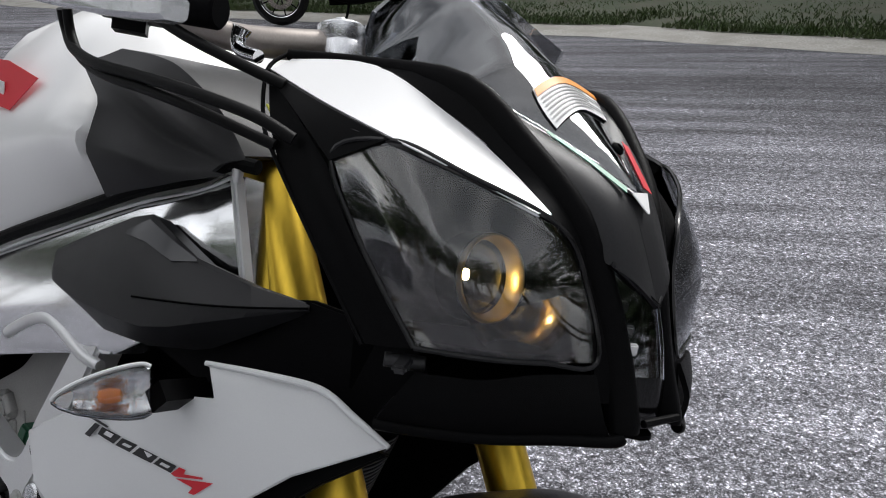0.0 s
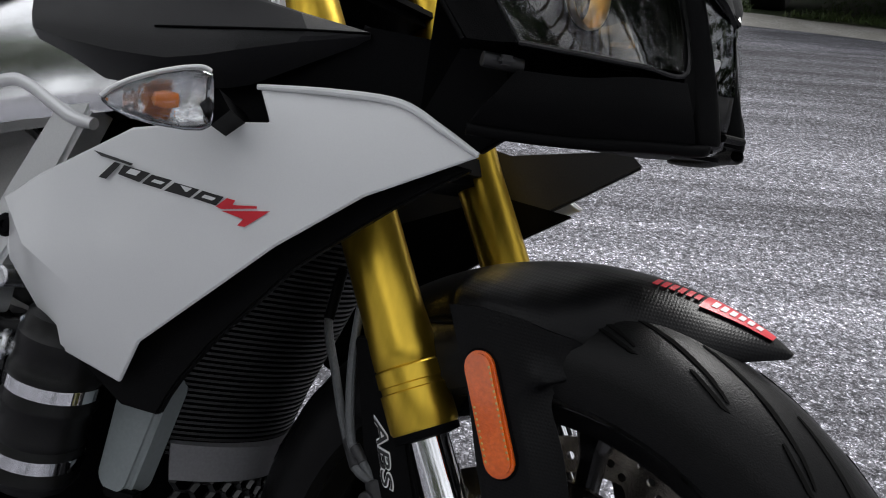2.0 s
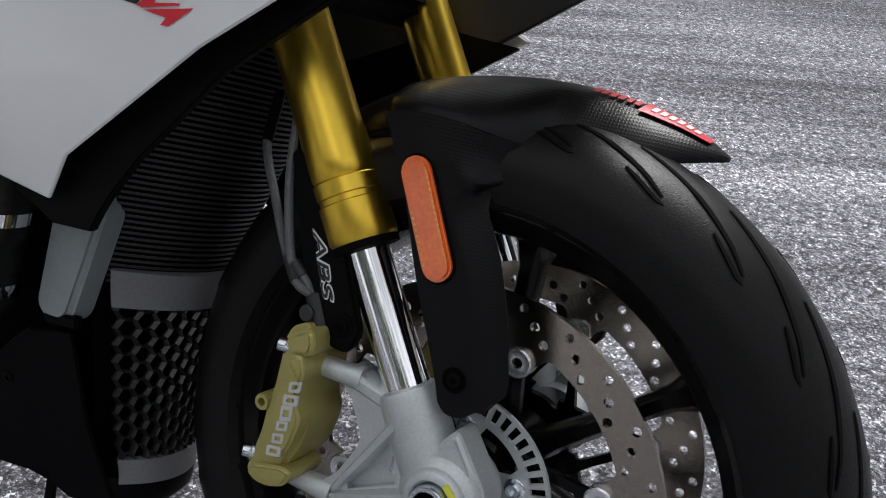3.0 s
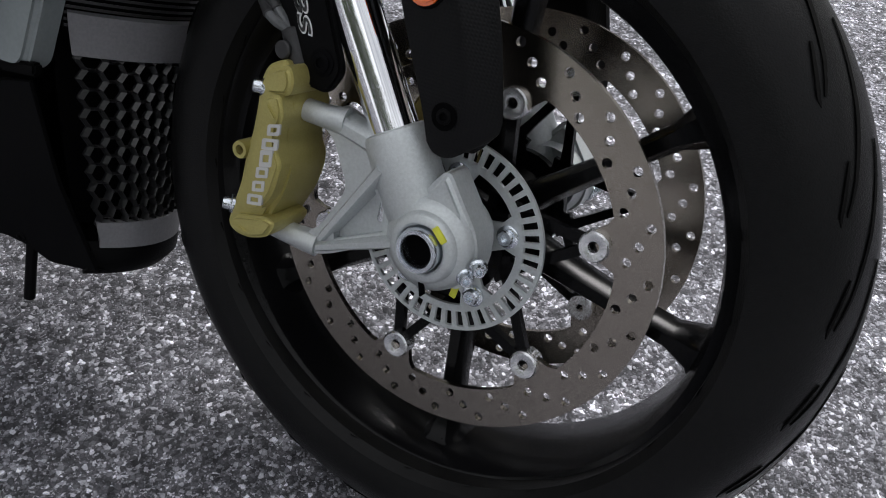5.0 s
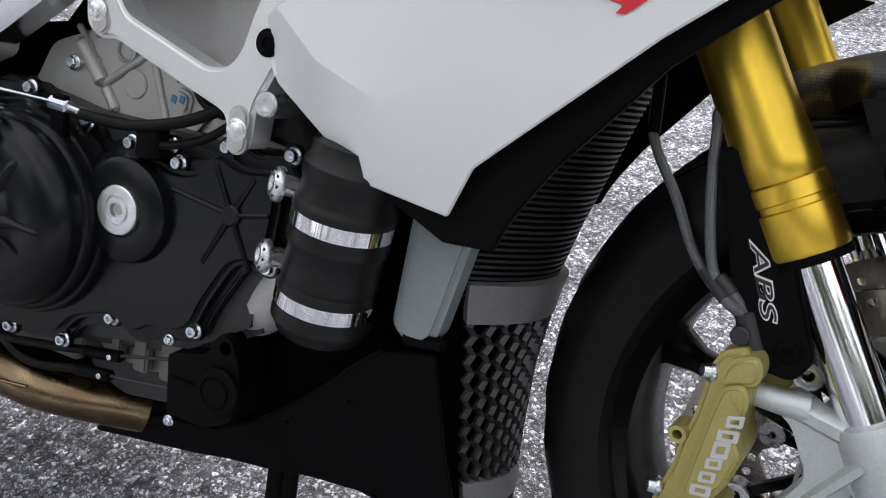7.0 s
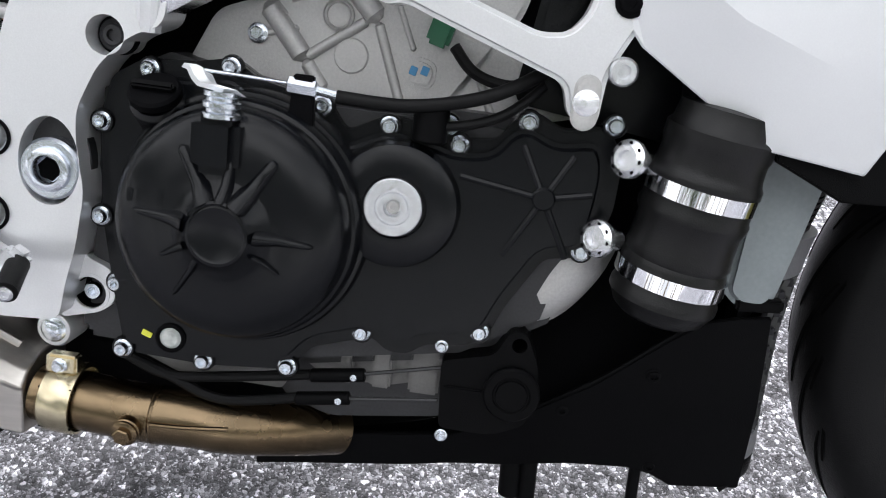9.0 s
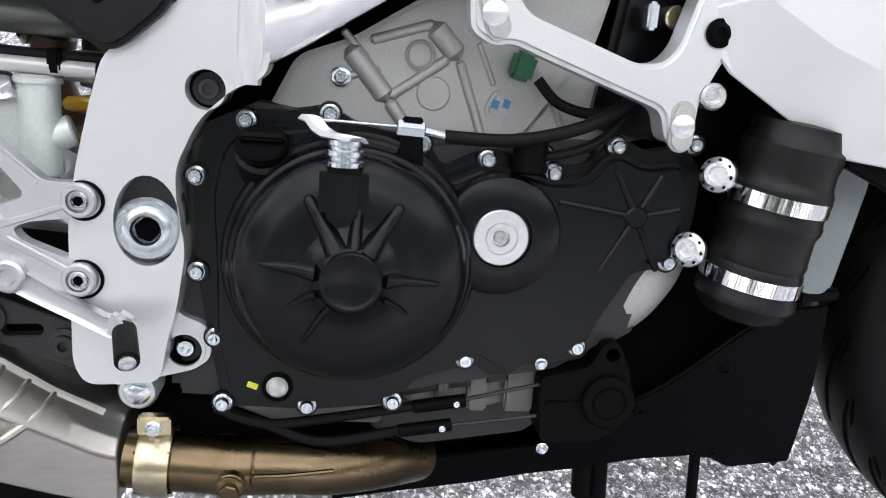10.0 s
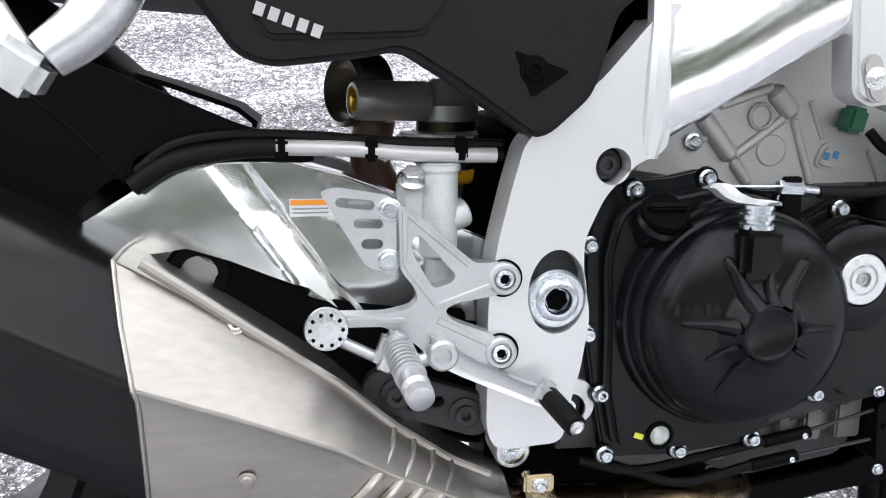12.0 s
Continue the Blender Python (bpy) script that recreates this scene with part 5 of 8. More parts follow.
spar = part("frame_spar", loft(spar_rings(1)), polished, bike, "polished aluminium frame spar")
part("frame_spar", loft(spar_rings(-1)), polished, bike, "polished aluminium frame spar")
part("weld_bead", loft([[(x + w * dx, y - 0.0030 * dy, z) for dx, dy in ((-1.3, -1.5), (-1.0, 0.4), (-0.5, 1.0), (0.0, 0.72), (0.5, 1.0), (1.0, 0.4), (1.3, -1.5))] for x, y, z, w in ((-0.8030, -0.1430, 0.478, 0.006), (-0.8015, -0.1475, 0.500, 0.0080), (-0.8000, -0.1480, 0.540, 0.0085), (-0.7990, -0.1465, 0.572, 0.0080), (-0.7980, -0.1400, 0.600, 0.007))], True), frame_silver, spar, "raised weld bead")
part("head_cap", lathe([(0.0045, -0.010), (0.005, 0.003), (0.004, 0.005), (0, 0.005)], (-0.316, -0.146, 0.8215), (0.25, -0.3, 1), 18), frame_silver, spar, "")
part("spar_end", prism([(-0.3235, 0.820), (-0.3165, 0.821), (-0.275, 0.722), (-0.282, 0.721)], -0.1500, -0.136, (), 0.0025), frame_silver, spar, "welded front edge of the spar")
part("spar_edge", tube([(x, y + 0.006, hi - 0.004) for x, lo, hi, y in SPAR[:-1]], 0.0018, 10), frame_silver, spar, "bright upper edge")
ARM = [(-0.664, 0.60), (-0.657, 0.524), (-0.641, 0.515), (-0.628, 0.518), (-0.612, 0.512), (-0.520, 0.480), (-0.514, 0.458), (-0.495, 0.456), (-0.493, 0.489), (-0.481, 0.514), (-0.457, 0.560), (-0.418, 0.668), (-0.452, 0.668), (-0.503, 0.556), (-0.512, 0.524), (-0.522, 0.512), (-0.540, 0.510), (-0.618, 0.537), (-0.632, 0.556), (-0.630, 0.60)]
arm = part("engine_mount_arm", prism(round_corners(ARM, 0.007), -0.1645, -0.134, (), 0.0085, 5), frame_silver, bike, "satin silver forked engine mount")
for x, z, t in ((-0.6425, 0.536, 20), (-0.5045, 0.470, 0)):
    part("mount_recess", prism(pill(x, z, radians(90 + t), 0.036, 0.0175), -0.1672, -0.160, (), 0.002), raw_cast, arm, "")
    part("mount_screw", screw((x, -0.166, z), 0.0070, 0.0045), alloy, arm, "hexagon mount bolt")
part("spar_arch", tube([(-0.569, -0.1635, 0.6249), (-0.5402, -0.1635, 0.6426), (-0.5132, -0.1635, 0.6527), (-0.4927, -0.1635, 0.6505), (-0.4672, -0.1635, 0.6411), (-0.4427, -0.1635, 0.6328), (-0.4208, -0.1635, 0.631)], [0.0065, 0.0068, 0.0066, 0.0064, 0.0062, 0.006, 0.005], 14), frame_silver, arm, "rounded cast arch under the frame spar")
part("panel_stud", lathe([(0.0095, -0.02), (0.0095, 0.012), (0.008, 0.014), (0.0048, 0.014), (0.0040, 0.010), (0, 0.010)], (-0.484, -0.152, 0.492), (0, -1, 0), 26), alloy, arm, "silver threaded stud")

# ---- side panel ----
SIDE = {"a": (-0.503, -0.160, 0.540), "a2": (-0.492, -0.164, 0.552), "b": (-0.476, -0.165, 0.508), "c": (-0.434, -0.170, 0.481), "d": (-0.394, -0.176, 0.455), "e": (-0.328, -0.180, 0.447), "f": (-0.314, -0.186, 0.482), "g": (-0.217, -0.192, 0.575),
        "h": (-0.162, -0.187, 0.622), "i": (-0.094, -0.174, 0.664), "j": (-0.153, -0.183, 0.688), "k": (-0.254, -0.196, 0.680), "l": (-0.238, -0.199, 0.657), "m": (-0.284, -0.207, 0.648), "n": (-0.338, -0.213, 0.633), "o": (-0.420, -0.205, 0.586), "p": (-0.470, -0.188, 0.560),
        "q": (-0.425, -0.203, 0.530), "r": (-0.365, -0.204, 0.508), "s": (-0.300, -0.203, 0.560), "t": (-0.245, -0.203, 0.622), "u": (-0.165, -0.194, 0.655)}
names = list(SIDE)
FACES = ["a a2 b", "a2 p q b", "b q c", "c q r d", "d r f e", "p o q", "o n s r q", "r s g f", "n m t s", "s t g", "m l t", "l u h t", "t h g", "l k j u", "u j i h"]
side_faces = [[names.index(v) for v in f.split()] for f in FACES]


def side_panel(sign):
    bm = shell([SIDE[n] for n in names], side_faces, 0.004, 0.0)
    return bm if sign < 0 else mirrored(bm)


# the model name as plain slanted shapes, (x, z) outlines on the panel; the last two are red
NAME = [[(-0.3685, 0.611), (-0.3604, 0.608), (-0.3327, 0.6064), (-0.3311, 0.608)], [(-0.347, 0.6062), (-0.3595, 0.593), (-0.352, 0.593), (-0.341, 0.6059)], [(-0.3383, 0.6056), (-0.3424, 0.5984), (-0.3239, 0.5963), (-0.3165, 0.6043)], [(-0.3152, 0.6036), (-0.3218, 0.5960), (-0.3060, 0.5952), (-0.2989, 0.6031)], [(-0.2966, 0.602), (-0.3035, 0.5948), (-0.2830, 0.5940), (-0.2763, 0.6012)], [(-0.2741, 0.601), (-0.2804, 0.5944), (-0.2621, 0.5931), (-0.257, 0.6002)], [(-0.2546, 0.600), (-0.262, 0.5927), (-0.2579, 0.5917), (-0.2324, 0.5977), (-0.2324, 0.5993), (-0.2500, 0.5962), (-0.2484, 0.5998)], [(-0.2575, 0.5906), (-0.241, 0.5886), (-0.2446, 0.5834), (-0.2391, 0.5836), (-0.2229, 0.598)]]
SLITS = [[(-0.3320, 0.6042), (-0.3355, 0.6004), (-0.3270, 0.6000), (-0.3235, 0.6038)], [(-0.3120, 0.6008), (-0.3145, 0.5985), (-0.3062, 0.5982), (-0.3035, 0.6004)], [(-0.2915, 0.6010), (-0.2870, 0.5975), (-0.2852, 0.5975), (-0.2818, 0.6006)], [(-0.2710, 0.5986), (-0.2735, 0.5962), (-0.2648, 0.5958), (-0.2622, 0.5981)]]


def on_panel(tree_of, outline, lift):
    """A thin shape that lies on the panel."""
    bm = bmesh.new()
    vs = []
    for x, z in outline:
        hit = tree_of.ray_cast(Vector((x, -0.5, z)), Vector((0, 1, 0)))[0]
        vs.append(bm.verts.new(hit + Vector((0, -lift, lift * 0.25))))
    bmesh.ops.triangle_fill(bm, edges=[bm.edges.new((vs[i - 1], vs[i])) for i in range(len(vs))], use_beauty=True)
    bmesh.ops.recalc_face_normals(bm, faces=bm.faces)
    return bm


for sign in (-1, 1):
    panel = part("side_panel", side_panel(sign), white_paint, bike, "pearl white plastic radiator side panel", False, 22)
    mod = panel.modifiers.new("edge", "BEVEL")
    mod.width, mod.segments, mod.limit_method, mod.angle_limit = 0.0022, 2, "ANGLE", radians(50)
    # raised rim along the upper front edge
    rim = tube([(x, y * -sign, z) for x, y, z in ((-0.254, -0.197, 0.679), (-0.20, -0.192, 0.685), (-0.153, -0.185, 0.687), (-0.122, -0.181, 0.676), (-0.095, -0.175, 0.664))], [0.0020, 0.0026, 0.0028, 0.0026, 0.002], 10)
    part("rolled_edge", rim, white_paint, panel, "")
    inner_out = [(-0.378, 0.448), (-0.355, 0.438), (-0.333, 0.428), (-0.298, 0.430), (-0.293, 0.445), (-0.286, 0.460), (-0.267, 0.492), (-0.242, 0.524), (-0.213, 0.562), (-0.150, 0.618), (-0.10, 0.655), (-0.18, 0.66), (-0.30, 0.60), (-0.40, 0.50)]
    part("inner_panel", prism(inner_out, sign * 0.160, sign * 0.168, (), 0.0015), black_plastic, panel, "black inner panel")
    if sign < 0:
        part("panel_screw", screw((-0.487, -0.1655, 0.5345), 0.008, 0.003, hexed=False), black_fine, panel, "black panel screw")
        # model name as slanted plain shapes in black and red, lying on the panel
        tree_of = BVHTree.FromPolygons([SIDE[n] for n in names], side_faces)
        for k, outline in enumerate(NAME):
            part("name_stroke", on_panel(tree_of, outline, 0.0012), red if k > 5 else ink_black, panel, "")
        for outline in SLITS:
            part("name_slit", on_panel(tree_of, outline, 0.0018), white_paint, panel, "")

# ---- radiator, oil cooler, belly pan ----
def bow(u, z):
    """The bowed front face of radiator and cooler: u from -1 to 1 across, z height."""
    base = float(np.interp(z, (0.19, 0.24, 0.30, 0.37, 0.43, 0.54, 0.60), (-0.324, -0.330, -0.335, -0.340, -0.337, -0.300, -0.282)))
    half = float(np.interp(z, (0.19, 0.24, 0.36, 0.43, 0.60), (0.056, 0.068, 0.088, 0.104, 0.118)))
    depth = float(np.interp(z, (0.20, 0.30, 0.43, 0.54), (0.026, 0.032, 0.056, 0.051)))
    return (base + depth * (1 - abs(u) ** 2.1), half * u, z)


# near-black backing sheet: the shade between the fins is put into its colour
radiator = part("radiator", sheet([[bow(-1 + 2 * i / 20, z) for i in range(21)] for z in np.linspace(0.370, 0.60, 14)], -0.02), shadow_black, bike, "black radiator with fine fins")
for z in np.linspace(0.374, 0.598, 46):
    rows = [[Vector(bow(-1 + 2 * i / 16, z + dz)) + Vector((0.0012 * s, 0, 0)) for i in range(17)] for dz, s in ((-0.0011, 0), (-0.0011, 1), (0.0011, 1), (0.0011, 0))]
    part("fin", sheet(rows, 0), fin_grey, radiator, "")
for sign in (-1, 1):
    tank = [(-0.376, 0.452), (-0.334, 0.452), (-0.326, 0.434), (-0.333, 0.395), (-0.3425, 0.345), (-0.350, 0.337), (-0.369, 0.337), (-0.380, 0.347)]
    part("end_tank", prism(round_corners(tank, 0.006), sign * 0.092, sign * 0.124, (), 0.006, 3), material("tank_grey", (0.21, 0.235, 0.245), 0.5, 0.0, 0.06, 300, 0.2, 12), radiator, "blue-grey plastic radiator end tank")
# near-black sheet, coloured as the shade behind the grille
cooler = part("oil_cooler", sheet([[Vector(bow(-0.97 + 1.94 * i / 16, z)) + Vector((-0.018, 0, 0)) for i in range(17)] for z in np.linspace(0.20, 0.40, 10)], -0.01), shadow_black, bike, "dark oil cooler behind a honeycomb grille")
for z0, z1 in ((0.352, 0.402), (0.184, 0.208)):
    lip = [[Vector(bow(-1.02 + 2.04 * i / 18, z)) + Vector((0.009, 0, 0)) for i in range(19)] for z in np.linspace(z0 if z0 > 0.3 else z0, z1 if z1 < 0.3 else 0.385, 4)]
    part("grille_lip", sheet(lip, -0.008), material("lip_grey", (0.16, 0.16, 0.17), 0.5, 0.0, 0.1, 400), cooler, "grey plastic grille frame")


grille_black = material("grille_black", (0.016, 0.016, 0.017), 0.28, 0, 0.1, 400, spec=0.5)


def honeycomb():
    """Cells wider than high, with level upper and lower edges; deep walls."""
    bm = bmesh.new()
    w, hgt = 0.0190, 0.0160
    for c in range(-9, 10):
        for r in range(-1, 12):
            cu, cz = c * w * 0.75, 0.205 + r * hgt + (hgt / 2 if c % 2 else 0)
            if not (0.203 < cz < 0.356) or abs(cu) > 0.094:
                continue
            vs = [bm.verts.new((cu + w / 2 * dx, 0, cz + hgt / 2 * dz)) for dx, dz in ((-1, 0), (-0.5, 1), (0.5, 1), (1, 0), (0.5, -1), (-0.5, -1))]
            bm.faces.new(vs)
    bmesh.ops.remove_doubles(bm, verts=bm.verts, dist=1e-4)
    bmesh.ops.wireframe(bm, faces=bm.faces[:], thickness=0.0030, use_boundary=True, use_even_offset=True, use_replace=True)
    for v in bm.verts:
        p = Vector(bow(max(-1, min(1, v.co.x / 0.098)), v.co.z))
        v.co = p + Vector((0.004 + v.co.y * 2.6, 0, 0))
    return bm


tagged(part("honeycomb_grille", honeycomb(), grille_black, cooler, "black plastic honeycomb grille"), kind="stuff")
PAN = [(-0.735, 0.110, -0.735, 0.104), (-0.69, 0.137, -0.69, 0.113), (-0.65, 0.160, -0.655, 0.119), (-0.60, 0.170, -0.60, 0.130), (-0.56, 0.178, -0.56, 0.141), (-0.51, 0.208, -0.515, 0.149), (-0.455, 0.254, -0.46, 0.163), (-0.407, 0.303, -0.41, 0.169), (-0.385, 0.322, -0.388, 0.165), (-0.365, 0.328, -0.368, 0.154), (-0.341, 0.332, -0.314, 0.163)]


def pan_half(z):
    return float(np.interp(z, (0.08, 0.12, 0.17, 0.25, 0.33, 0.36), (0.02, 0.035, 0.060, 0.095, 0.116, 0.118)))


def pan_side(sign):
    rows = []
    for xt, zt, xb, zb in PAN:
        rows.append([(xb + (xt - xb) * k / 8, sign * pan_half(zb + (zt - zb) * k / 8), zb + (zt - zb) * k / 8) for k in range(9)])
    return sheet(rows, 0.004 * sign, 0.001)


pan = part("belly_pan", pan_side(-1), black_plastic, bike, "matt black plastic belly pan", False, 40)
part("pan_side", pan_side(1), black_plastic, pan, "", False, 40)
part("pan_floor", sheet([[(xb, y * pan_half(zb), zb - 0.008 * (1 - y * y)) for y in np.linspace(-1, 1, 9)] for xt, zt, xb, zb in PAN], 0.003), black_plastic, pan, "")
part("pan_chin", sheet([[Vector(bow(u, 0.19)) + Vector((dx, 0, z - 0.19)) for u in np.linspace(-1.05, 1.05, 13)] for dx, z in ((-0.002, 0.186), (0.004, 0.180), (0.004, 0.168), (-0.004, 0.158))], 0.004), black_plastic, pan, "black lip under the grille", False, 50)
part("pan_rim", tube([(xt, -pan_half(zt) - 0.001, zt) for xt, zt, xb, zb in PAN[5:9]], 0.0022, 8), black_plastic, pan, "")
part("pan_step", tube([(-0.430, -0.099, 0.258), (-0.405, -0.092, 0.238), (-0.385, -0.088, 0.228)], 0.0012, 6), black_fine, pan, "")
part("pan_clip", box((-0.352, -0.118, 0.340), (0.034, 0.010, 0.010), 0.002, (0, -5, 0)), black_plastic, pan, "")
for x, z in ((-0.412, 0.268), (-0.392, 0.172), (-0.475, 0.222)):
    part("pan_screw", screw((x, -pan_half(z) - 0.003, z), 0.0058, 0.0025, (0, -0.9, -0.3), False), black_plastic, pan, "")
for x, y, z, l, r in ((-0.505, -0.042, 0.155, 0.040, 0.010), (-0.490, -0.044, 0.158, 0.046, 0.008), (-0.398, -0.045, 0.160, 0.058, 0.0052)):
    part("drain_spout", rod((x, y, z), (x + 0.002, y - 0.002, z - l), r, 12), black_plastic, pan, "black rubber drain spout")

# ---- nose fairing, turned past the fork to fit the camera's view ----
def grid_between(lines, n, m):
    """A grid of points over several lines, each smoothed to n steps, blended smoothly across to m steps."""
    lines = [curve_through(l, n) for l in lines]
    rows = []
    for i in range(len(lines[0])):
        rows.append(curve_through([l[i] for l in lines], m) if len(lines) > 2 else [lines[0][i].lerp(lines[1][i], k / m) for k in range(m + 1)])
    return rows


def mid(z):
    """The nose's middle plane at height z, tilted to fit the camera's view."""
    return -0.004 - 0.057 * (z - 0.74)


def other_side(bm):
    """The same shape on the other side of the nose."""
    c = bm.copy()
    for v in c.verts:
        v.co.y = 2 * mid(v.co.z) - v.co.y
    bmesh.ops.reverse_faces(c, faces=c.faces)
    return c


def both(name, make, mat, parent, label="", smooth=40.0):
    """A part on the right and its mirror image on the left."""
    bm = make()
    other = other_side(bm)
    return part(name, bm, mat, parent, label, NOSE, smooth), part(name, other, mat, parent, label, NOSE, smooth)


RIDGE = [(-0.194, -0.160, 0.941), (-0.148, -0.116, 0.939), (-0.069, -0.090, 0.929), (-0.020, -0.072, 0.890), (0.013, -0.053, 0.850), (0.030, -0.040, 0.809), (0.046, -0.031, 0.757), (0.056, -0.030, 0.724)]
LENS_B = [(-0.026, -0.142, 0.760), (0.005, -0.111, 0.759), (0.025, -0.078, 0.759), (0.041, -0.046, 0.761)]
LENS_M = [(-0.068, -0.164, 0.8235), (-0.013, -0.141, 0.821), (0.015, -0.099, 0.816), (0.029, -0.052, 0.811)]
LENS_T = [(-0.096, -0.172, 0.875), (-0.060, -0.149, 0.887), (-0.020, -0.119, 0.871), (0.017, -0.070, 0.845)]
STRIPE_T = [(-0.190, -0.158, 0.938), (-0.133, -0.121, 0.938), (-0.069, -0.098, 0.907), (-0.023, -0.083, 0.878), (0.013, -0.074, 0.852)]
STRIPE_B = [(-0.189, -0.174, 0.928), (-0.125, -0.165, 0.908), (-0.060, -0.150, 0.889), (-0.025, -0.126, 0.874), (0.011, -0.084, 0.852)]

flash_white = material("flash_white", (0.82, 0.82, 0.82), 0.35, 0, 0.01, 900, 0.08, 5, coat=0.5, spot_color=(0.76, 0.76, 0.76))
nose = part("nose_fairing", sheet(grid_between([STRIPE_T, STRIPE_B], 5, 4), 0.003), flash_white, bike, "white and matt black headlamp fairing", NOSE, 50)
part("white_flash", other_side(sheet([[p + Vector((-0.012, 0.014, -0.010)) for p in row] for row in grid_between([STRIPE_T, STRIPE_B], 5, 4)], 0.003)), white_paint, nose, "", NOSE, 50)
# black brow between the white flash and the screen, drawn down to a beak
BROW_OUT = [(-0.188, -0.150, 0.9415), (-0.148, -0.116, 0.940), (-0.069, -0.088, 0.929), (-0.020, -0.068, 0.892), (0.003, -0.057, 0.869), (0.018, -0.048, 0.848), (0.032, -0.040, 0.824)]
BROW_IN = [(-0.178, -0.098, 0.943), (-0.140, -0.090, 0.939), (-0.088, -0.074, 0.929), (-0.033, -0.034, 0.899), (0.006, -0.010, 0.877), (0.029, mid(0.852), 0.852), (0.053, mid(0.797), 0.797)]
both("brow", lambda: sheet([[a.lerp(b, k / 6) + Vector((0.004, -0.002, 0.003)) * math.sin(math.pi * k / 6) for k in range(7)] for a, b in zip(curve_through(BROW_OUT, 5), curve_through(BROW_IN, 5))], 0.003), sky_lit_plastic, nose, "matt black brow drawn down to a beak", 60)


def rim_rings():
    """The broad rounded band that runs from the screen down beside the lamp."""
    rings = []
    line = curve_through(RIDGE + [(0.057, -0.0295, 0.717)], 4)
    for i, p in enumerate(line):
        t = i / (len(line) - 1)
        a = (line[min(i + 1, len(line) - 1)] - line[max(i - 1, 0)]).normalized()
        out = Vector((0.75, -0.66, 0.05))
        out = (out - a * out.dot(a)).normalized()
        side = a.cross(out)
        w, d = float(np.interp(t, (0, 0.25, 0.5, 0.75, 1), (0.004, 0.009, 0.0120, 0.0115, 0.0105))), float(np.interp(t, (0, 0.25, 0.5, 0.9, 1), (0.004, 0.006, 0.009, 0.010, 0.009)))
        c = p - out * d * 0.6
        rings.append([c + out * d * math.copysign(abs(math.cos(q)) ** 0.8, math.cos(q)) + side * w * math.copysign(abs(math.sin(q)) ** 0.8, math.sin(q)) for q in [2 * math.pi * k / 16 for k in range(16)]])
    return loft(rings)


both("fairing_rim", rim_rings, black_plastic, nose, "broad matt black rim beside the lamp", 60)
both("rim_band", lambda: sheet(grid_between([[RIDGE[1], RIDGE[2], RIDGE[3], RIDGE[4], RIDGE[5], RIDGE[6], (0.051, -0.0305, 0.735)], [(-0.128, -0.119, 0.9365), (-0.066, -0.0965, 0.906), (-0.020, -0.082, 0.877), (0.014, -0.072, 0.848), (0.027, -0.054, 0.811), (0.041, -0.048, 0.760), (0.042, -0.050, 0.735)]], 4, 3), 0.004), black_plastic, nose, "", 60)
both("flash_edge", lambda: sheet(grid_between([[tuple(Vector(p) + Vector((0, 0.0005, -0.001))) for p in STRIPE_B], [(-0.183, -0.179, 0.922), (-0.120, -0.171, 0.899), (-0.062, -0.152, 0.885), (-0.020, -0.122, 0.8695), (0.017, -0.0715, 0.845)]], 5, 2), 0.003), dark_gloss, nose, "", 60)
both("lens_seal", lambda: tube([LENS_B[0], *LENS_B[1:], LENS_M[3], LENS_T[3], *LENS_T[2::-1], LENS_M[0], LENS_B[0]], 0.0020, 8), dark_gloss, nose, "")
SIDE_IN = [(-0.097, -0.175, 0.868), (-0.069, -0.167, 0.8235), (-0.026, -0.144, 0.760)]
SIDE_OUT = [(-0.190, -0.176, 0.929), (-0.134, -0.190, 0.863), (-0.050, -0.163, 0.758)]
both("cheek", lambda: sheet(grid_between([SIDE_IN, [(-0.135, -0.180, 0.898), (-0.092, -0.180, 0.842), (-0.036, -0.152, 0.7585)], SIDE_OUT], 6, 5), 0.004), black_plastic, nose, "matt black cheek", 60)
both("upper_cheek", lambda: sheet(grid_between([[(-0.192, -0.177, 0.928), (-0.125, -0.1675, 0.907), (-0.060, -0.152, 0.888)], [(-0.190, -0.178, 0.926), (-0.130, -0.181, 0.897), (-0.094, -0.175, 0.870)]], 6, 3), 0.004), black_plastic, nose, "", 60)
both("back_edge", lambda: tube([(-0.1965, -0.158, 0.9417), (-0.192, -0.176, 0.928), (-0.168, -0.188, 0.893), (-0.134, -0.191, 0.863), (-0.052, -0.164, 0.757)], 0.0016, 10), black_plastic, nose, "")
both("lens_foot", lambda: join(box((-0.030, -0.146, 0.7485), (0.024, 0.010, 0.006), 0.002, (0, 4, -48)), rod((-0.046, -0.150, 0.748), (-0.030, -0.128, 0.747), 0.005, 12)), fin_grey, nose, "grey lamp fixing bracket")
SKIRT_T = [(-0.025, -0.140, 0.744), (-0.010, -0.126, 0.7445), (0.008, -0.110, 0.746), (0.026, -0.081, 0.752), (0.044, -0.048, 0.754)]
SKIRT_B = [(-0.049, -0.151, 0.704), (-0.025, -0.129, 0.704), (0.006, -0.099, 0.706), (0.032, -0.066, 0.710), (0.054, -0.038, 0.712)]
both("skirt", lambda: sheet(grid_between([SKIRT_T, [tuple(Vector(a).lerp(Vector(b), 0.55) + Vector((0.004, -0.006, 0))) for a, b in zip(SKIRT_T, SKIRT_B)], SKIRT_B], 5, 4), 0.004), black_plastic, nose, "", 60)
both("skirt_lip", lambda: tube(SKIRT_B + [(0.057, -0.031, 0.714)], 0.0045, 10), black_plastic, nose, "")
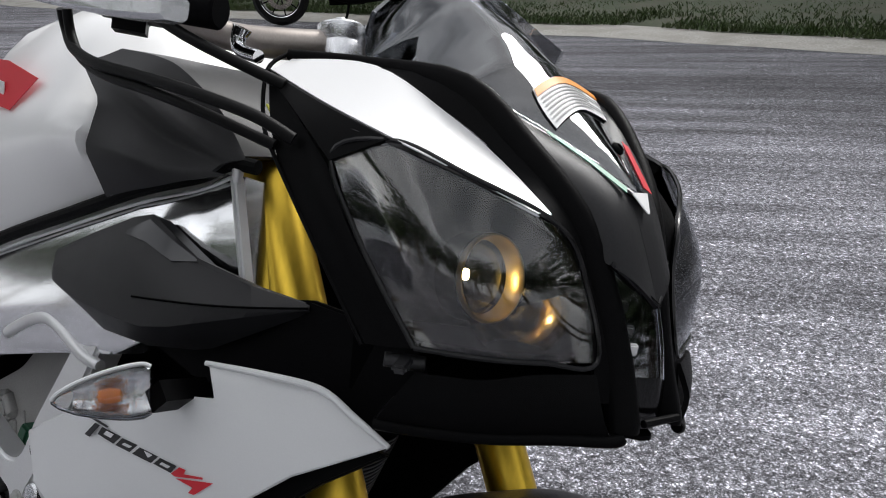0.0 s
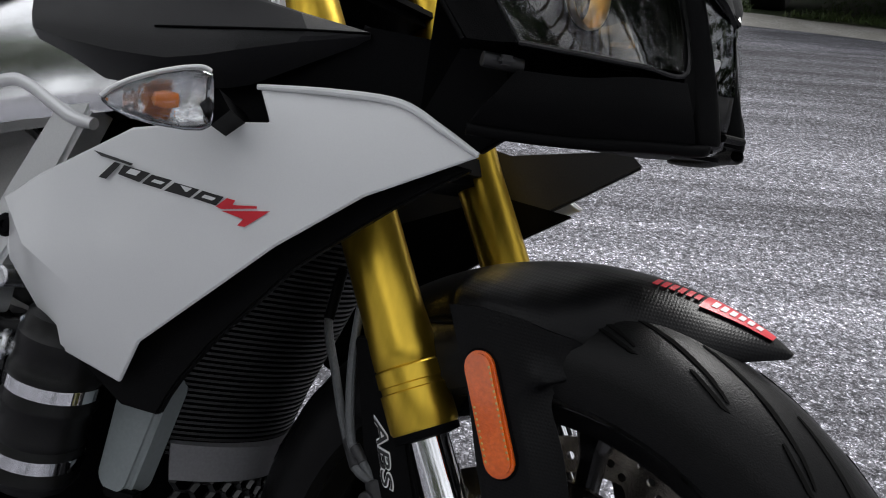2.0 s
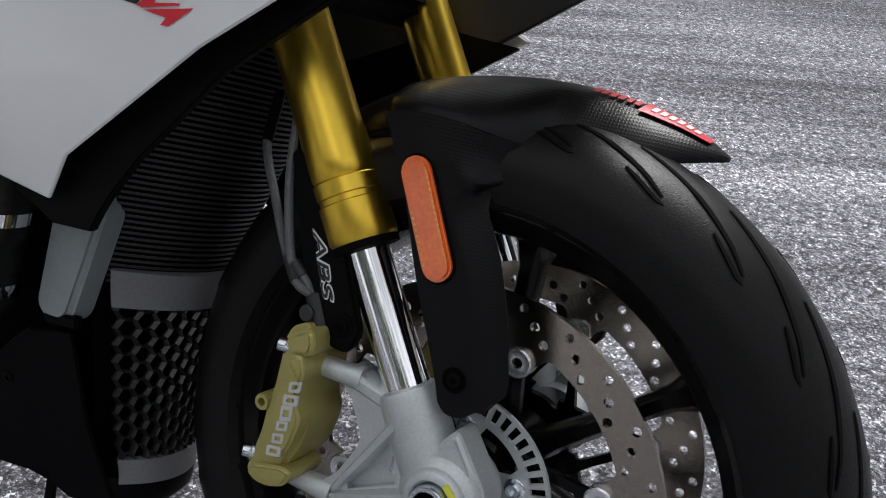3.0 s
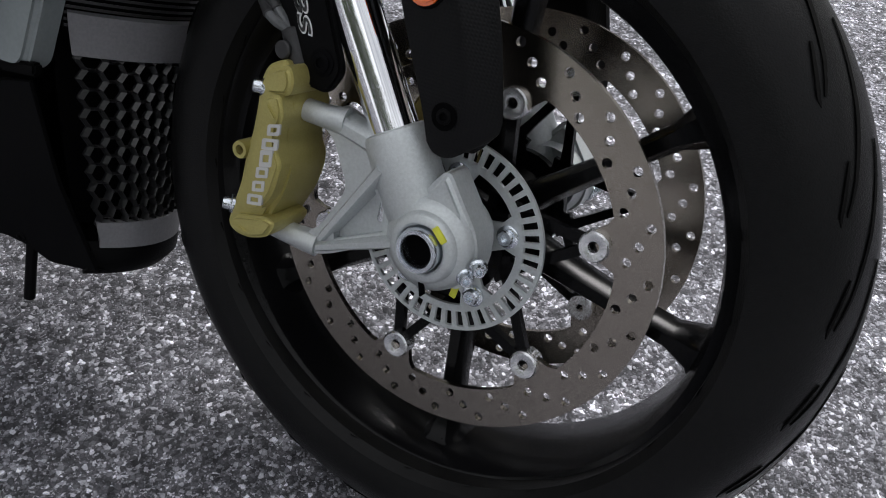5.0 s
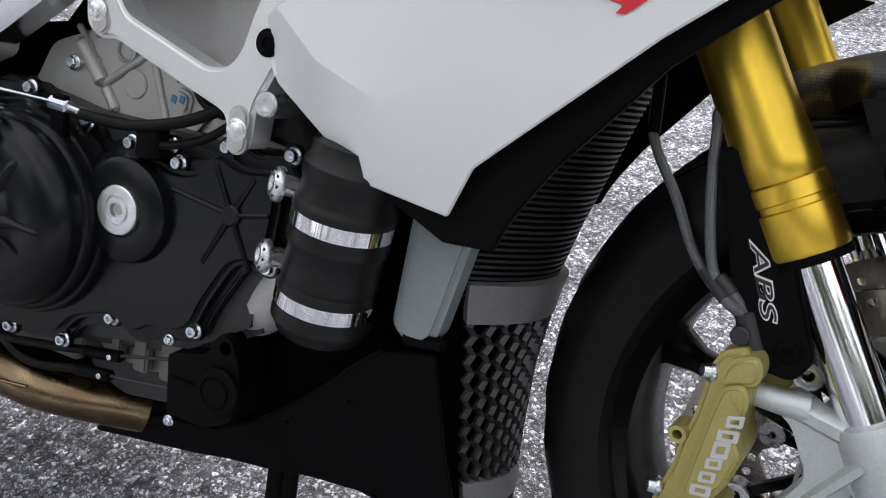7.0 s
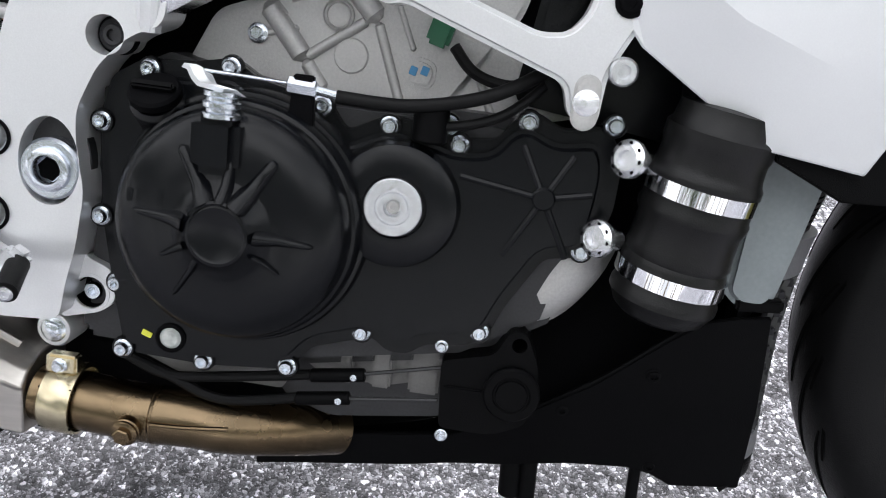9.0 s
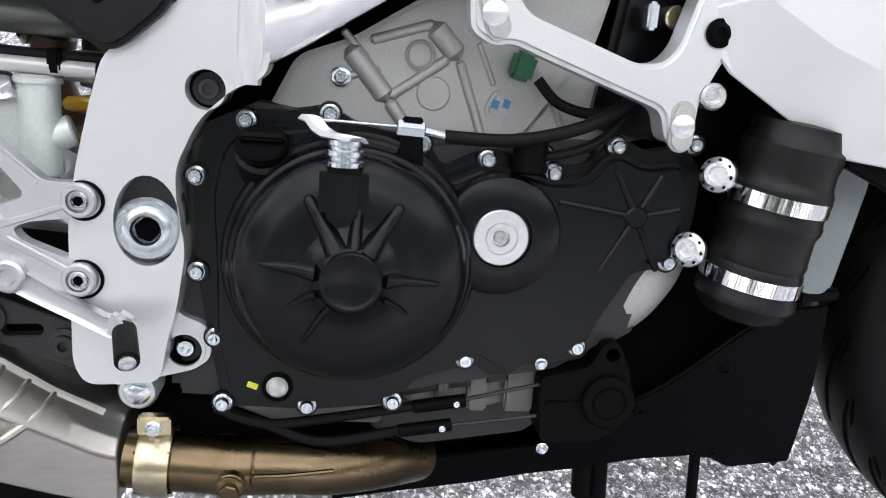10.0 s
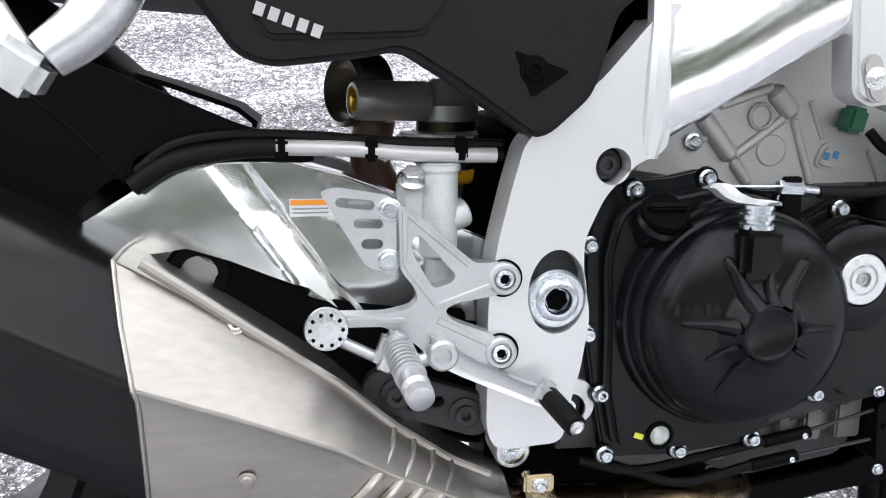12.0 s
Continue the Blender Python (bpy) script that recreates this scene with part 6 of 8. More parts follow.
part("chin", sheet([[(0.056 - 0.006 * abs(s) + dx, 0.022 * s, z) for s in np.linspace(-1, 1, 9)] for dx, z in ((0.0, 0.752), (0.001, 0.735), (0.0, 0.716), (-0.02, 0.706))], 0.004), dark_gloss, nose, "", NOSE, 60)
part("chin_bar", rod((0.062, -0.018, 0.7235), (0.062, 0.018, 0.7235), 0.0028, 10), black_plastic, nose, "", NOSE)
part("under_tray", sheet([[(-0.05 + 0.105 * (1 - abs(s) ** 2) * k, 0.148 * s * (1 - 0.75 * k), 0.704 + 0.006 * k) for s in np.linspace(-1, 1, 13)] for k in (0.0, 0.35, 0.7, 1.0)], 0.003), black_fine, nose, "", NOSE, 60)
# added near-black sheet, painted as the shade inside the nose
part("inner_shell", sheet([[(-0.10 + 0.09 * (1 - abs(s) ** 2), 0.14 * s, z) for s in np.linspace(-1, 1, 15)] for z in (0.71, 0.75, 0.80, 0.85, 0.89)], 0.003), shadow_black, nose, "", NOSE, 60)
# middle lamp, a keel-shaped pane between the rims
both("middle_pane", lambda: sheet([[(0.051, mid(0.799), 0.799), (0.041, -0.020, 0.811), (0.030, -0.038, 0.822)], [(0.0560, mid(0.775), 0.775), (0.048, -0.018, 0.782), (0.039, -0.034, 0.788)], [(0.0590, mid(0.752), 0.752), (0.0535, -0.016, 0.752), (0.047, -0.031, 0.752)]], 0.002), smoke_pane, nose, "smoked middle lamp pane", 60)
part("pane_bar", tube([(0.034, -0.037, 0.824), (0.0525, mid(0.799), 0.799), (0.034, 2 * mid(0.824) + 0.037, 0.824)], 0.0022, 8, smooth=False), dark_gloss, nose, "", NOSE)
part("pane_keel", tube([(0.0525, mid(0.799), 0.799), (0.0585, mid(0.775), 0.775), (0.062, mid(0.752), 0.752)], 0.0013, 6), clear_pane, nose, "", NOSE)
for z, x in ((0.795, 0.036), (0.7805, 0.043), (0.7695, 0.048)):
    part("led", box((x, -0.021, z), (0.004, 0.006, 0.0085), 0.001, (0, 18, -40)), ink_white, nose, "small white day lamp", NOSE)
# near-black sheet gives painted shade behind the middle lamp
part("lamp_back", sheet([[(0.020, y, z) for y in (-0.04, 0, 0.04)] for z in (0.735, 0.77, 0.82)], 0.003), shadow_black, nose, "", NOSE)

# ---- headlamps ----
lamp_black = material("lamp_black", (0.006, 0.006, 0.0065), 0.5, 0, 0.3, 200, spec=0.12)
# the lamp's warm glow is tinted into this bright metal
reflector_metal = material("glow_tinted_reflector", (0.70, 0.58, 0.40), 0.18, 1.0, 0.1, 60, 0.5, 25, 0.4, 40)
gilt = material("gilt_ring", (0.92, 0.74, 0.38), 0.30, 0.9)
projector_glass = pane("projector_glass", (0.92, 0.88, 0.80), 1.5)
for sign in (-1, 1):
    flip = (lambda b: b) if sign < 0 else other_side
    lens = part("headlamp", flip(sheet(grid_between([LENS_B, LENS_M, LENS_T], 6, 5), 0.0022)), lamp_pane, bike, "clear headlamp lens with lit projector", NOSE, 70)
    bowl = []
    for row in grid_between([LENS_B, LENS_M, LENS_T], 4, 4):
        bowl.append([Vector((p.x - 0.050, p.y * 0.80 + 0.010, p.z)) for p in row])
    part("lamp_bowl", flip(sheet(bowl, 0.002)), lamp_black, lens, "black lamp interior", NOSE, 60)
    ax = Vector((0.985, 0.06, 0.13)).normalized()
    c = Vector((-0.0203, -0.0953, 0.8052))
    part("projector_ring", flip(lathe([(0.0248, -0.004), (0.0254, 0.002), (0.0265, 0.0075), (0.0277, 0.0095), (0.0290, 0.0092), (0.0294, 0.0065), (0.0280, 0.0045), (0.0262, -0.004)], c, ax, 48, closed=True)), gilt, lens, "gilt projector ring", NOSE)
    part("projector_barrel", flip(lathe([(0.0282, 0.0040), (0.0290, 0.0030), (0.0290, -0.016), (0.0264, -0.016), (0.0264, -0.005)], c, ax, 40, closed=True)), lamp_black, lens, "", NOSE)
    part("projector_lens", flip(lathe([(0.0246, -0.008), (0.021, -0.004), (0.015, 0.000), (0.008, 0.0024), (0, 0.003)], c, ax, 40)), projector_glass, lens, "glass projector lens", NOSE)
    part("projector_cup", flip(lathe([(0.0244, -0.0095), (0.021, -0.018), (0.016, -0.028), (0.008, -0.033), (0, -0.034)], c, ax, 32)), lamp_black, lens, "", NOSE)
    part("filament", flip(lathe([(0, -0.004), (0.0018, -0.0028), (0.0024, 0), (0.0018, 0.0028), (0, 0.004)], c + Vector((-0.0065, -0.010, 0.001)), (0, 0, 1), 14)), lamp_glow, lens, "glowing lamp filament", NOSE)
    part("low_reflector", flip(lathe([(0.004, -0.016), (0.014, -0.0135), (0.024, -0.007), (0.031, 0.002), (0.034, 0.010)], c + Vector((0.012, 0.020, -0.018)), Vector((0.80, -0.52, 0.30)), 28, start=2.2, sweep=3.6)), reflector_metal, lens, "curved lamp reflector", NOSE, 70)
    part("lamp_floor", flip(sheet([[Vector(p) + Vector((-0.004, 0.004, 0.004)) for p in LENS_B], [Vector(p) + Vector((-0.045, 0.030, 0.006)) for p in LENS_B]], 0.001)), lamp_black, lens, "", NOSE)
    part("position_bulb", flip(lathe([(0, 0.003), (0.0022, 0.002), (0.003, 0), (0.0022, -0.002), (0, -0.003)], (0.0105, -0.085, 0.8016), (0, 0, 1), 10)), chrome, lens, "", NOSE)

# ---- windscreen ----
SCREEN = [((0.022, 0.8685), (0.0205, 0.868), 0.004), ((-0.004, 0.8965), (-0.006, 0.886), 0.019), ((-0.030, 0.921), (-0.033, 0.902), 0.036), ((-0.056, 0.944), (-0.060, 0.9175), 0.056), ((-0.082, 0.970), (-0.088, 0.932), 0.075), ((-0.113, 1.004), (-0.130, 0.940), 0.088), ((-0.150, 1.035), (-0.174, 0.945), 0.096), ((-0.200, 1.06), (-0.168, 0.965), 0.099), ((-0.21, 1.065), (-0.160, 0.978), 0.099)]


def screen_point(v, s, lift=0.0):
    """A place on the screen: v along it from its tip, s across from -1 to 1."""
    k = min(int(v), len(SCREEN) - 2)
    f = v - k
    (ax, az), (bx, bz), w = [tuple(np.array(SCREEN[k][j]) * (1 - f) + np.array(SCREEN[k + 1][j]) * f) if j < 2 else SCREEN[k][2] * (1 - f) + SCREEN[k + 1][2] * f for j in range(3)]
    q = (math.sqrt(s * s + 0.09) - 0.3) / 0.744
    ax, az = bx + 0.74 * (ax - bx), bz + 0.62 * (az - bz)
    z = az + (bz - az) * q + lift * 0.7
    return Vector((ax + (bx - ax) * q + lift * 0.7, w * s + mid(z) + 0.008, z))


screen = part("windscreen", sheet([[screen_point(v, s) for s in np.linspace(-1, 1, 21)] for v in np.linspace(0, 8, 33)], 0.003), smoke_pane, bike, "smoked plastic windscreen with warning label", NOSE, 70)
for sign in (-1, 1):
    part("screen_edge", tube([screen_point(v, sign, 0.001) for v in np.linspace(0, 8, 20)], 0.0016, 8), clear_pane, screen, "", NOSE)
part("screen_gasket", tube([screen_point(v, s * 1.03, -0.001) for v, s in [(v, -1) for v in np.linspace(6, 0, 13)] + [(v, 1) for v in np.linspace(0, 6, 13)]], 0.0022, 8), dark_gloss, screen, "", NOSE)
part("screen_screw", lathe([(0.0052, 0), (0.0052, 0.0015), (0.0042, 0.0028), (0.003, 0.0035), (0.0025, 0.002), (0, 0.002)], screen_point(1.20, 0.40, 0.002), (0.7, 0.2, 0.7), 22), black_fine, screen, "black screen screw", NOSE)


def label_point(a, b, lift):
    """A place on the label: a across from 0 to 1, b down from 0 to 1."""
    v = (1 - b) * (LABEL[0][0] * (1 - a) + LABEL[1][0] * a) + b * (LABEL[3][0] * (1 - a) + LABEL[2][0] * a)
    s = (1 - b) * (LABEL[0][1] * (1 - a) + LABEL[1][1] * a) + b * (LABEL[3][1] * (1 - a) + LABEL[2][1] * a)
    return screen_point(v, s, lift)


LABEL = [(3.15, -0.45), (4.0, 0.92), (2.75, 0.98), (2.0, -0.80)]
label = part("warning_label", sheet([[label_point(a, b, 0.0018) for a in np.linspace(0, 1, 10)] for b in np.linspace(0, 1, 7)], 0.0004), ink_white, screen, "white label with orange heading", NOSE)
part("label_heading", sheet([[label_point(a, b, 0.0026) for a in np.linspace(0.01, 0.99, 10)] for b in (0.02, 0.12, 0.22)], 0.0003), orange_vinyl, screen, "", NOSE)
for k in range(7):
    b = 0.29 + 0.098 * k
    part("label_line", sheet([[label_point(a, q, 0.0026) for a in np.linspace(0.05, 0.95 if k % 3 else 0.72, 10)] for q in (b, b + 0.035)], 0.0002), ink_grey, screen, "", NOSE)


def edge_band(sign, lo, hi, g0, g1):
    """A strip that follows the lower end of the screen, just outside it."""
    rows = []
    for v in np.linspace(lo, hi, 10):
        p = screen_point(v, sign, 0.0)
        k = 1 - 0.75 * (v - lo) / (hi - lo)
        rows.append([p + Vector((0.55, 0, -0.55)) * 0.007 * g * k + Vector((0, sign * 0.0045 * g, 0.004)) for g in (g0, g1)])
    return sheet(rows, 0.0006)


part("edge_stripe", edge_band(-1, 0.15, 1.9, 0.7, 1.5), green_vinyl, nose, "tricolour edge stripe", NOSE)
part("edge_stripe", edge_band(1, 0.15, 3.4, 0.5, 1.5), red, nose, "", NOSE)
part("edge_tip", sheet([[(0.0215, -0.011, 0.8685), (0.0215, 0.005, 0.8685)], [(0.0315, -0.004, 0.8560), (0.0315, -0.002, 0.8560)]], 0.0008), ink_white, nose, "", NOSE)

# ---- air intake wings beside the frame ----
black_gloss = material("black_gloss", (0.02, 0.021, 0.024), 0.30, 0, coat=0.35, spec=0.5)
WING_T = [(-0.5019, -0.172, 0.7207), (-0.4471, -0.176, 0.7455), (-0.3939, -0.178, 0.7682), (-0.3697, -0.178, 0.7746), (-0.3388, -0.176, 0.7612), (-0.3106, -0.174, 0.749), (-0.2525, -0.168, 0.7409), (-0.2018, -0.155, 0.7366)]
WING_M = [(-0.4863, -0.184, 0.7073), (-0.4296, -0.193, 0.706), (-0.3804, -0.197, 0.7064), (-0.3496, -0.199, 0.7083), (-0.3096, -0.196, 0.7135), (-0.2745, -0.192, 0.7186), (-0.2353, -0.182, 0.7256), (-0.1978, -0.162, 0.7341)]
WING_N = [(-0.4793, -0.186, 0.6946), (-0.435, -0.194, 0.6891), (-0.3853, -0.197, 0.6864), (-0.3353, -0.199, 0.6872), (-0.3033, -0.197, 0.6947), (-0.2836, -0.193, 0.7017), (-0.2421, -0.182, 0.7164), (-0.1979, -0.161, 0.7327)]
WING_B = [(-0.4831, -0.176, 0.6881), (-0.4453, -0.178, 0.6795), (-0.4076, -0.176, 0.667), (-0.3502, -0.174, 0.6676), (-0.2965, -0.172, 0.6776), (-0.2793, -0.17, 0.6832), (-0.2398, -0.165, 0.7059), (-0.1997, -0.156, 0.7304)]
for sign in (-1, 1):
    flip = (lambda b: b) if sign < 0 else mirrored
    rows = []
    for t, m, n, b in zip(WING_T, WING_M, WING_N, WING_B):
        t, m, n, b = Vector(t), Vector(m), Vector(n), Vector(b)
        rows.append([t + Vector((0.004, 0.016, -0.004)), t, t.lerp(m, 0.10) + Vector((0, -0.0012, 0)), t.lerp(m, 0.55) + Vector((0, -0.0010, 0)), m, m.lerp(n, 0.5) + Vector((0, -0.0005, 0)), n, b])
    wing = part("intake_wing", flip(sheet(rows, 0.004)), sky_lit_plastic, bike, "matt black plastic intake wing", False, 14)
    part("seam", flip(tube([Vector(m) + Vector((0, -0.0006, 0)) for m in WING_M[3:]], 0.0009, 6)), shadow_black, wing, "")
    on_wing = lambda k, g: Vector(WING_T[k]).lerp(Vector(WING_M[k]), g) + Vector((0.0, -0.0025, 0.0016))
    part("gloss_inset", flip(sheet([[on_wing(2, 0.26), on_wing(2, 0.20)], [on_wing(3, 0.36), on_wing(3, 0.09)], [on_wing(4, 0.42), on_wing(4, 0.10)], [on_wing(5, 0.12), on_wing(5, 0.06)]], 0.0012)), black_gloss, wing, "glossy inset")
    part("wing_end", flip(sheet([[WING_T[0], WING_M[0], WING_N[0], WING_B[0]], [tuple(Vector(p) + Vector((0.012, 0.03, 0))) for p in (WING_T[0], WING_M[0], WING_N[0], WING_B[0])]], 0.003)), sky_lit_plastic, wing, "")
    # added dark sheets for shade; the far one covers the white panel's inside
    fill = [(-0.405, 0.675), (-0.311, 0.652), (-0.24, 0.652), (-0.10, 0.668), (-0.075, 0.69), (-0.10, 0.735), (-0.20, 0.74), (-0.30, 0.72)]
    fill = fill if sign < 0 else [(-0.405, 0.675), (-0.311, 0.60), (-0.235, 0.548), (-0.194, 0.588), (-0.1505, 0.635), (-0.096, 0.676), (-0.042, 0.718), (-0.060, 0.732), (-0.18, 0.705), (-0.30, 0.72)]
    part("shade_filler", prism(fill, sign * 0.150 + (0.012 if sign > 0 else 0.0), sign * 0.158 + (0.012 if sign > 0 else 0.0), (), 0.002), black_fine if sign < 0 else fin_grey, wing, "")

# ---- front indicators ----
for sign in (-1, 1):
    flip = (lambda b: b) if sign < 0 else mirrored
    base, tip = Vector((-0.257, -0.238, 0.656)), Vector((-0.298, -0.286, 0.643))
    d = (tip - base).normalized()
    up = Vector((0.10, 0.0, 1)).normalized()
    up = (up - d * up.dot(d)).normalized()
    out = d.cross(up)
    rings = []
    for t, h, w in ((0.0, 0.0175, 0.010), (0.08, 0.020, 0.0125), (0.25, 0.0195, 0.0135), (0.5, 0.0165, 0.0125), (0.75, 0.0115, 0.009), (0.92, 0.006, 0.005), (1.0, 0.0015, 0.0015)):
        c = base.lerp(tip, t) + up * (0.004 * (1 - t))
        rings.append([c + up * h * math.cos(a) + out * w * math.sin(a) for a in [2 * math.pi * k / 20 for k in range(20)]])
    ind = part("indicator", flip(loft(rings)), clear_pane, bike, "clear indicator lamp with amber bulb", False, 60)
    ind.visible_shadow = False
    inner_rings = [[base.lerp(tip, t) + up * (0.004 * (1 - t)) + up * h * math.cos(a) + out * w * math.sin(a) for a in [math.pi * k / 12 + (0 if True else 0) for k in range(13)]] for t, h, w in ((0.02, 0.016, 0.009), (0.25, 0.0175, 0.011), (0.5, 0.0145, 0.010), (0.8, 0.008, 0.006))]
    part("indicator_reflector", flip(loft(inner_rings, False, False)), material("facet_silver", (0.75, 0.76, 0.78), 0.22, 1.0, 0.3, 150, bump=0.9, bump_scale=180), ind, "faceted silver reflector", False, 20)
    part("amber_bulb", flip(lathe([(0, -0.009), (0.0045, -0.007), (0.006, 0), (0.0045, 0.007), (0, 0.009)], base.lerp(tip, 0.42) + up * 0.002, d, 14)), material("amber_bulb", (0.75, 0.20, 0.02), 0.25, coat=0.5), ind, "amber bulb")
    part("indicator_rim", flip(tube([*[r[0] for r in rings]], 0.0016, 8)), material("pale_rim", (0.7, 0.71, 0.72), 0.3), ind, "")
    part("indicator_stem", flip(loft([[p + o for o in (Vector((0, 0, 0.012)), Vector((0.012, 0, 0)), Vector((0, 0, -0.012)), Vector((-0.012, 0, 0)))] for p in (base + Vector((0.002, 0.002, 0)), Vector((-0.275, -0.175, 0.650)))])), black_plastic, ind, "black rubber stem")

# ---- tank and its black side pieces ----
TANK = [(-0.86, 0.63, 0.72, 0.80, 0.84, 0.12, 0.10), (-0.76, 0.635, 0.77, 0.88, 0.92, 0.165, 0.12), (-0.68, 0.665, 0.81, 0.925, 0.965, 0.185, 0.14), (-0.60, 0.705, 0.835, 0.940, 0.985, 0.192, 0.15), (-0.52, 0.745, 0.845, 0.936, 0.985, 0.191, 0.15), (-0.495, 0.757, 0.843, 0.915, 0.97, 0.193, 0.14), (-0.455, 0.772, 0.838, 0.875, 0.895, 0.194, 0.11), (-0.438, 0.778, 0.835, 0.860, 0.88, 0.150, 0.09), (-0.40, 0.79, 0.84, 0.870, 0.90, 0.12, 0.09), (-0.36, 0.80, 0.84, 0.865, 0.89, 0.10, 0.08)]


def tank_ring(x, zb, zm, zt, zc, wm, wt):
    half = curve_through([(x, -min(0.148, wm - 0.01), zb), (x, -wm, zb + (zm - zb) * 0.5), (x, -wm - 0.006, zm), (x, -wt, zt), (x, -wt * 0.45, zc - 0.006), (x, 0, zc)], 4)
    return half + [Vector((p.x, -p.y, p.z)) for p in half[-2::-1]]


tank = part("fuel_tank", loft([tank_ring(*s) for s in TANK], True), flash_white, bike, "white fuel tank with red badge", False, 60)
part("tank_badge", sheet([[(-0.66, -0.1955, 0.885), (-0.65, -0.2005, 0.835)], [(-0.60, -0.1965, 0.885), (-0.595, -0.2015, 0.840)], [(-0.548, -0.1950, 0.872), (-0.575, -0.2010, 0.838)]], 0.0008), red, tank, "red badge with white marks")
for k in range(3):
    part("badge_mark", box((-0.632 + 0.018 * k, -0.2003, 0.861 - 0.003 * k), (0.010, 0.001, 0.018 - 0.004 * (k % 2)), 0, (12, 8, 0)), ink_white, tank, "")
# creased tank side: the upper edge, an upper ridge, the main ridge, the valley under it, the lower fold, the foot
TANK_FOLDS = [[(-0.470, -0.168, 0.9120), (-0.4255, -0.162, 0.9091), (-0.3951, -0.156, 0.9002), (-0.3462, -0.150, 0.8709), (-0.3102, -0.147, 0.8368)],
              [(-0.480, -0.176, 0.9030), (-0.4277, -0.173, 0.8951), (-0.4036, -0.169, 0.8830), (-0.3566, -0.161, 0.8584), (-0.3072, -0.149, 0.8340)],
              [(-0.496, -0.187, 0.8925), (-0.4430, -0.189, 0.8808), (-0.3980, -0.186, 0.8634), (-0.3626, -0.177, 0.8472), (-0.3179, -0.156, 0.8294)],
              [(-0.441, -0.200, 0.8600), (-0.4250, -0.190, 0.8565), (-0.4000, -0.184, 0.8470), (-0.3705, -0.175, 0.8368), (-0.3229, -0.159, 0.8267)],
              [(-0.438, -0.207, 0.8170), (-0.4017, -0.206, 0.8171), (-0.3768, -0.202, 0.8163), (-0.3596, -0.190, 0.8155), (-0.3250, -0.166, 0.8190)],
              [(-0.417, -0.192, 0.7800), (-0.3900, -0.190, 0.7896), (-0.3650, -0.186, 0.7974), (-0.3420, -0.178, 0.8067), (-0.3142, -0.160, 0.8190)]]


def tank_folds():
    """Folded faces with softened edges: each fold line is smooth, and the faces between are flat with a narrow round."""
    lines = [curve_through(f, 5) for f in TANK_FOLDS]
    rows = [lines[0]]
    for a, b in zip(lines, lines[1:]):
        for t in (0.10, 0.5, 0.90):
            rows.append([p.lerp(q, t) for p, q in zip(a, b)])
    rows.append(lines[-1])
    return sheet(rows, 0.004)


for sign in (-1, 1):
    side = tank_folds()
    part("tank_side", side if sign < 0 else mirrored(side), sky_lit_plastic, tank, "matt black creased tank side", False, 60)
part("tank_cover", sheet([[(x, y * (1 - k / 6), z + 0.016 * math.sin(math.pi * k / 12)) for k in range(13)] for x, y, z in TANK_FOLDS[0]], 0.004), sky_lit_plastic, tank, "matt black tank front cover", False, 50)
# added black tube, drawn as the shade of the gap under the tank
part("tank_gap_strip", tube([(x, y + 0.002, hi + 0.007) for x, lo, hi, y in SPAR[2:]], 0.0065, 10), black_plastic, tank, "black strip standing for the shaded gap between tank and frame")
# added filler block: its near-black stands for shade between the spars
part("inner_block", prism([(-0.50, 0.76), (-0.48, 0.86), (-0.36, 0.88), (-0.345, 0.82), (-0.35, 0.72), (-0.40, 0.66)], -0.10, 0.10, (), 0.01), shadow_black, bike, "near-black filler block between the frame spars")

# ---- yokes, bars, lever ----
for along, thick, name in ((0.588, 0.022, "top_yoke"), (0.42, 0.034, "lower_yoke")):
    c = on_fork(along, 0)
    yoke = box((0, 0, 0), (0.05, 0.255, thick), 0.008)
    bmesh.ops.transform(yoke, matrix=pose(c.x - 0.012, 0, c.z, 0, -24.5, 0), verts=yoke.verts)
    part(name, yoke, black_fine, bike, "cast fork yoke", True)
for y in (-0.105, 0.105):
    part("fork_cap", lathe([(0.024, 0), (0.024, 0.008), (0.02, 0.011), (0.012, 0.011), (0.012, 0.016), (0, 0.016)], on_fork(0.60, y), FORK_DIR, 28), gold, bike, "gold fork cap", True)
BAR = [(-0.268, 0.0, 0.960), (-0.280, -0.06, 0.958), (-0.300, -0.125, 0.948), (-0.318, -0.165, 0.946), (-0.345, -0.22, 0.956), (-0.385, -0.30, 0.962), (-0.435, -0.41, 0.955)]
handlebar = part("handlebar", tube(BAR, [0.014, 0.014, 0.0135, 0.012, 0.011, 0.011, 0.011], 16), bar_grey, bike, "grey tapered handlebar", True)
part("handlebar_left", mirrored(tube(BAR, [0.014, 0.014, 0.0135, 0.012, 0.011, 0.011, 0.011], 16)), bar_grey, handlebar, "", True)
for y in (-0.075, 0.075):
    part("bar_clamp", lathe([(0.0, -0.03), (0.020, -0.03), (0.021, -0.02), (0.021, 0.002), (0.0203, 0.003), (0.0203, 0.0045), (0.021, 0.0055), (0.021, 0.018), (0.019, 0.020), (0, 0.020)], (-0.281, y, 0.955), (-0.2, 0, 1), 36), alloy, handlebar, "silver bar clamp", True)
    part("clamp_screw", screw((-0.286, y, 0.9745), 0.007, 0.006, (-0.2, 0, 1), False), alloy, handlebar, "", True)
part("bar_brace", box((-0.262, 0.0, 0.972), (0.022, 0.13, 0.012), 0.004), alloy, handlebar, "", True)
part("grip", tube(BAR[-3:], 0.0165, 16, 3), rubber, handlebar, "black rubber grip", True)
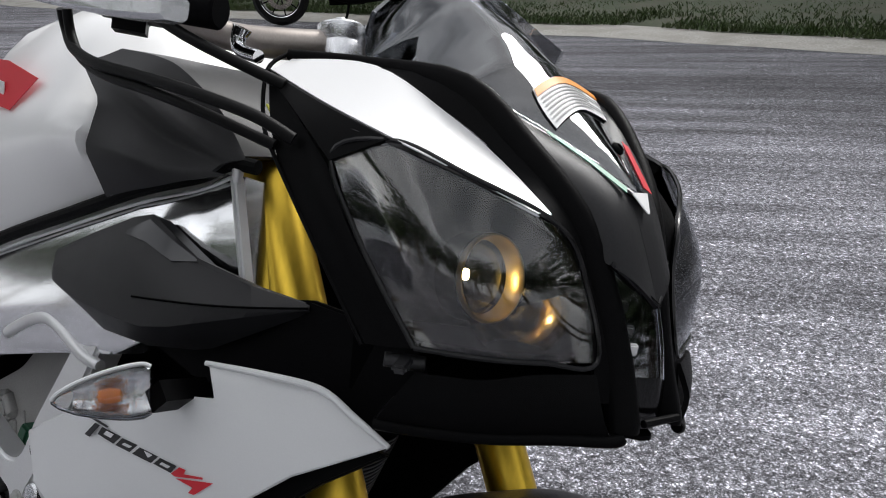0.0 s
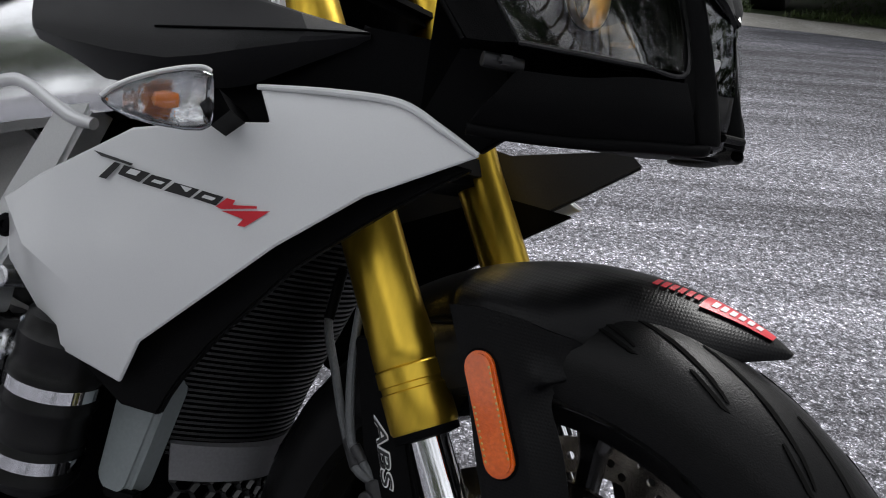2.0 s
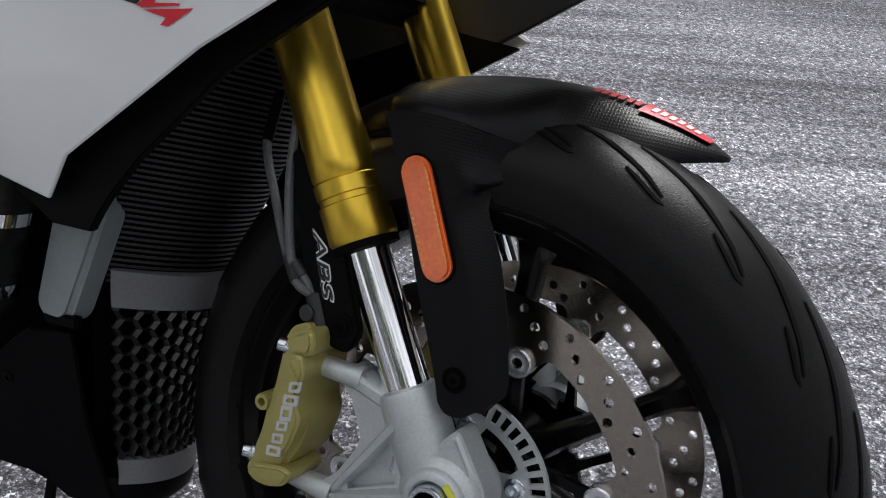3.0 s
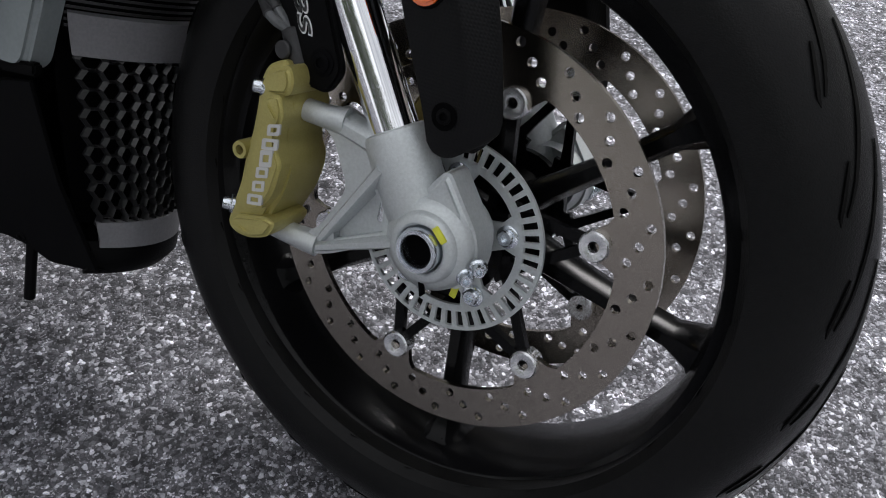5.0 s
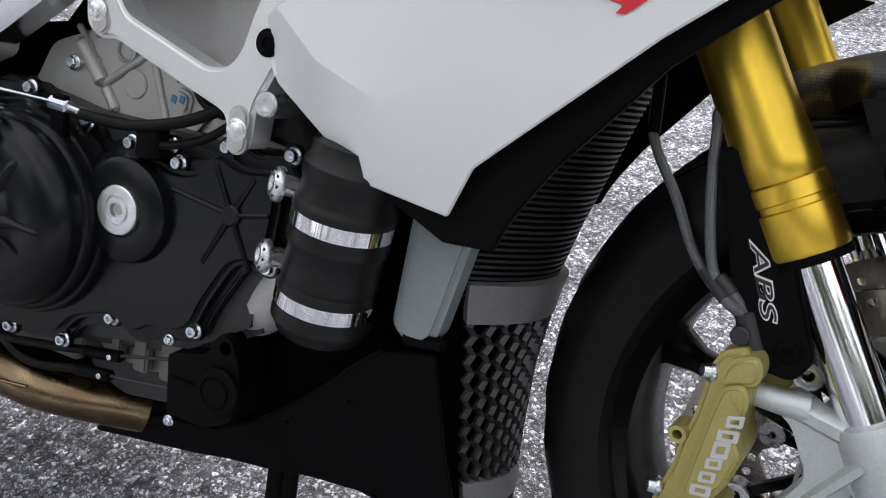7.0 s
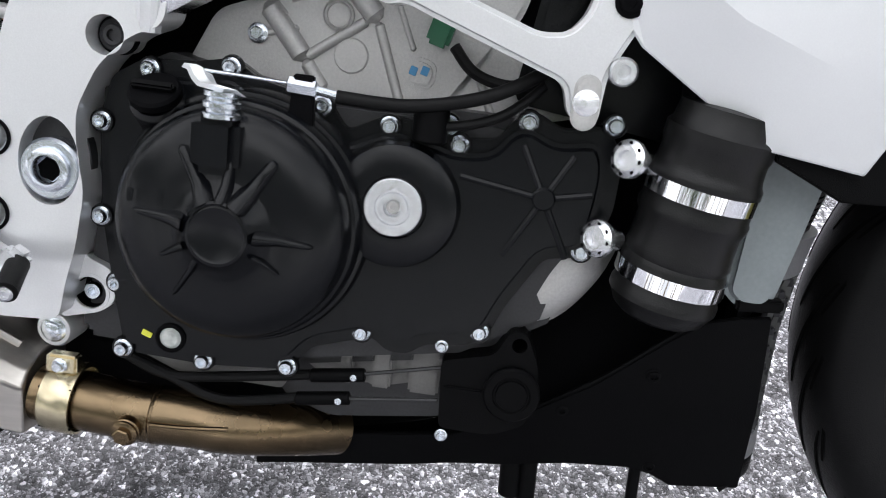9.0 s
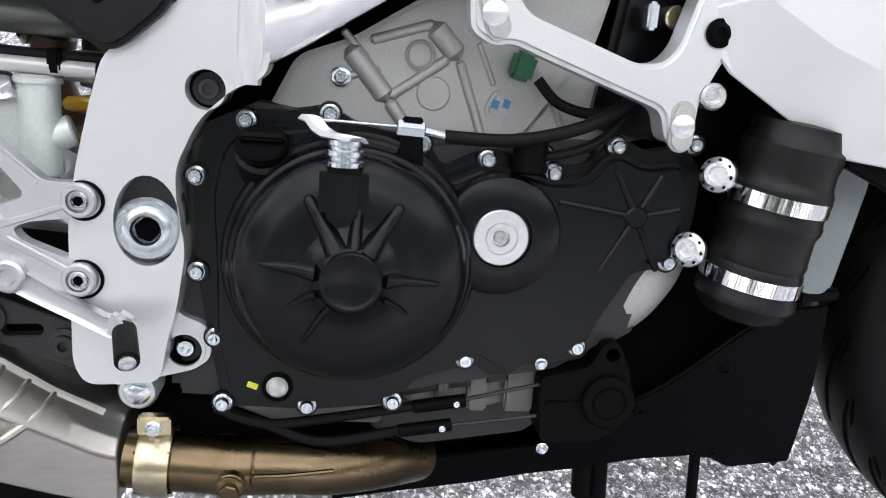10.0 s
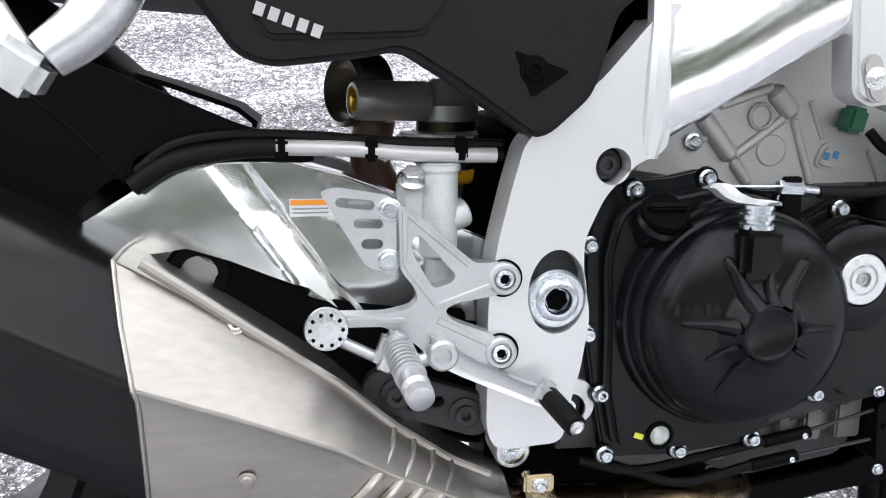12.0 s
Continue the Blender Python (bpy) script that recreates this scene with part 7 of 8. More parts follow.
part("fluid_hose_end", tube([(-0.255, -0.190, 0.9460), (-0.2570, -0.191, 0.9380), (-0.2520, -0.191, 0.9290), (-0.2280, -0.190, 0.9245)], [0.0080, 0.0062, 0.0052, 0.0050], 14), chrome, handlebar, "bright hose fitting", True)
lever = part("brake_lever", loft([[c + Vector((0, 0, 1)) * h * a + Vector((0.3, 0.95, 0)).normalized() * w * b for a, b in ((-1, -0.6), (-0.6, -1), (0.6, -1), (1, -0.6), (1, 0.6), (0.6, 1), (-0.6, 1), (-1, 0.6))] for c, h, w in ((Vector((-0.222, -0.262, 0.942)), 0.0085, 0.009), (Vector((-0.232, -0.264, 0.942)), 0.0095, 0.011), (Vector((-0.262, -0.275, 0.941)), 0.0085, 0.012), (Vector((-0.300, -0.300, 0.941)), 0.0065, 0.010), (Vector((-0.330, -0.335, 0.944)), 0.006, 0.008), (Vector((-0.37, -0.40, 0.945)), 0.006, 0.008))]), alloy, handlebar, "cast alloy brake lever", True)
part("lever_pivot", lathe([(0.012, 0), (0.012, 0.004), (0.009, 0.006), (0, 0.006)], (-0.262, -0.276, 0.955), (0, 0, 1), 24), steel, handlebar, "", True)
part("master_cylinder", rod((-0.245, -0.215, 0.952), (-0.300, -0.245, 0.955), 0.014, 18), black_fine, handlebar, "black brake master cylinder", True)
part("fluid_pot", lathe([(0, 0), (0.021, 0), (0.023, 0.03), (0.024, 0.034), (0.024, 0.042), (0, 0.044)], (-0.285, -0.215, 0.965), (0, 0, 1), 26), black_plastic, handlebar, "black brake fluid pot", True)
part("switch_box", box((-0.345, -0.235, 0.955), (0.05, 0.045, 0.045), 0.01, (0, 0, -30)), black_plastic, handlebar, "", True)
for pts, r in (([(-0.400, -0.268, 0.945), (-0.402, -0.262, 0.930), (-0.382, -0.262, 0.914), (-0.335, -0.262, 0.9030), (-0.285, -0.255, 0.8975), (-0.226, -0.245, 0.8905), (-0.172, -0.225, 0.8800), (-0.150, -0.205, 0.868)], 0.0044), ([(-0.390, -0.268, 0.945), (-0.392, -0.262, 0.926), (-0.372, -0.260, 0.908), (-0.330, -0.258, 0.8955), (-0.275, -0.250, 0.8880), (-0.222, -0.236, 0.8780), (-0.170, -0.205, 0.862)], 0.0040), ([(-0.30, -0.24, 0.945), (-0.26, -0.23, 0.930), (-0.225, -0.215, 0.918), (-0.190, -0.19, 0.905)], 0.0042)):
    part("control_cable", tube(pts, r, 12), rubber, handlebar, "black control cable", True)
part("yellow_wire", tube([(-0.30, -0.13, 0.895), (-0.275, -0.135, 0.885), (-0.255, -0.125, 0.888)], 0.0012, 8), yellow_mark, handlebar, "", True)

# ---- exhaust ----
pipe = part("exhaust_pipe", tube([(-0.662, -0.046, 0.156), (-0.700, -0.082, 0.168), (-0.74, -0.104, 0.175), (-0.77, -0.108, 0.178), (-0.82, -0.110, 0.178), (-0.895, -0.110, 0.184)], 0.0235, 28), burnt, bike, "heat-tinted steel exhaust pipe")
part("pipe_weld", lathe([(0.0236, -0.0015), (0.0245, 0), (0.0236, 0.0015)], (-0.797, -0.1095, 0.178), (1, 0, 0), 32), burnt, pipe, "")
part("weld_seam", tube([(-0.795, -0.1335, 0.181), (-0.77, -0.132, 0.1815), (-0.735, -0.127, 0.183)], 0.0018, 8), burnt, pipe, "")
part("probe_boss", lathe([(0.011, -0.01), (0.011, 0.008), (0.009, 0.010), (0, 0.010)], (-0.8126, -0.129, 0.1750), (0, -0.99, -0.12), 20), burnt, pipe, "")
part("probe_plug", screw((-0.8126, -0.1385, 0.1738), 0.0085, 0.008, (0, -0.99, -0.12), True), burnt, pipe, "brown sealing plug")
band = part("joint_band", lathe([(0.0265, -0.0125), (0.0285, -0.0125), (0.0292, -0.010), (0.0292, 0.010), (0.0285, 0.0125), (0.0265, 0.0125)], (-0.872, -0.110, 0.1825), (1, 0, -0.05), 36, closed=True), bronze_clip, bike, "straw-coloured steel exhaust clamp")
part("band_lug", box((-0.872, -0.118, 0.2155), (0.025, 0.012, 0.016), 0.002), bronze_clip, band, "")
part("band_screw", screw((-0.872, -0.124, 0.2155), 0.005, 0.007), steel, band, "")
for z in (0.166, 0.199):
    part("band_slot", box((-0.872, -0.1375 + abs(z - 0.182) * 0.3, z), (0.026, 0.0012, 0.0016), 0), shadow_black, band, "")


# stations: x, then (y, z) of the upper edge, the fold and the lower edge on the outer side, and of the inner line
CANS = [(-0.896, (-0.109, 0.217), (-0.138, 0.198), (-0.136, 0.180), (-0.110, 0.155), (-0.080, 0.186)), (-0.906, (-0.109, 0.220), (-0.1395, 0.200), (-0.136, 0.180), (-0.110, 0.154), (-0.079, 0.188)), (-0.945, (-0.117, 0.243), (-0.148, 0.223), (-0.143, 0.196), (-0.112, 0.160), (-0.072, 0.205)), (-0.993, (-0.134, 0.283), (-0.166, 0.254), (-0.158, 0.220), (-0.124, 0.180), (-0.066, 0.235)),
        (-1.033, (-0.150, 0.324), (-0.184, 0.286), (-0.174, 0.245), (-0.138, 0.200), (-0.062, 0.265)), (-1.10, (-0.164, 0.377), (-0.2005, 0.322), (-0.187, 0.268), (-0.148, 0.222), (-0.056, 0.300)), (-1.163, (-0.166, 0.424), (-0.2080, 0.3495), (-0.192, 0.287), (-0.150, 0.240), (-0.052, 0.335))]


def can_ring(x, top, fold, low, bottom, inner, skew=0.0, size=1.0):
    """A faceted oval across the silencer: a crowned upper face, a fold, a lower face, a rounded belly."""
    top, fold, low, bottom, inner = (Vector(p) for p in (top, fold, low, bottom, inner))
    far = Vector((inner.x + 0.02, top.y - 0.004))
    pts = [far, top.lerp(far, 0.25) + Vector((0, 0.0015)), top, top.lerp(fold, 0.12) + Vector((-0.0022, 0)), top.lerp(fold, 0.5) + Vector((-0.0050, 0.0015)), fold.lerp(top, 0.10) + Vector((-0.0012, 0)), fold, fold.lerp(low, 0.14) + Vector((0.0016, 0)), fold.lerp(low, 0.55) + Vector((0.0004, 0)), low, low.lerp(bottom, 0.5) + Vector((-0.012, -0.010)), bottom, bottom.lerp(inner, 0.5) + Vector((0.008, -0.012)), inner]
    mid_p = sum(pts, Vector((0, 0))) / len(pts)
    low_z, high_z = min(p.y for p in pts), max(p.y for p in pts)
    return [Vector((x - skew * max(0.0, (p.y - low_z) / (high_z - low_z) - 0.55) / 0.45 - skew * 0.35 * max(0.0, 0.35 - (p.y - low_z) / (high_z - low_z)), mid_p.x + (p.x - mid_p.x) * size, mid_p.y + (p.y - mid_p.y) * size)) for p in pts]


def can_at(x):
    """The silencer's section at any x along it."""
    xs = [c[0] for c in CANS][::-1]
    return [tuple(float(np.interp(x, xs, [c[k][j] for c in CANS][::-1])) for j in (0, 1)) for k in range(1, 6)]


stations = [-0.896, -0.902, -0.912, -0.928, -0.945, -0.960, -0.976, -0.993, -1.013, -1.033, -1.055, -1.078, -1.10, -1.12, -1.14, -1.157]
muffler = part("silencer", loft([can_ring(x, *can_at(x), skew=0.016 * max(0.0, (-1.033 - x) / 0.124) ** 2) for x in stations]), brushed, bike, "brushed steel silencer with black rear shell", False, 24)
m2 = muffler.modifiers.new("edge", "BEVEL")
m2.width, m2.segments, m2.limit_method, m2.angle_limit = 0.003, 2, "ANGLE", radians(22)
shell_mat = material("satin_black", (0.006, 0.006, 0.0068), 0.30, 0.0, 0.1, 300, 0.3, 9, spot_color=(0.008, 0.008, 0.008), spec=0.3)
part("silencer_shell", loft([[p + Vector((0, 0, lift)) for p in can_ring(x, *can_at(-1.163), skew=0.016, size=size)] for x, lift, size in ((-1.150, -0.006, 0.90), (-1.160, 0.000, 0.945), (-1.24, 0.042, 0.96), (-1.34, 0.092, 0.94), (-1.42, 0.130, 0.82))]), shell_mat, muffler, "satin black rear shell", False, 70)
rear_edge = can_ring(-1.1575, *can_at(-1.157), skew=0.016)
part("shell_edge", tube(rear_edge + [rear_edge[0]], 0.0016, 8, 1, smooth=False), brushed, muffler, "")
for x in (-0.990, -0.9745, -0.959, -0.9435):
    top, fold, low = (Vector(p) for p in can_at(x)[:3])
    pts = []
    for t in (0.05, 0.3, 0.55, 0.8, 1.0, 1.25, 1.45):
        p = top.lerp(fold, t) + Vector((-0.0050 * math.sin(math.pi * t), 0)) if t <= 1 else fold.lerp(low, t - 1)
        pts.append((x - 0.022 * t ** 1.6, p.x - 0.0020 - 0.008 * max(0.0, t - 0.2) ** 1.5, p.y))
    part("cooling_rib", tube(pts, [0.0020, 0.0034, 0.0038, 0.0040, 0.0038, 0.0032, 0.0014], 10), brushed, muffler, "pressed cooling rib")
for c, ax in (((-0.919, -0.134, 0.207), (0.15, -0.90, 0.35)), ((-1.095, -0.1895, 0.273), (0, -1, -0.2)), ((-1.100, -0.1655, 0.3725), (0.2, -0.8, 0.55))):
    part("silencer_screw", screw(c, 0.0050, 0.0030, ax, False), brushed, muffler, "")
part("silencer_edge", tube([(x + 0.0005, can_at(x)[0][0] - 0.0012, can_at(x)[0][1] - 0.0012) for x in stations[2:]], 0.0042, 10, 2), brushed, muffler, "rolled upper edge")
part("silencer_belly", loft([[(x, -0.10 + w * math.cos(a), z + h * math.sin(a)) for a in np.linspace(0, 2 * math.pi, 17)[:-1]] for x, z, h, w in ((-0.93, 0.160, 0.020, 0.035), (-1.0, 0.185, 0.035, 0.05), (-1.12, 0.215, 0.040, 0.055))]), black_fine, muffler, "")

# ---- swing-arm ----
SWING = [(-1.235, 0.408), (-1.218, 0.426), (-1.155, 0.465), (-1.117, 0.474), (-1.062, 0.475), (-1.026, 0.465), (-0.985, 0.449), (-0.93, 0.42), (-0.895, 0.405), (-0.895, 0.345), (-0.985, 0.358), (-1.028, 0.364), (-1.050, 0.382), (-1.075, 0.392), (-1.105, 0.405), (-1.135, 0.415), (-1.17, 0.41)]
def swing_y(x, z):
    """The arm's outer face: it leans in towards its top and steps back behind a slanting crease."""
    top = float(np.interp(x, (-1.235, -1.218, -1.155, -1.117, -1.062, -1.026, -0.985, -0.93, -0.895), (0.408, 0.426, 0.465, 0.474, 0.475, 0.465, 0.449, 0.42, 0.405)))
    f = min(max((top - z) / 0.085, 0.0), 1.0)
    across = (x + 1.116) * 0.83 + (z - 0.469) * 0.56
    groove = float(np.interp(across, (-0.14, -0.004, 0.0, 0.003, 0.021, 0.0245, 0.028, 0.12), (0.003, -0.001, -0.0014, 0.002, 0.0085, 0.0055, 0.0060, 0.0080)))
    return -0.106 - 0.005 * (1 - (1 - f) ** 2.5) + groove * min(1.0, 0.15 + 2.0 * f) + 0.010 * max(0.0, -1.14 - x)


# polished aluminium with its colour darkened to tame the bright sky reflection
swing_metal = material("toned_down_aluminium", (0.72, 0.735, 0.735), 0.16, 1.0, 0.05, 60, 0.45, 9, 0.03, 40, spot_color=(0.50, 0.51, 0.50), rough_var=0.07, stretch=(0.4, 1, 1))


def swing_face():
    rows = []
    for x in np.linspace(-1.226, -0.899, 110):
        top = float(np.interp(x, (-1.235, -1.218, -1.155, -1.117, -1.062, -1.026, -0.985, -0.93, -0.895), (0.408, 0.426, 0.465, 0.474, 0.475, 0.465, 0.449, 0.42, 0.405)))
        low = float(np.interp(x, (-1.235, -1.17, -1.135, -1.105, -1.075, -1.050, -1.028, -0.985, -0.895), (0.408, 0.410, 0.415, 0.405, 0.392, 0.382, 0.364, 0.358, 0.345)))
        rows.append([(x, -0.085, top - 0.0005)] + [(x, swing_y(x, top + (low - top) * k / 32), top + (low - top) * k / 32) for k in range(33)] + [(x, -0.085, low + 0.0005)])
    return sheet(rows, 0)


swing = part("swing_arm", prism(round_corners(SWING, 0.008), -0.088, -0.06, (), 0.006, 3), polished, bike, "polished aluminium swing-arm")
part("swing_face", swing_face(), swing_metal, swing, "", False, 28)
part("swing_bead", tube([(-1.050, -0.1035, 0.3775), (-1.025, -0.1015, 0.3665), (-1.0, -0.1005, 0.3625), (-0.95, -0.100, 0.3585)], 0.0028, 10), polished, swing, "")
part("swing_arm_far", prism(round_corners(SWING, 0.008), 0.06, 0.11, (), 0.006, 3), polished, swing, "")
part("swing_top", prism([(-1.16, 0.462), (-1.115, 0.472), (-1.06, 0.473), (-0.985, 0.447), (-0.99, 0.44), (-1.06, 0.462), (-1.15, 0.45)], -0.103, -0.095, (), 0.002), polished, swing, "")
def on_arm(x0, x1, z0, z1, lift):
    return sheet([[(x, swing_y(x, z) - lift, z) for x in np.linspace(x0, x1, 6)] for z in np.linspace(z0, z1, 4)], 0)


part("warning_label", on_arm(-1.062, -1.030, 0.435, 0.448, 0.0006), ink_white, swing, "white sticker with orange head")
part("label_heading", on_arm(-1.0615, -1.0305, 0.4435, 0.4475, 0.0010), orange_vinyl, swing, "")
for k in range(2):
    part("label_line", on_arm(-1.060, -1.034, 0.4402 - 0.003 * k, 0.4415 - 0.003 * k, 0.0010), ink_grey, swing, "")
LOW = [(-1.155, 0.402), (-1.135, 0.418), (-1.105, 0.405), (-1.060, 0.384), (-1.035, 0.372), (-0.985, 0.364), (-0.93, 0.36), (-0.93, 0.28), (-1.0, 0.27), (-1.06, 0.30), (-1.13, 0.35)]
part("lower_arm", prism(round_corners(LOW, 0.008), -0.105, -0.07, [circle(-1.128, 0.395, 0.0135, 22)], 0.005), black_fine, swing, "black lower arm")
part("arm_bush", lathe([(0.0135, 0), (0.0135, 0.004), (0.0215, 0.004), (0.023, 0.0)], (-1.128, -0.103, 0.395), (0, -1, 0), 28), black_plastic, swing, "")
LINK = ((-0.987, 0.300), (-0.934, 0.281))
link = part("link_plate", join(prism(pill((LINK[0][0] + LINK[1][0]) / 2, (LINK[0][1] + LINK[1][1]) / 2, math.atan2(LINK[1][1] - LINK[0][1], LINK[1][0] - LINK[0][0]), 0.108, 0.034), -0.122, -0.110, [pill((LINK[0][0] + LINK[1][0]) / 2 - 0.004, (LINK[0][1] + LINK[1][1]) / 2, math.atan2(LINK[1][1] - LINK[0][1], LINK[1][0] - LINK[0][0]) + 0.4, 0.030, 0.009)], 0.003)), fin_grey, bike, "dark shock linkage plate")
for x, z in LINK:
    part("link_bolt", lathe([(0.0125, 0), (0.0125, 0.004), (0.008, 0.005), (0.008, 0.009), (0.004, 0.009), (0.003, 0.005), (0, 0.005)], (x, -0.121, z), (0, -1, 0), 24), fin_grey, link, "")
part("link_bar", rod((-0.97, -0.04, 0.24), (-0.885, -0.04, 0.225), 0.012, 14), black_fine, swing, "")

# ---- footrest bracket ----
BRACKET = [(-0.9885, 0.450), (-0.979, 0.4455), (-0.934, 0.4065), (-0.914, 0.4070), (-0.914, 0.3830), (-0.948, 0.3780), (-0.956, 0.3730), (-0.950, 0.3650), (-0.918, 0.3525), (-0.914, 0.3280), (-0.930, 0.3320), (-0.944, 0.3310), (-0.962, 0.3300), (-0.970, 0.3420), (-0.9775, 0.3500), (-0.990, 0.3560), (-0.998, 0.3630), (-1.034, 0.3640), (-1.034, 0.3730), (-0.998, 0.3720), (-0.9795, 0.3760), (-0.9745, 0.3820), (-0.9775, 0.3910), (-0.9870, 0.4030)]
BRACKET_HOLE = [(-0.9790, 0.4250), (-0.9740, 0.4290), (-0.9475, 0.3985), (-0.9500, 0.3935), (-0.9620, 0.3895), (-0.9655, 0.3920), (-0.9790, 0.4160)]
bracket = part("footrest_bracket", prism(round_corners(BRACKET, 0.005), -0.1530, -0.1400, [round_corners(BRACKET_HOLE, 0.003, 3)], 0.0030, 3), cast_satin, bike, "cast silver footrest bracket")
# raised ribs along the arms
for a, b, wa, wb in (((-0.985, 0.446), (-0.938, 0.4055), 0.0022, 0.0022), ((-0.984, 0.444), (-0.984, 0.408), 0.0022, 0.0022), ((-0.984, 0.408), (-0.962, 0.378), 0.0022, 0.0026), ((-0.962, 0.376), (-0.920, 0.391), 0.0026, 0.0022), ((-0.960, 0.366), (-0.922, 0.346), 0.0030, 0.0026), ((-1.025, 0.3685), (-0.985, 0.3670), 0.0020, 0.0026)):
    part("bracket_rib", blade(a, b, wa, wb, -0.1548, -0.1548, -0.1520), cast_satin, bracket)
for x, z in ((-0.9123, 0.3945), (-0.9138, 0.3390)):
    part("bracket_end", lathe([(0.0118, -0.010), (0.0118, 0.005), (0.0105, 0.0065), (0.0080, 0.0065), (0.0075, 0.0040), (0, 0.0040)], (x, -0.149, z), (0, -1, 0), 32), cast_satin, bracket)
    part("bracket_screw", lathe([(0.0068, 0.0), (0.0068, 0.0030), (0.0060, 0.0040), (0.0042, 0.0040), (0.0038, 0.0022), (0, 0.0022)], (x, -0.1525, z), (0, -1, 0), 24), steel, bracket, "")
    part("screw_socket", lathe([(0.0037, 0), (0, 0.0002)], (x, -0.1550, z), (0, -1, 0), 6), shadow_black, bracket, "")
    part("bracket_washer", lathe([(0.0140, -0.006), (0.0140, 0.0), (0.0118, 0.0)], (x + 0.001, -0.1475, z - 0.001), (0, -1, 0), 32), black_fine, bracket, "black rubber spacer")
heel = part("heel_guard", prism(round_corners([(-1.042, 0.4590), (-1.030, 0.4620), (-0.994, 0.4555), (-0.9890, 0.4500), (-0.9890, 0.4020), (-1.006, 0.4030), (-1.012, 0.4080)], 0.005), -0.1480, -0.1440, [pill(-1.0175, 0.4500, radians(-6), 0.027, 0.0072), pill(-1.0085, 0.4360, radians(-3), 0.0205, 0.0072), pill(-1.0060, 0.4215, radians(-2), 0.0150, 0.0072)], 0.001), cast_satin, bike, "silver slotted heel guard")
for x, z in ((-0.9940, 0.4455), (-0.9945, 0.4095)):
    part("guard_screw", screw((x, -0.147, z), 0.0068, 0.004, hexed=False), steel, heel, "")
KNOB = Vector((-1.0395, -0.160, 0.3660))
part("bobbin", lathe([(0, -0.016), (0.0095, -0.016), (0.0095, -0.004), (0.0150, -0.002), (0.0155, 0.002), (0.0145, 0.004), (0.0075, 0.005), (0.0045, 0.005), (0.0035, 0.003), (0, 0.003)], KNOB, (0, -1, 0), 32), alloy, bracket, "drilled silver stand bobbin")
for k in range(10):
    a = k * math.pi / 5
    part("bobbin_hole", lathe([(0.0014, 0), (0, 0.0002)], KNOB + Vector((0.0112 * math.cos(a), -0.0048, 0.0112 * math.sin(a))), (0, -1, 0), 10), shadow_black, bracket, "")
part("bobbin_arm", tube([(-1.034, -0.151, 0.356), (-1.006, -0.152, 0.3415), (-0.990, -0.153, 0.336), (-0.960, -0.150, 0.338)], [0.0042, 0.0042, 0.0050, 0.0060], 12), cast_satin, bracket, "")
PEG_A, PEG_B = Vector((-0.9915, -0.158, 0.3520)), Vector((-0.9835, -0.2216, 0.3367))
peg_dir = (PEG_B - PEG_A).normalized()
peg = part("footrest", lathe([(0, 0), (0.0085, 0), (0.0092, 0.004), (0.0092, 0.046), (0.0100, 0.049), (0.0100, 0.055), (0.0075, 0.058), (0.0075, 0.061), (0.0098, 0.062), (0.0090, 0.068), (0.0060, 0.070), (0, 0.070)], PEG_A, peg_dir, 28), cast_satin, bike, "ribbed alloy rider footrest")
for k in range(9):
    part("footrest_rib", lathe([(0.0088, -0.0010), (0.0110, -0.0005), (0.0110, 0.0005), (0.0088, 0.0010)], PEG_A + peg_dir * (0.006 + 0.0045 * k), peg_dir, 20, closed=True), cast_satin, peg, "")
part("footrest_pivot", join(box((-0.9950, -0.160, 0.3470), (0.020, 0.016, 0.028), 0.004, (0, 20, 0)), rod((-1.001, -0.166, 0.336), (-0.988, -0.166, 0.362), 0.0055, 14)), cast_satin, peg, "")
pedal = part("brake_pedal", loft([[Vector((x, y, z)) + Vector((dx, dy, dz)) for dx, dy, dz in ((0, -0.0050, h), (0, 0.0045, h), (0, 0.0045, -h), (0, -0.0050, -h), (0, -0.0030, -h * 0.5), (0, -0.0030, h * 0.5))] for x, y, z, h in ((-0.966, -0.154, 0.346, 0.0095), (-0.945, -0.153, 0.334, 0.0090), (-0.928, -0.154, 0.325, 0.0080), (-0.908, -0.157, 0.316, 0.0072), (-0.895, -0.161, 0.311, 0.0070), (-0.883, -0.165, 0.309, 0.0078))]), cast_satin, bike, "cast silver rear brake pedal", False, 30)
part("pedal_pivot", lathe([(0.0115, -0.01), (0.0115, 0.004), (0.0095, 0.006), (0.006, 0.006), (0.005, 0.002), (0, 0.002)], (-0.9576, -0.1560, 0.3415), (0, -1, 0), 28), cast_satin, pedal, "")
part("pedal_tip", tube([(-0.8810, -0.166, 0.3085), (-0.8760, -0.182, 0.3035), (-0.8710, -0.1980, 0.2985)], 0.0082, 18, 3), rubber, pedal, "black ribbed pedal tip")
part("tip_end", lathe([(0.0056, 0), (0.0056, 0.002), (0.0034, 0.003), (0.0026, 0.001), (0, 0.001)], (-0.8707, -0.1988, 0.2983), (0.28, -0.92, -0.28), 18), alloy, pedal, "")
part("pedal_toe", box((-0.8835, -0.164, 0.3115), (0.017, 0.016, 0.018), 0.004, (0, 30, 0)), cast_satin, pedal, "")

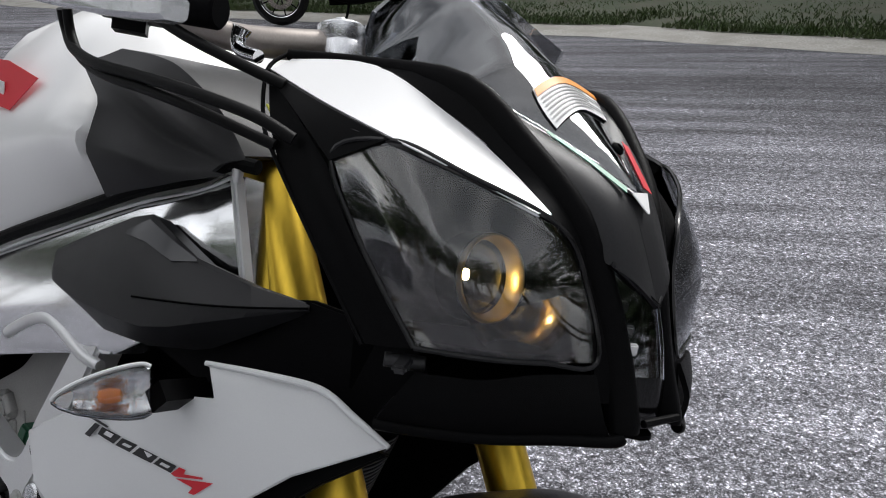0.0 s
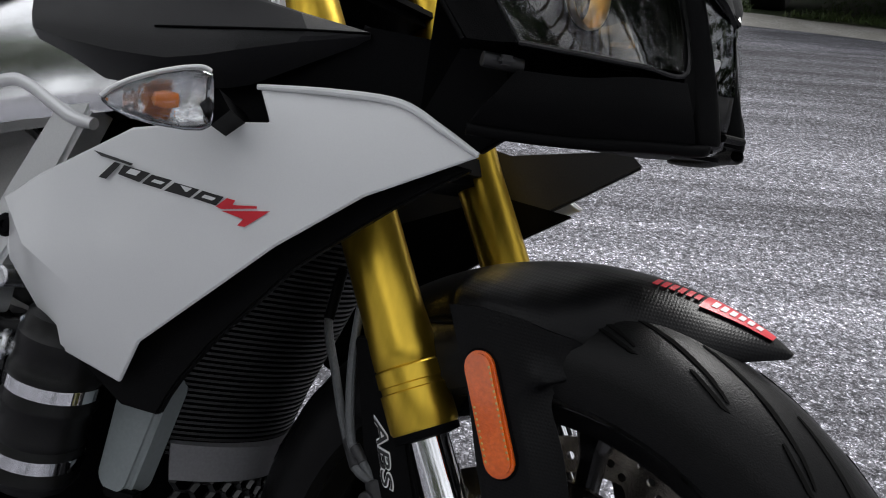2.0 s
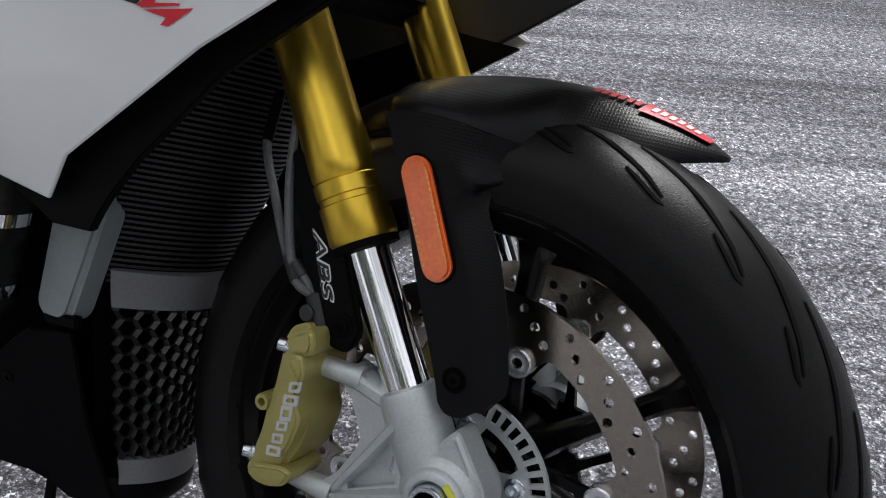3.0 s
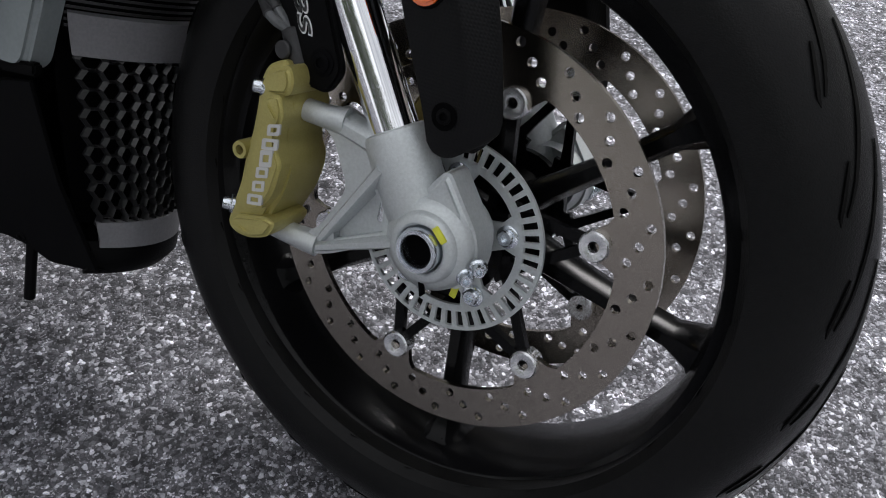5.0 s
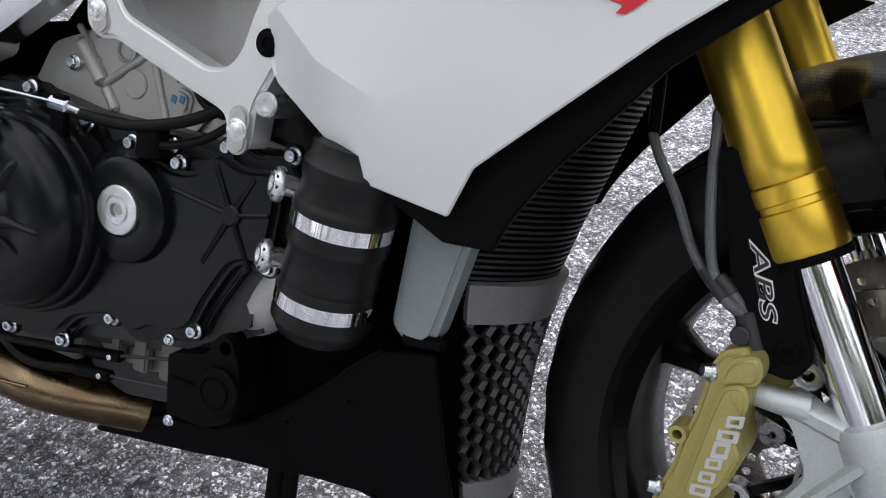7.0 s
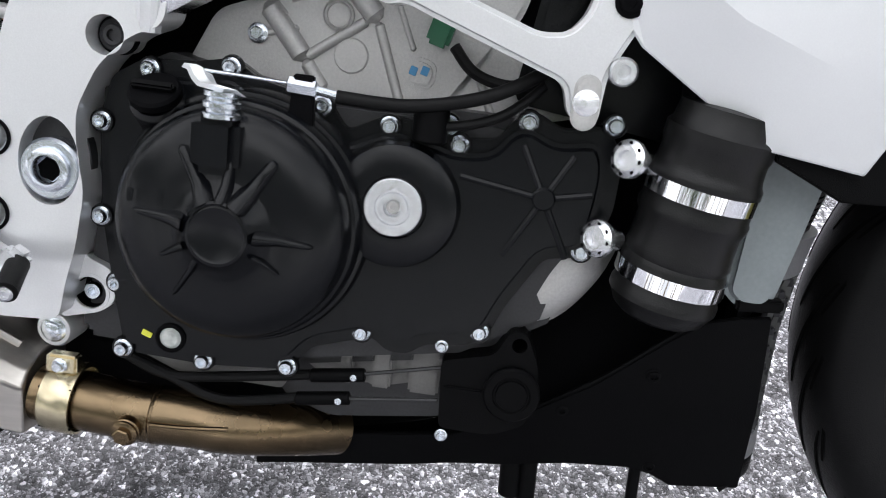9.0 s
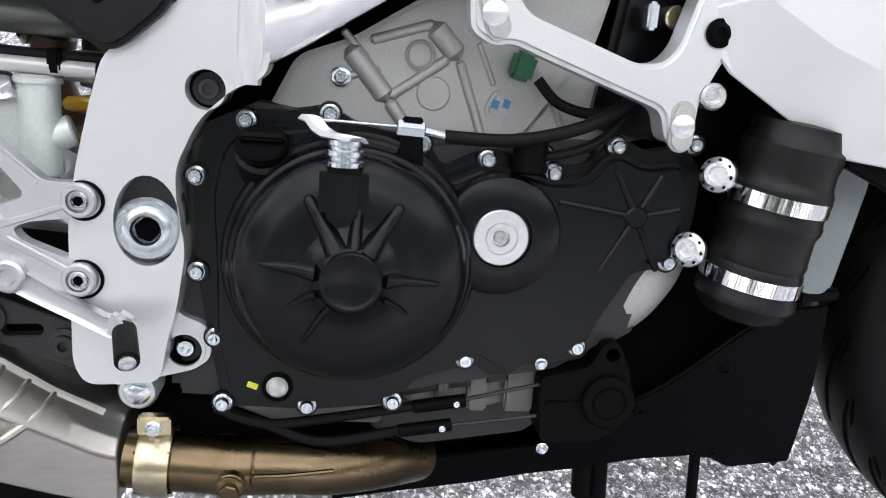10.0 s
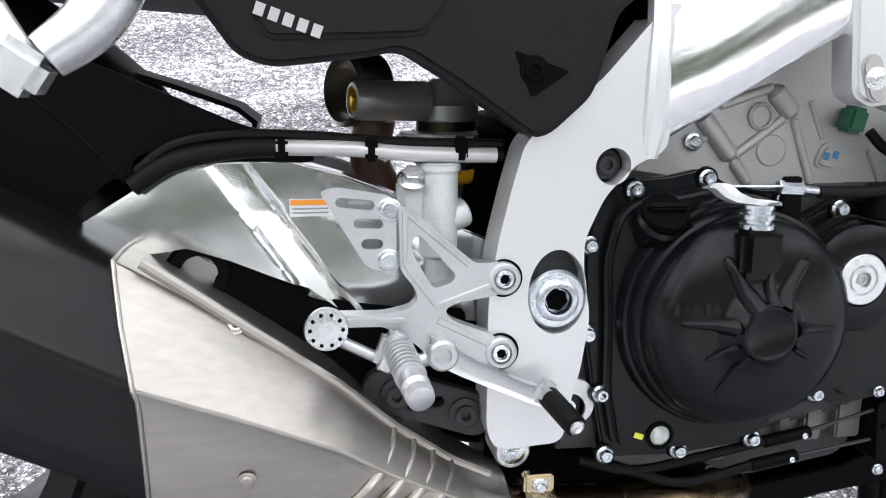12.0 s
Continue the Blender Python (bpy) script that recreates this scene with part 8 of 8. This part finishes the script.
# ---- rear brake cylinder, shock ----
pump_mat = material("pump_grey", (0.62, 0.65, 0.64), 0.42, 0.35, 0.06, 400)
pump = part("rear_brake_pump", join(rod((-0.952, -0.105, 0.402), (-0.952, -0.105, 0.470), 0.0145, 22), box((-0.970, -0.100, 0.440), (0.026, 0.02, 0.045), 0.005), rod((-0.952, -0.105, 0.428), (-0.930, -0.100, 0.436), 0.0115, 16), lathe([(0.0165, 0), (0.0165, 0.004), (0.014, 0.006), (0, 0.006)], (-0.952, -0.105, 0.468), (0, 0, 1), 22), rod((-0.952, -0.105, 0.38), (-0.952, -0.105, 0.404), 0.010, 14)), pump_mat, bike, "pale grey rear brake pump")
part("pump_banjo", screw((-0.973, -0.112, 0.461), 0.009, 0.010, (0, -0.6, 0.8), True), alloy, pump, "")
shock_grey = material("shock_grey", (0.40, 0.41, 0.40), 0.38, 0.7, 0.06, 500, 0.2, 20, 0.1, 1500, spot_color=(0.34, 0.345, 0.335))
shock = part("rear_shock", lathe([(0, 0.30), (0.020, 0.30), (0.020, 0.46), (0.028, 0.462), (0.028, 0.490), (0.0255, 0.491), (0.0255, 0.499), (0.0275, 0.500), (0.0278, 0.512), (0.0272, 0.5128), (0.0265, 0.514), (0.0245, 0.523), (0.0195, 0.530), (0.0120, 0.534), (0, 0.535)], (-0.927, 0.0, 0), (0.0, 0, 1), 40), shock_grey, bike, "rear shock with yellow spring and grey reservoir")
part("shock_groove", lathe([(0.0258, 0.490), (0.0262, 0.4905), (0.0262, 0.498), (0.0258, 0.4985)], (-0.927, 0, 0), (0, 0, 1), 40), material("bronze_black", (0.035, 0.030, 0.018), 0.35, 0.8), shock, "dark bronze ring")
collar = part("preload_collar", lathe([(0.026, 0.466), (0.0360, 0.466), (0.0365, 0.468), (0.0365, 0.4765), (0.0350, 0.478), (0.0365, 0.4795), (0.0365, 0.487), (0.0355, 0.489), (0.026, 0.490)], (-0.931, 0, 0), (0, 0, 1), 40), shock_grey, shock, "notched preload collars")
for k in range(14):
    a = 2 * math.pi * k / 14
    part("collar_tooth", box((-0.931 + 0.0368 * math.cos(a), 0.0368 * math.sin(a), 0.4832), (0.0050, 0.0090, 0.0075), 0.001, (0, 0, math.degrees(a))), alloy, collar)
RES = Vector((-1.0105, -0.03, 0.5168))
part("shock_reservoir", lathe([(0.0105, 0.002), (0.0118, 0), (0.0142, 0.0005), (0.0158, 0.004), (0.0162, 0.010), (0.0164, 0.030), (0.0166, 0.065), (0, 0.066)], RES, (1, 0.30, -0.02), 32), shock_grey, shock, "grey gas reservoir")
part("reservoir_cap", lathe([(0.0112, 0.0), (0.0108, 0.0015), (0.0080, 0.003), (0.0072, 0.0045), (0, 0.0045)], RES, (1, 0.30, -0.02), 28), gold, shock, "gold end cap")
part("adjuster", rod(RES + Vector((0.004, 0.001, 0)), RES + Vector((-0.0005, 0, 0)), 0.0040, 14), gold, shock)
part("reservoir_clamp", lathe([(0.0285, -0.020), (0.0330, -0.016), (0.0335, 0.014), (0.0300, 0.018), (0.0295, 0.012), (0.0285, -0.010)], (-0.998, 0.045, 0.5235), (1, 0.55, -0.05), 40, closed=True), material("pipe_grey", (0.16, 0.15, 0.135), 0.32, 0.8, 0.08, 300), shock, "dull metal band behind the reservoir")
spring = [(-0.925 + 0.038 * math.cos(a), 0.038 * math.sin(a), 0.315 + 0.145 * a / (2 * math.pi * 5)) for a in np.linspace(0, 2 * math.pi * 5, 61)]
part("spring", tube(spring, 0.006, 10, 2), yellow_paint, shock, "yellow coil spring")
part("shock_mount", box((-0.935, -0.02, 0.575), (0.03, 0.05, 0.05), 0.006), raw_cast, shock, "")
part("brown_link", tube([(-0.985, 0.03, 0.50), (-0.99, 0.035, 0.46), (-0.97, 0.03, 0.42)], 0.018, 14), material("brown_rubber", (0.10, 0.055, 0.04), 0.45), shock, "")

# ---- brake line, hugger, rear wheel ----
for y, z0, sl in ((-0.112, 0.0, 1), (-0.110, 0.008, 0)):
    part("brake_line", tube([(-1.165, y, 0.462 + z0), (-1.14, y, 0.480 + z0), (-1.10, y, 0.487 + z0), (-1.05, y, 0.486 + z0), (-0.98, y, 0.481 + z0), (-0.905, y, 0.479 + z0)], 0.0048 if sl else 0.004, 10), rubber, bike, "black rear brake line")
part("line_sleeve", tube([(-1.075, -0.113, 0.4865), (-1.02, -0.113, 0.485), (-0.975, -0.113, 0.481), (-0.91, -0.112, 0.479)], 0.0058, 12), material("clear_sleeve", (0.55, 0.54, 0.54), 0.3, 0.3), bike, "clear sleeve on the brake line")
for x in (-1.066, -1.003, -0.937):
    part("line_clip", box((x, -0.112, 0.4845), (0.009, 0.016, 0.017), 0.002), black_fine, bike, "black line clip")
part("line_sheath", tube([(-1.168, -0.112, 0.460), (-1.14, -0.113, 0.477), (-1.10, -0.113, 0.485), (-1.07, -0.113, 0.4865)], 0.0072, 12), rubber, bike, "")
RW = Vector((-1.435, 0, 0.312))
rear_profile = [(0.222, -0.085), (0.24, -0.094), (0.26, -0.094), (0.28, -0.082), (0.298, -0.058), (0.308, -0.03), (0.312, 0), (0.308, 0.03), (0.298, 0.058), (0.28, 0.082), (0.26, 0.094), (0.24, 0.094), (0.222, 0.085), (0.21, 0.06), (0.21, -0.06)]
rear_wheel = part("rear_wheel", lathe([(0.228, -0.088), (0.222, -0.092), (0.20, -0.08), (0.195, 0), (0.20, 0.08), (0.222, 0.092), (0.228, 0.088), (0.205, 0)], RW, (0, 1, 0), 72, closed=True), wheel_black, bike, "black rear wheel with wide tyre")
part("rear_tyre", lathe(rear_profile, RW, (0, 1, 0), 96, closed=True), tyre_rubber, rear_wheel, "")
part("rear_hub", lathe([(0.015, -0.09), (0.05, -0.09), (0.045, 0), (0.05, 0.09), (0.015, 0.09)], RW, (0, 1, 0), 32, closed=True), wheel_black, rear_wheel, "")
for k in range(6):
    a = k * math.pi / 3
    part("spoke", rod(RW + Vector((0.04 * math.cos(a), 0, 0.04 * math.sin(a))), RW + Vector((0.2 * math.cos(a), 0, 0.2 * math.sin(a))), 0.012, 10), wheel_black, rear_wheel, "")


def hugger():
    rows = []
    for k in range(17):
        t = k / 16
        a = radians(102 - 72 * t)
        R = 0.330 + 0.004 * math.sin(math.pi * t) + 0.02 * t ** 3
        rows.append([RW + Vector((R * math.cos(a) - 0.05 * abs(s) ** 4 * math.cos(a), 0.105 * s, R * math.sin(a) - 0.05 * abs(s) ** 4 * math.sin(a))) for s in np.linspace(-1, 1, 15)])
    return sheet(rows, 0.003)


hug = part("rear_hugger", hugger(), black_plastic, bike, "matt black rear hugger", False, 60)
part("hugger_tongue", sheet([[(x, y, z) for y in np.linspace(-0.03, 0.07, 5)] for x, z in ((-1.20, 0.545), (-1.15, 0.530), (-1.10, 0.512), (-1.085, 0.500), (-1.09, 0.480))], 0.004), black_plastic, hug, "")
part("hugger_side", prism(round_corners([(-1.30, 0.50), (-1.20, 0.548), (-1.14, 0.522), (-1.095, 0.502), (-1.05, 0.490), (-1.04, 0.474), (-1.10, 0.476), (-1.15, 0.470), (-1.185, 0.465), (-1.21, 0.44), (-1.26, 0.42), (-1.31, 0.44)], 0.012), -0.104, -0.098, [pill(-1.145, 0.478, radians(20), 0.05, 0.018)], 0.002), black_plastic, hug, "")
part("hugger_lip", sheet([[(-1.02, y, 0.485), (-0.985, y, 0.468)] for y in (-0.05, 0.05)], 0.004), alloy, hug, "")

# ---- seat side, passenger footrest ----
COVERB = [(-1.130, 0.60), (-1.108, 0.571), (-1.092, 0.548), (-1.071, 0.541), (-1.008, 0.548), (-0.985, 0.553), (-0.947, 0.530), (-0.895, 0.494), (-0.882, 0.497), (-0.852, 0.524), (-0.836, 0.580), (-0.80, 0.605), (-0.80, 0.68), (-1.12, 0.70)]
side_cover = part("side_cover", prism(round_corners(COVERB, 0.010), -0.158, -0.118, (), 0.004), seat_plastic, bike, "matt black side cover with maker's marks")
part("cover_panel", prism(round_corners([(-1.09, 0.62), (-1.075, 0.558), (-1.01, 0.560), (-0.97, 0.562), (-0.93, 0.62)], 0.01), -0.163, -0.150, (), 0.004), seat_plastic, side_cover, "")
part("screw_recess", prism(round_corners([(-0.912, 0.555), (-0.868, 0.540), (-0.898, 0.520)], 0.005), -0.1585, -0.150, (), 0.001), black_fine, side_cover, "")
part("cover_screw", screw((-0.896, -0.158, 0.5405), 0.008, 0.004, hexed=False), black_fine, side_cover, "black cover screw")
for k in range(5):
    part("word_block", box((-1.076 + 0.0088 * k, -0.1588 - 0.0045, 0.5765 - 0.0032 * k), (0.0062, 0.001, 0.0080), 0, (0, 20, 0)), pale_mark, side_cover, "white maker's mark block")
part("subframe_block", prism([(-1.30, 0.60), (-1.0, 0.58), (-0.82, 0.56), (-0.80, 0.68), (-1.0, 0.74), (-1.35, 0.80)], -0.10, 0.10, (), 0.01), black_fine, bike, "black seat base")
part("passenger_hanger", tube([(-1.14, -0.205, 0.66), (-1.145, -0.215, 0.60), (-1.160, -0.222, 0.566), (-1.185, -0.228, 0.545)], [0.018, 0.018, 0.016, 0.013], 16), alloy, bike, "cast alloy passenger footrest hanger")
part("passenger_peg", box((-1.198, -0.232, 0.540), (0.032, 0.03, 0.026), 0.006, (0, 35, 0)), alloy, bike, "folded passenger footrest")
part("passenger_arm", tube([(-1.198, -0.23, 0.545), (-1.215, -0.225, 0.575), (-1.235, -0.22, 0.61)], 0.009, 12), alloy, bike, "")
part("hanger_screw", screw((-1.172, -0.225, 0.600), 0.008, 0.006, hexed=False), steel, bike, "")
# prop stand on the far side
part("prop_stand", tube([(-0.72, 0.12, 0.26), (-0.70, 0.19, 0.16), (-0.69, 0.255, 0.115)], 0.011, 12), black_fine, bike, "black prop stand")

# ---- verge, road edge, other vehicles ----
random.seed(7)
grass_mat = material("grass_blades", (0.036, 0.066, 0.012), 0.6, 0, 0.5, 40, 0.6, 3, spot_color=(0.050, 0.056, 0.018))
soil_mat = material("verge_soil", (0.026, 0.040, 0.012), 0.85, 0, 0.4, 30, 0.8, 2, 0.8, 60, spot_color=(0.048, 0.048, 0.026))
kerb_mat = material("road_edge", (0.32, 0.31, 0.285), 0.8, 0, 0.25, 60, 0.7, 4, 0.7, 120, spot_color=(0.22, 0.21, 0.18))


def edge_y(x):
    return 6.62 - 0.03 * x + 0.05 * math.sin(1.7 * x) + 0.03 * math.sin(4.1 * x + 1)


xs = list(np.linspace(-40, 30, 141))
tagged(part("road_edge", sheet([[(x, edge_y(x) + d, z) for d, z in ((-0.16, 0.023), (0.0, 0.038), (0.3, 0.055), (0.5, 0.05))] for x in xs], 0), kerb_mat, None, "", False, 60), "pale sandy broken edge of the road", "road edge", kind="structure")
verge = tagged(part("verge", sheet([[(x, edge_y(x) + d, z + 0.02 * math.sin(3 * x + d)) for d, z in ((0.34, 0.045), (1.0, 0.08), (3.0, 0.12), (30.0, 0.17), (300.0, 0.22))] for x in xs], 0), soil_mat, None, "", False, 60), "grassy verge beside the road", "verge", kind="structure")


def grass(count):
    verts, faces = [], []
    for _ in range(count):
        x = random.uniform(-9.5, 3.0)
        y = edge_y(x) + 0.38 + 3.6 * random.random() ** 1.6
        if math.sin(2.3 * x + 1.1 * y) + math.sin(5.1 * x - 2.2 * y) > 0.9 + 0.6 * random.random():
            continue
        h, w, a = random.uniform(0.02, 0.075), random.uniform(0.006, 0.012), random.uniform(0, 6.28)
        lean = random.uniform(0.01, 0.06)
        b, n = len(verts), Vector((math.cos(a), math.sin(a), 0))
        s = Vector((-n.y, n.x, 0))
        p = Vector((x, y, 0.06))
        for q in (p - s * w, p + s * w, p + n * lean * 0.4 + s * w * 0.7 + Vector((0, 0, h * 0.6)), p + n * lean + Vector((0, 0, h)), p + n * lean * 0.4 - s * w * 0.7 + Vector((0, 0, h * 0.6))):
            verts.append(tuple(q))
        faces.append((b, b + 1, b + 2, b + 3, b + 4))
    me = bpy.data.meshes.new("grass")
    me.from_pydata(verts, [], faces)
    me.materials.append(grass_mat)
    return new("grass", me)


tagged(grass(26000), "patchy green roadside grass", "grass", kind="stuff")


# ---- parked pickup beyond the road ----
truck_black = material("truck_black", (0.01, 0.01, 0.011), 0.5, 0, 0.2, 40)
pickup = tagged(new("pickup_truck"), "dark pickup truck parked at the road's edge", "truck")
pickup.matrix_world = pose(0.62, 7.45, 0.02, 0, 0, -4)
for x in (-0.93, 0.93):
    for y in (0.0, 3.4):
        tyre = part("truck_tyre", lathe([(0.22, -0.13), (0.34, -0.145), (0.385, -0.12), (0.395, 0), (0.385, 0.12), (0.34, 0.145), (0.22, 0.13)], (x, y, 0.39), (1, 0, 0), 40, closed=True), rubber, pickup, "black truck tyre")
        part("truck_rim", lathe([(0, 0.05), (0.1, 0.06), (0.2, 0.10), (0.22, 0.13), (0.22, -0.13), (0, -0.05)], (x, y, 0.39), (-1 if x < 0 else 1, 0, 0), 24), fin_grey, pickup, "")
part("rear_bumper", box((0, -0.62, 0.50), (1.9, 0.16, 0.20), 0.03), truck_black, pickup, "black rear bumper")
part("axle_housing", rod((-0.85, 0.0, 0.39), (0.85, 0.0, 0.39), 0.06, 14), truck_black, pickup, "")
part("differential", lathe([(0, -0.16), (0.1, -0.12), (0.15, 0), (0.1, 0.12), (0, 0.16)], (0.15, 0.0, 0.39), (0, 1, 0), 20), truck_black, pickup, "")
part("truck_bed", box((0, 1.0, 0.95), (1.95, 3.2, 0.65), 0.06), truck_black, pickup, "dark truck bed")
part("truck_cab", loft([[(s * w, y, z) for s, z in ((-1, z0), (1, z0), (1, z1), (-1, z1))] for y, w, z0, z1 in ((2.6, 0.95, 0.6, 1.3), (3.0, 0.85, 0.6, 1.85), (4.2, 0.82, 0.6, 1.85), (4.9, 0.93, 0.6, 1.25), (6.0, 0.9, 0.6, 1.15))]), truck_black, pickup, "dark truck cab")
for x in (-0.7, 0.7):
    part("tail_lamp", box((x * 1.25, -0.595, 1.05), (0.12, 0.03, 0.3), 0.01), red, pickup, "red tail lamp")
part("number_plate", box((0, -0.71, 0.52), (0.32, 0.01, 0.11), 0.003), ink_white, pickup, "pale plate")

# ---- another motorcycle parked across the road ----
second = tagged(new("motorcycle"), "dark motorcycle parked across the road", "motorcycle")
second.matrix_world = pose(-6.55, 6.35, 0.02, 0, 0, 38)
for x in (0.0, 1.45):
    w = part("far_wheel", lathe([(0.205, -0.05), (0.225, -0.06), (0.27, -0.06), (0.31, 0), (0.27, 0.06), (0.225, 0.06), (0.205, 0.05)], (x, 0, 0.31), (0, 1, 0), 48, closed=True), tyre_rubber, second, "black tyre")
    part("far_rim", lathe([(0.215, -0.058), (0.222, -0.062), (0.226, -0.058), (0.215, 0.055), (0.205, 0)], (x, 0, 0.31), (0, 1, 0), 48, closed=True), chrome, second, "bright rim")
    part("far_disc", lathe([(0.09, 0), (0.14, 0), (0.14, 0.005), (0.09, 0.005)], (x, -0.055, 0.31), (0, 1, 0), 36, closed=True), disc_steel, second, "")
    for k in range(9):
        a = k * 2 * math.pi / 9
        part("far_spoke", rod((x + 0.03 * math.cos(a), 0, 0.31 + 0.03 * math.sin(a)), (x + 0.21 * math.cos(a), 0, 0.31 + 0.21 * math.sin(a)), 0.008, 8), wheel_black, second, "")
part("far_engine", box((0.72, 0, 0.40), (0.5, 0.36, 0.40), 0.06), black_fine, second, "black engine")
part("far_tank", loft([[(x, y * w, z) for y, z in ((-1, z0), (1, z0), (0.8, z1), (-0.8, z1))] for x, w, z0, z1 in ((0.3, 0.12, 0.66, 0.92), (0.65, 0.18, 0.62, 1.0), (1.0, 0.15, 0.66, 0.86), (1.7, 0.12, 0.72, 0.88))]), dark_gloss, second, "dark tank and seat")
for y in (-0.09, 0.09):
    part("far_fork", rod((0.0, y, 0.31), (0.28, y, 0.95), 0.025, 12), black_fine, second, "")
part("far_exhaust", tube([(0.6, -0.2, 0.30), (0.9, -0.22, 0.26), (1.6, -0.22, 0.36)], 0.045, 14), black_fine, second, "")
part("far_stand", tube([(0.75, -0.18, 0.25), (0.72, -0.26, 0.10), (0.66, -0.34, 0.01)], 0.014, 10), black_fine, second, "black side stand")
part("far_bars", rod((0.30, -0.36, 1.0), (0.30, 0.36, 1.0), 0.014, 10), black_fine, second, "")


# ---- trees round the place, mirrored in lamp, chrome and paint ----
leaf_mat = material("tree_leaves", (0.026, 0.045, 0.015), 0.6, 0, 0.4, 3, 0.5, 0.7, spot_color=(0.05, 0.07, 0.02))
bark_mat = material("bark", (0.10, 0.08, 0.06), 0.85, 0, 0.3, 12, 0.5, 3, 0.8, 30)


def tree(height, spread, seed):
    rnd = random.Random(seed)
    root = new("tree")
    trunk = tube([(0, 0, -0.1), (0.1, 0.05, height * 0.25), (0.05, -0.1, height * 0.55), (0.15, 0, height * 0.8)], [0.28, 0.2, 0.13, 0.05], 10, 3)
    limbs = [trunk]
    tips = []
    for k in range(9):
        a, z = k * 2.4, height * (0.28 + 0.06 * k)
        r = spread * (0.95 - 0.06 * k) * rnd.uniform(0.75, 1.1)
        end = (r * math.cos(a), r * math.sin(a), z + r * rnd.uniform(0.25, 0.6))
        limbs.append(tube([(0.05, 0, z), (end[0] * 0.5, end[1] * 0.5, z + (end[2] - z) * 0.4), end], [0.09, 0.06, 0.02], 6, 2))
        tips += [end, (end[0] * 0.6, end[1] * 0.6, end[2] * 0.95)]
    tips.append((0.1, 0, height * 0.9))
    part("trunk", join(*limbs), bark_mat, root)
    verts, faces = [], []
    for tip in tips:
        c = Vector(tip)
        for _ in range(80):
            p = c + Vector((rnd.gauss(0, 1), rnd.gauss(0, 1), rnd.gauss(0, 0.75))) * spread * 0.24
            n = Vector((rnd.gauss(0, 1), rnd.gauss(0, 1), rnd.gauss(0, 1))).normalized()
            s = n.orthogonal().normalized() * rnd.uniform(0.10, 0.26)
            t = n.cross(s)
            b = len(verts)
            verts += [tuple(p - s), tuple(p - t * 0.6), tuple(p + s), tuple(p + t * 0.6)]
            faces.append((b, b + 1, b + 2, b + 3))
    me = bpy.data.meshes.new("crown")
    me.from_pydata(verts, [], faces)
    me.materials.append(leaf_mat)
    crown = new("crown", me)
    crown.parent = root
    return tagged(root, "leafy green tree beyond the road", "tree", "trees round the place")


stock = [tree(9.0, 3.4, 3), tree(7.0, 3.0, 11), tree(11.0, 3.8, 23)]
spots = []
rt = random.Random(5)
for k in range(46):
    a = k * 2 * math.pi / 46 + rt.uniform(-0.05, 0.05)
    r = rt.uniform(15, 22)
    spots.append((r * math.cos(a) * 1.1 - 0.5, r * math.sin(a) + 1.0, rt.uniform(0, 360), rt.uniform(0.8, 1.25)))
for k, (x, y, turn, size) in enumerate(spots):
    m = pose(x, y, 0, 0, 0, turn) @ Matrix.Scale(1.12 * size, 4)
    if k < 3:
        stock[k].matrix_world = m
    else:
        copy_thing(stock[k % 3], m @ Matrix.Diagonal((*[1 / v for v in stock[k % 3].scale], 1)))
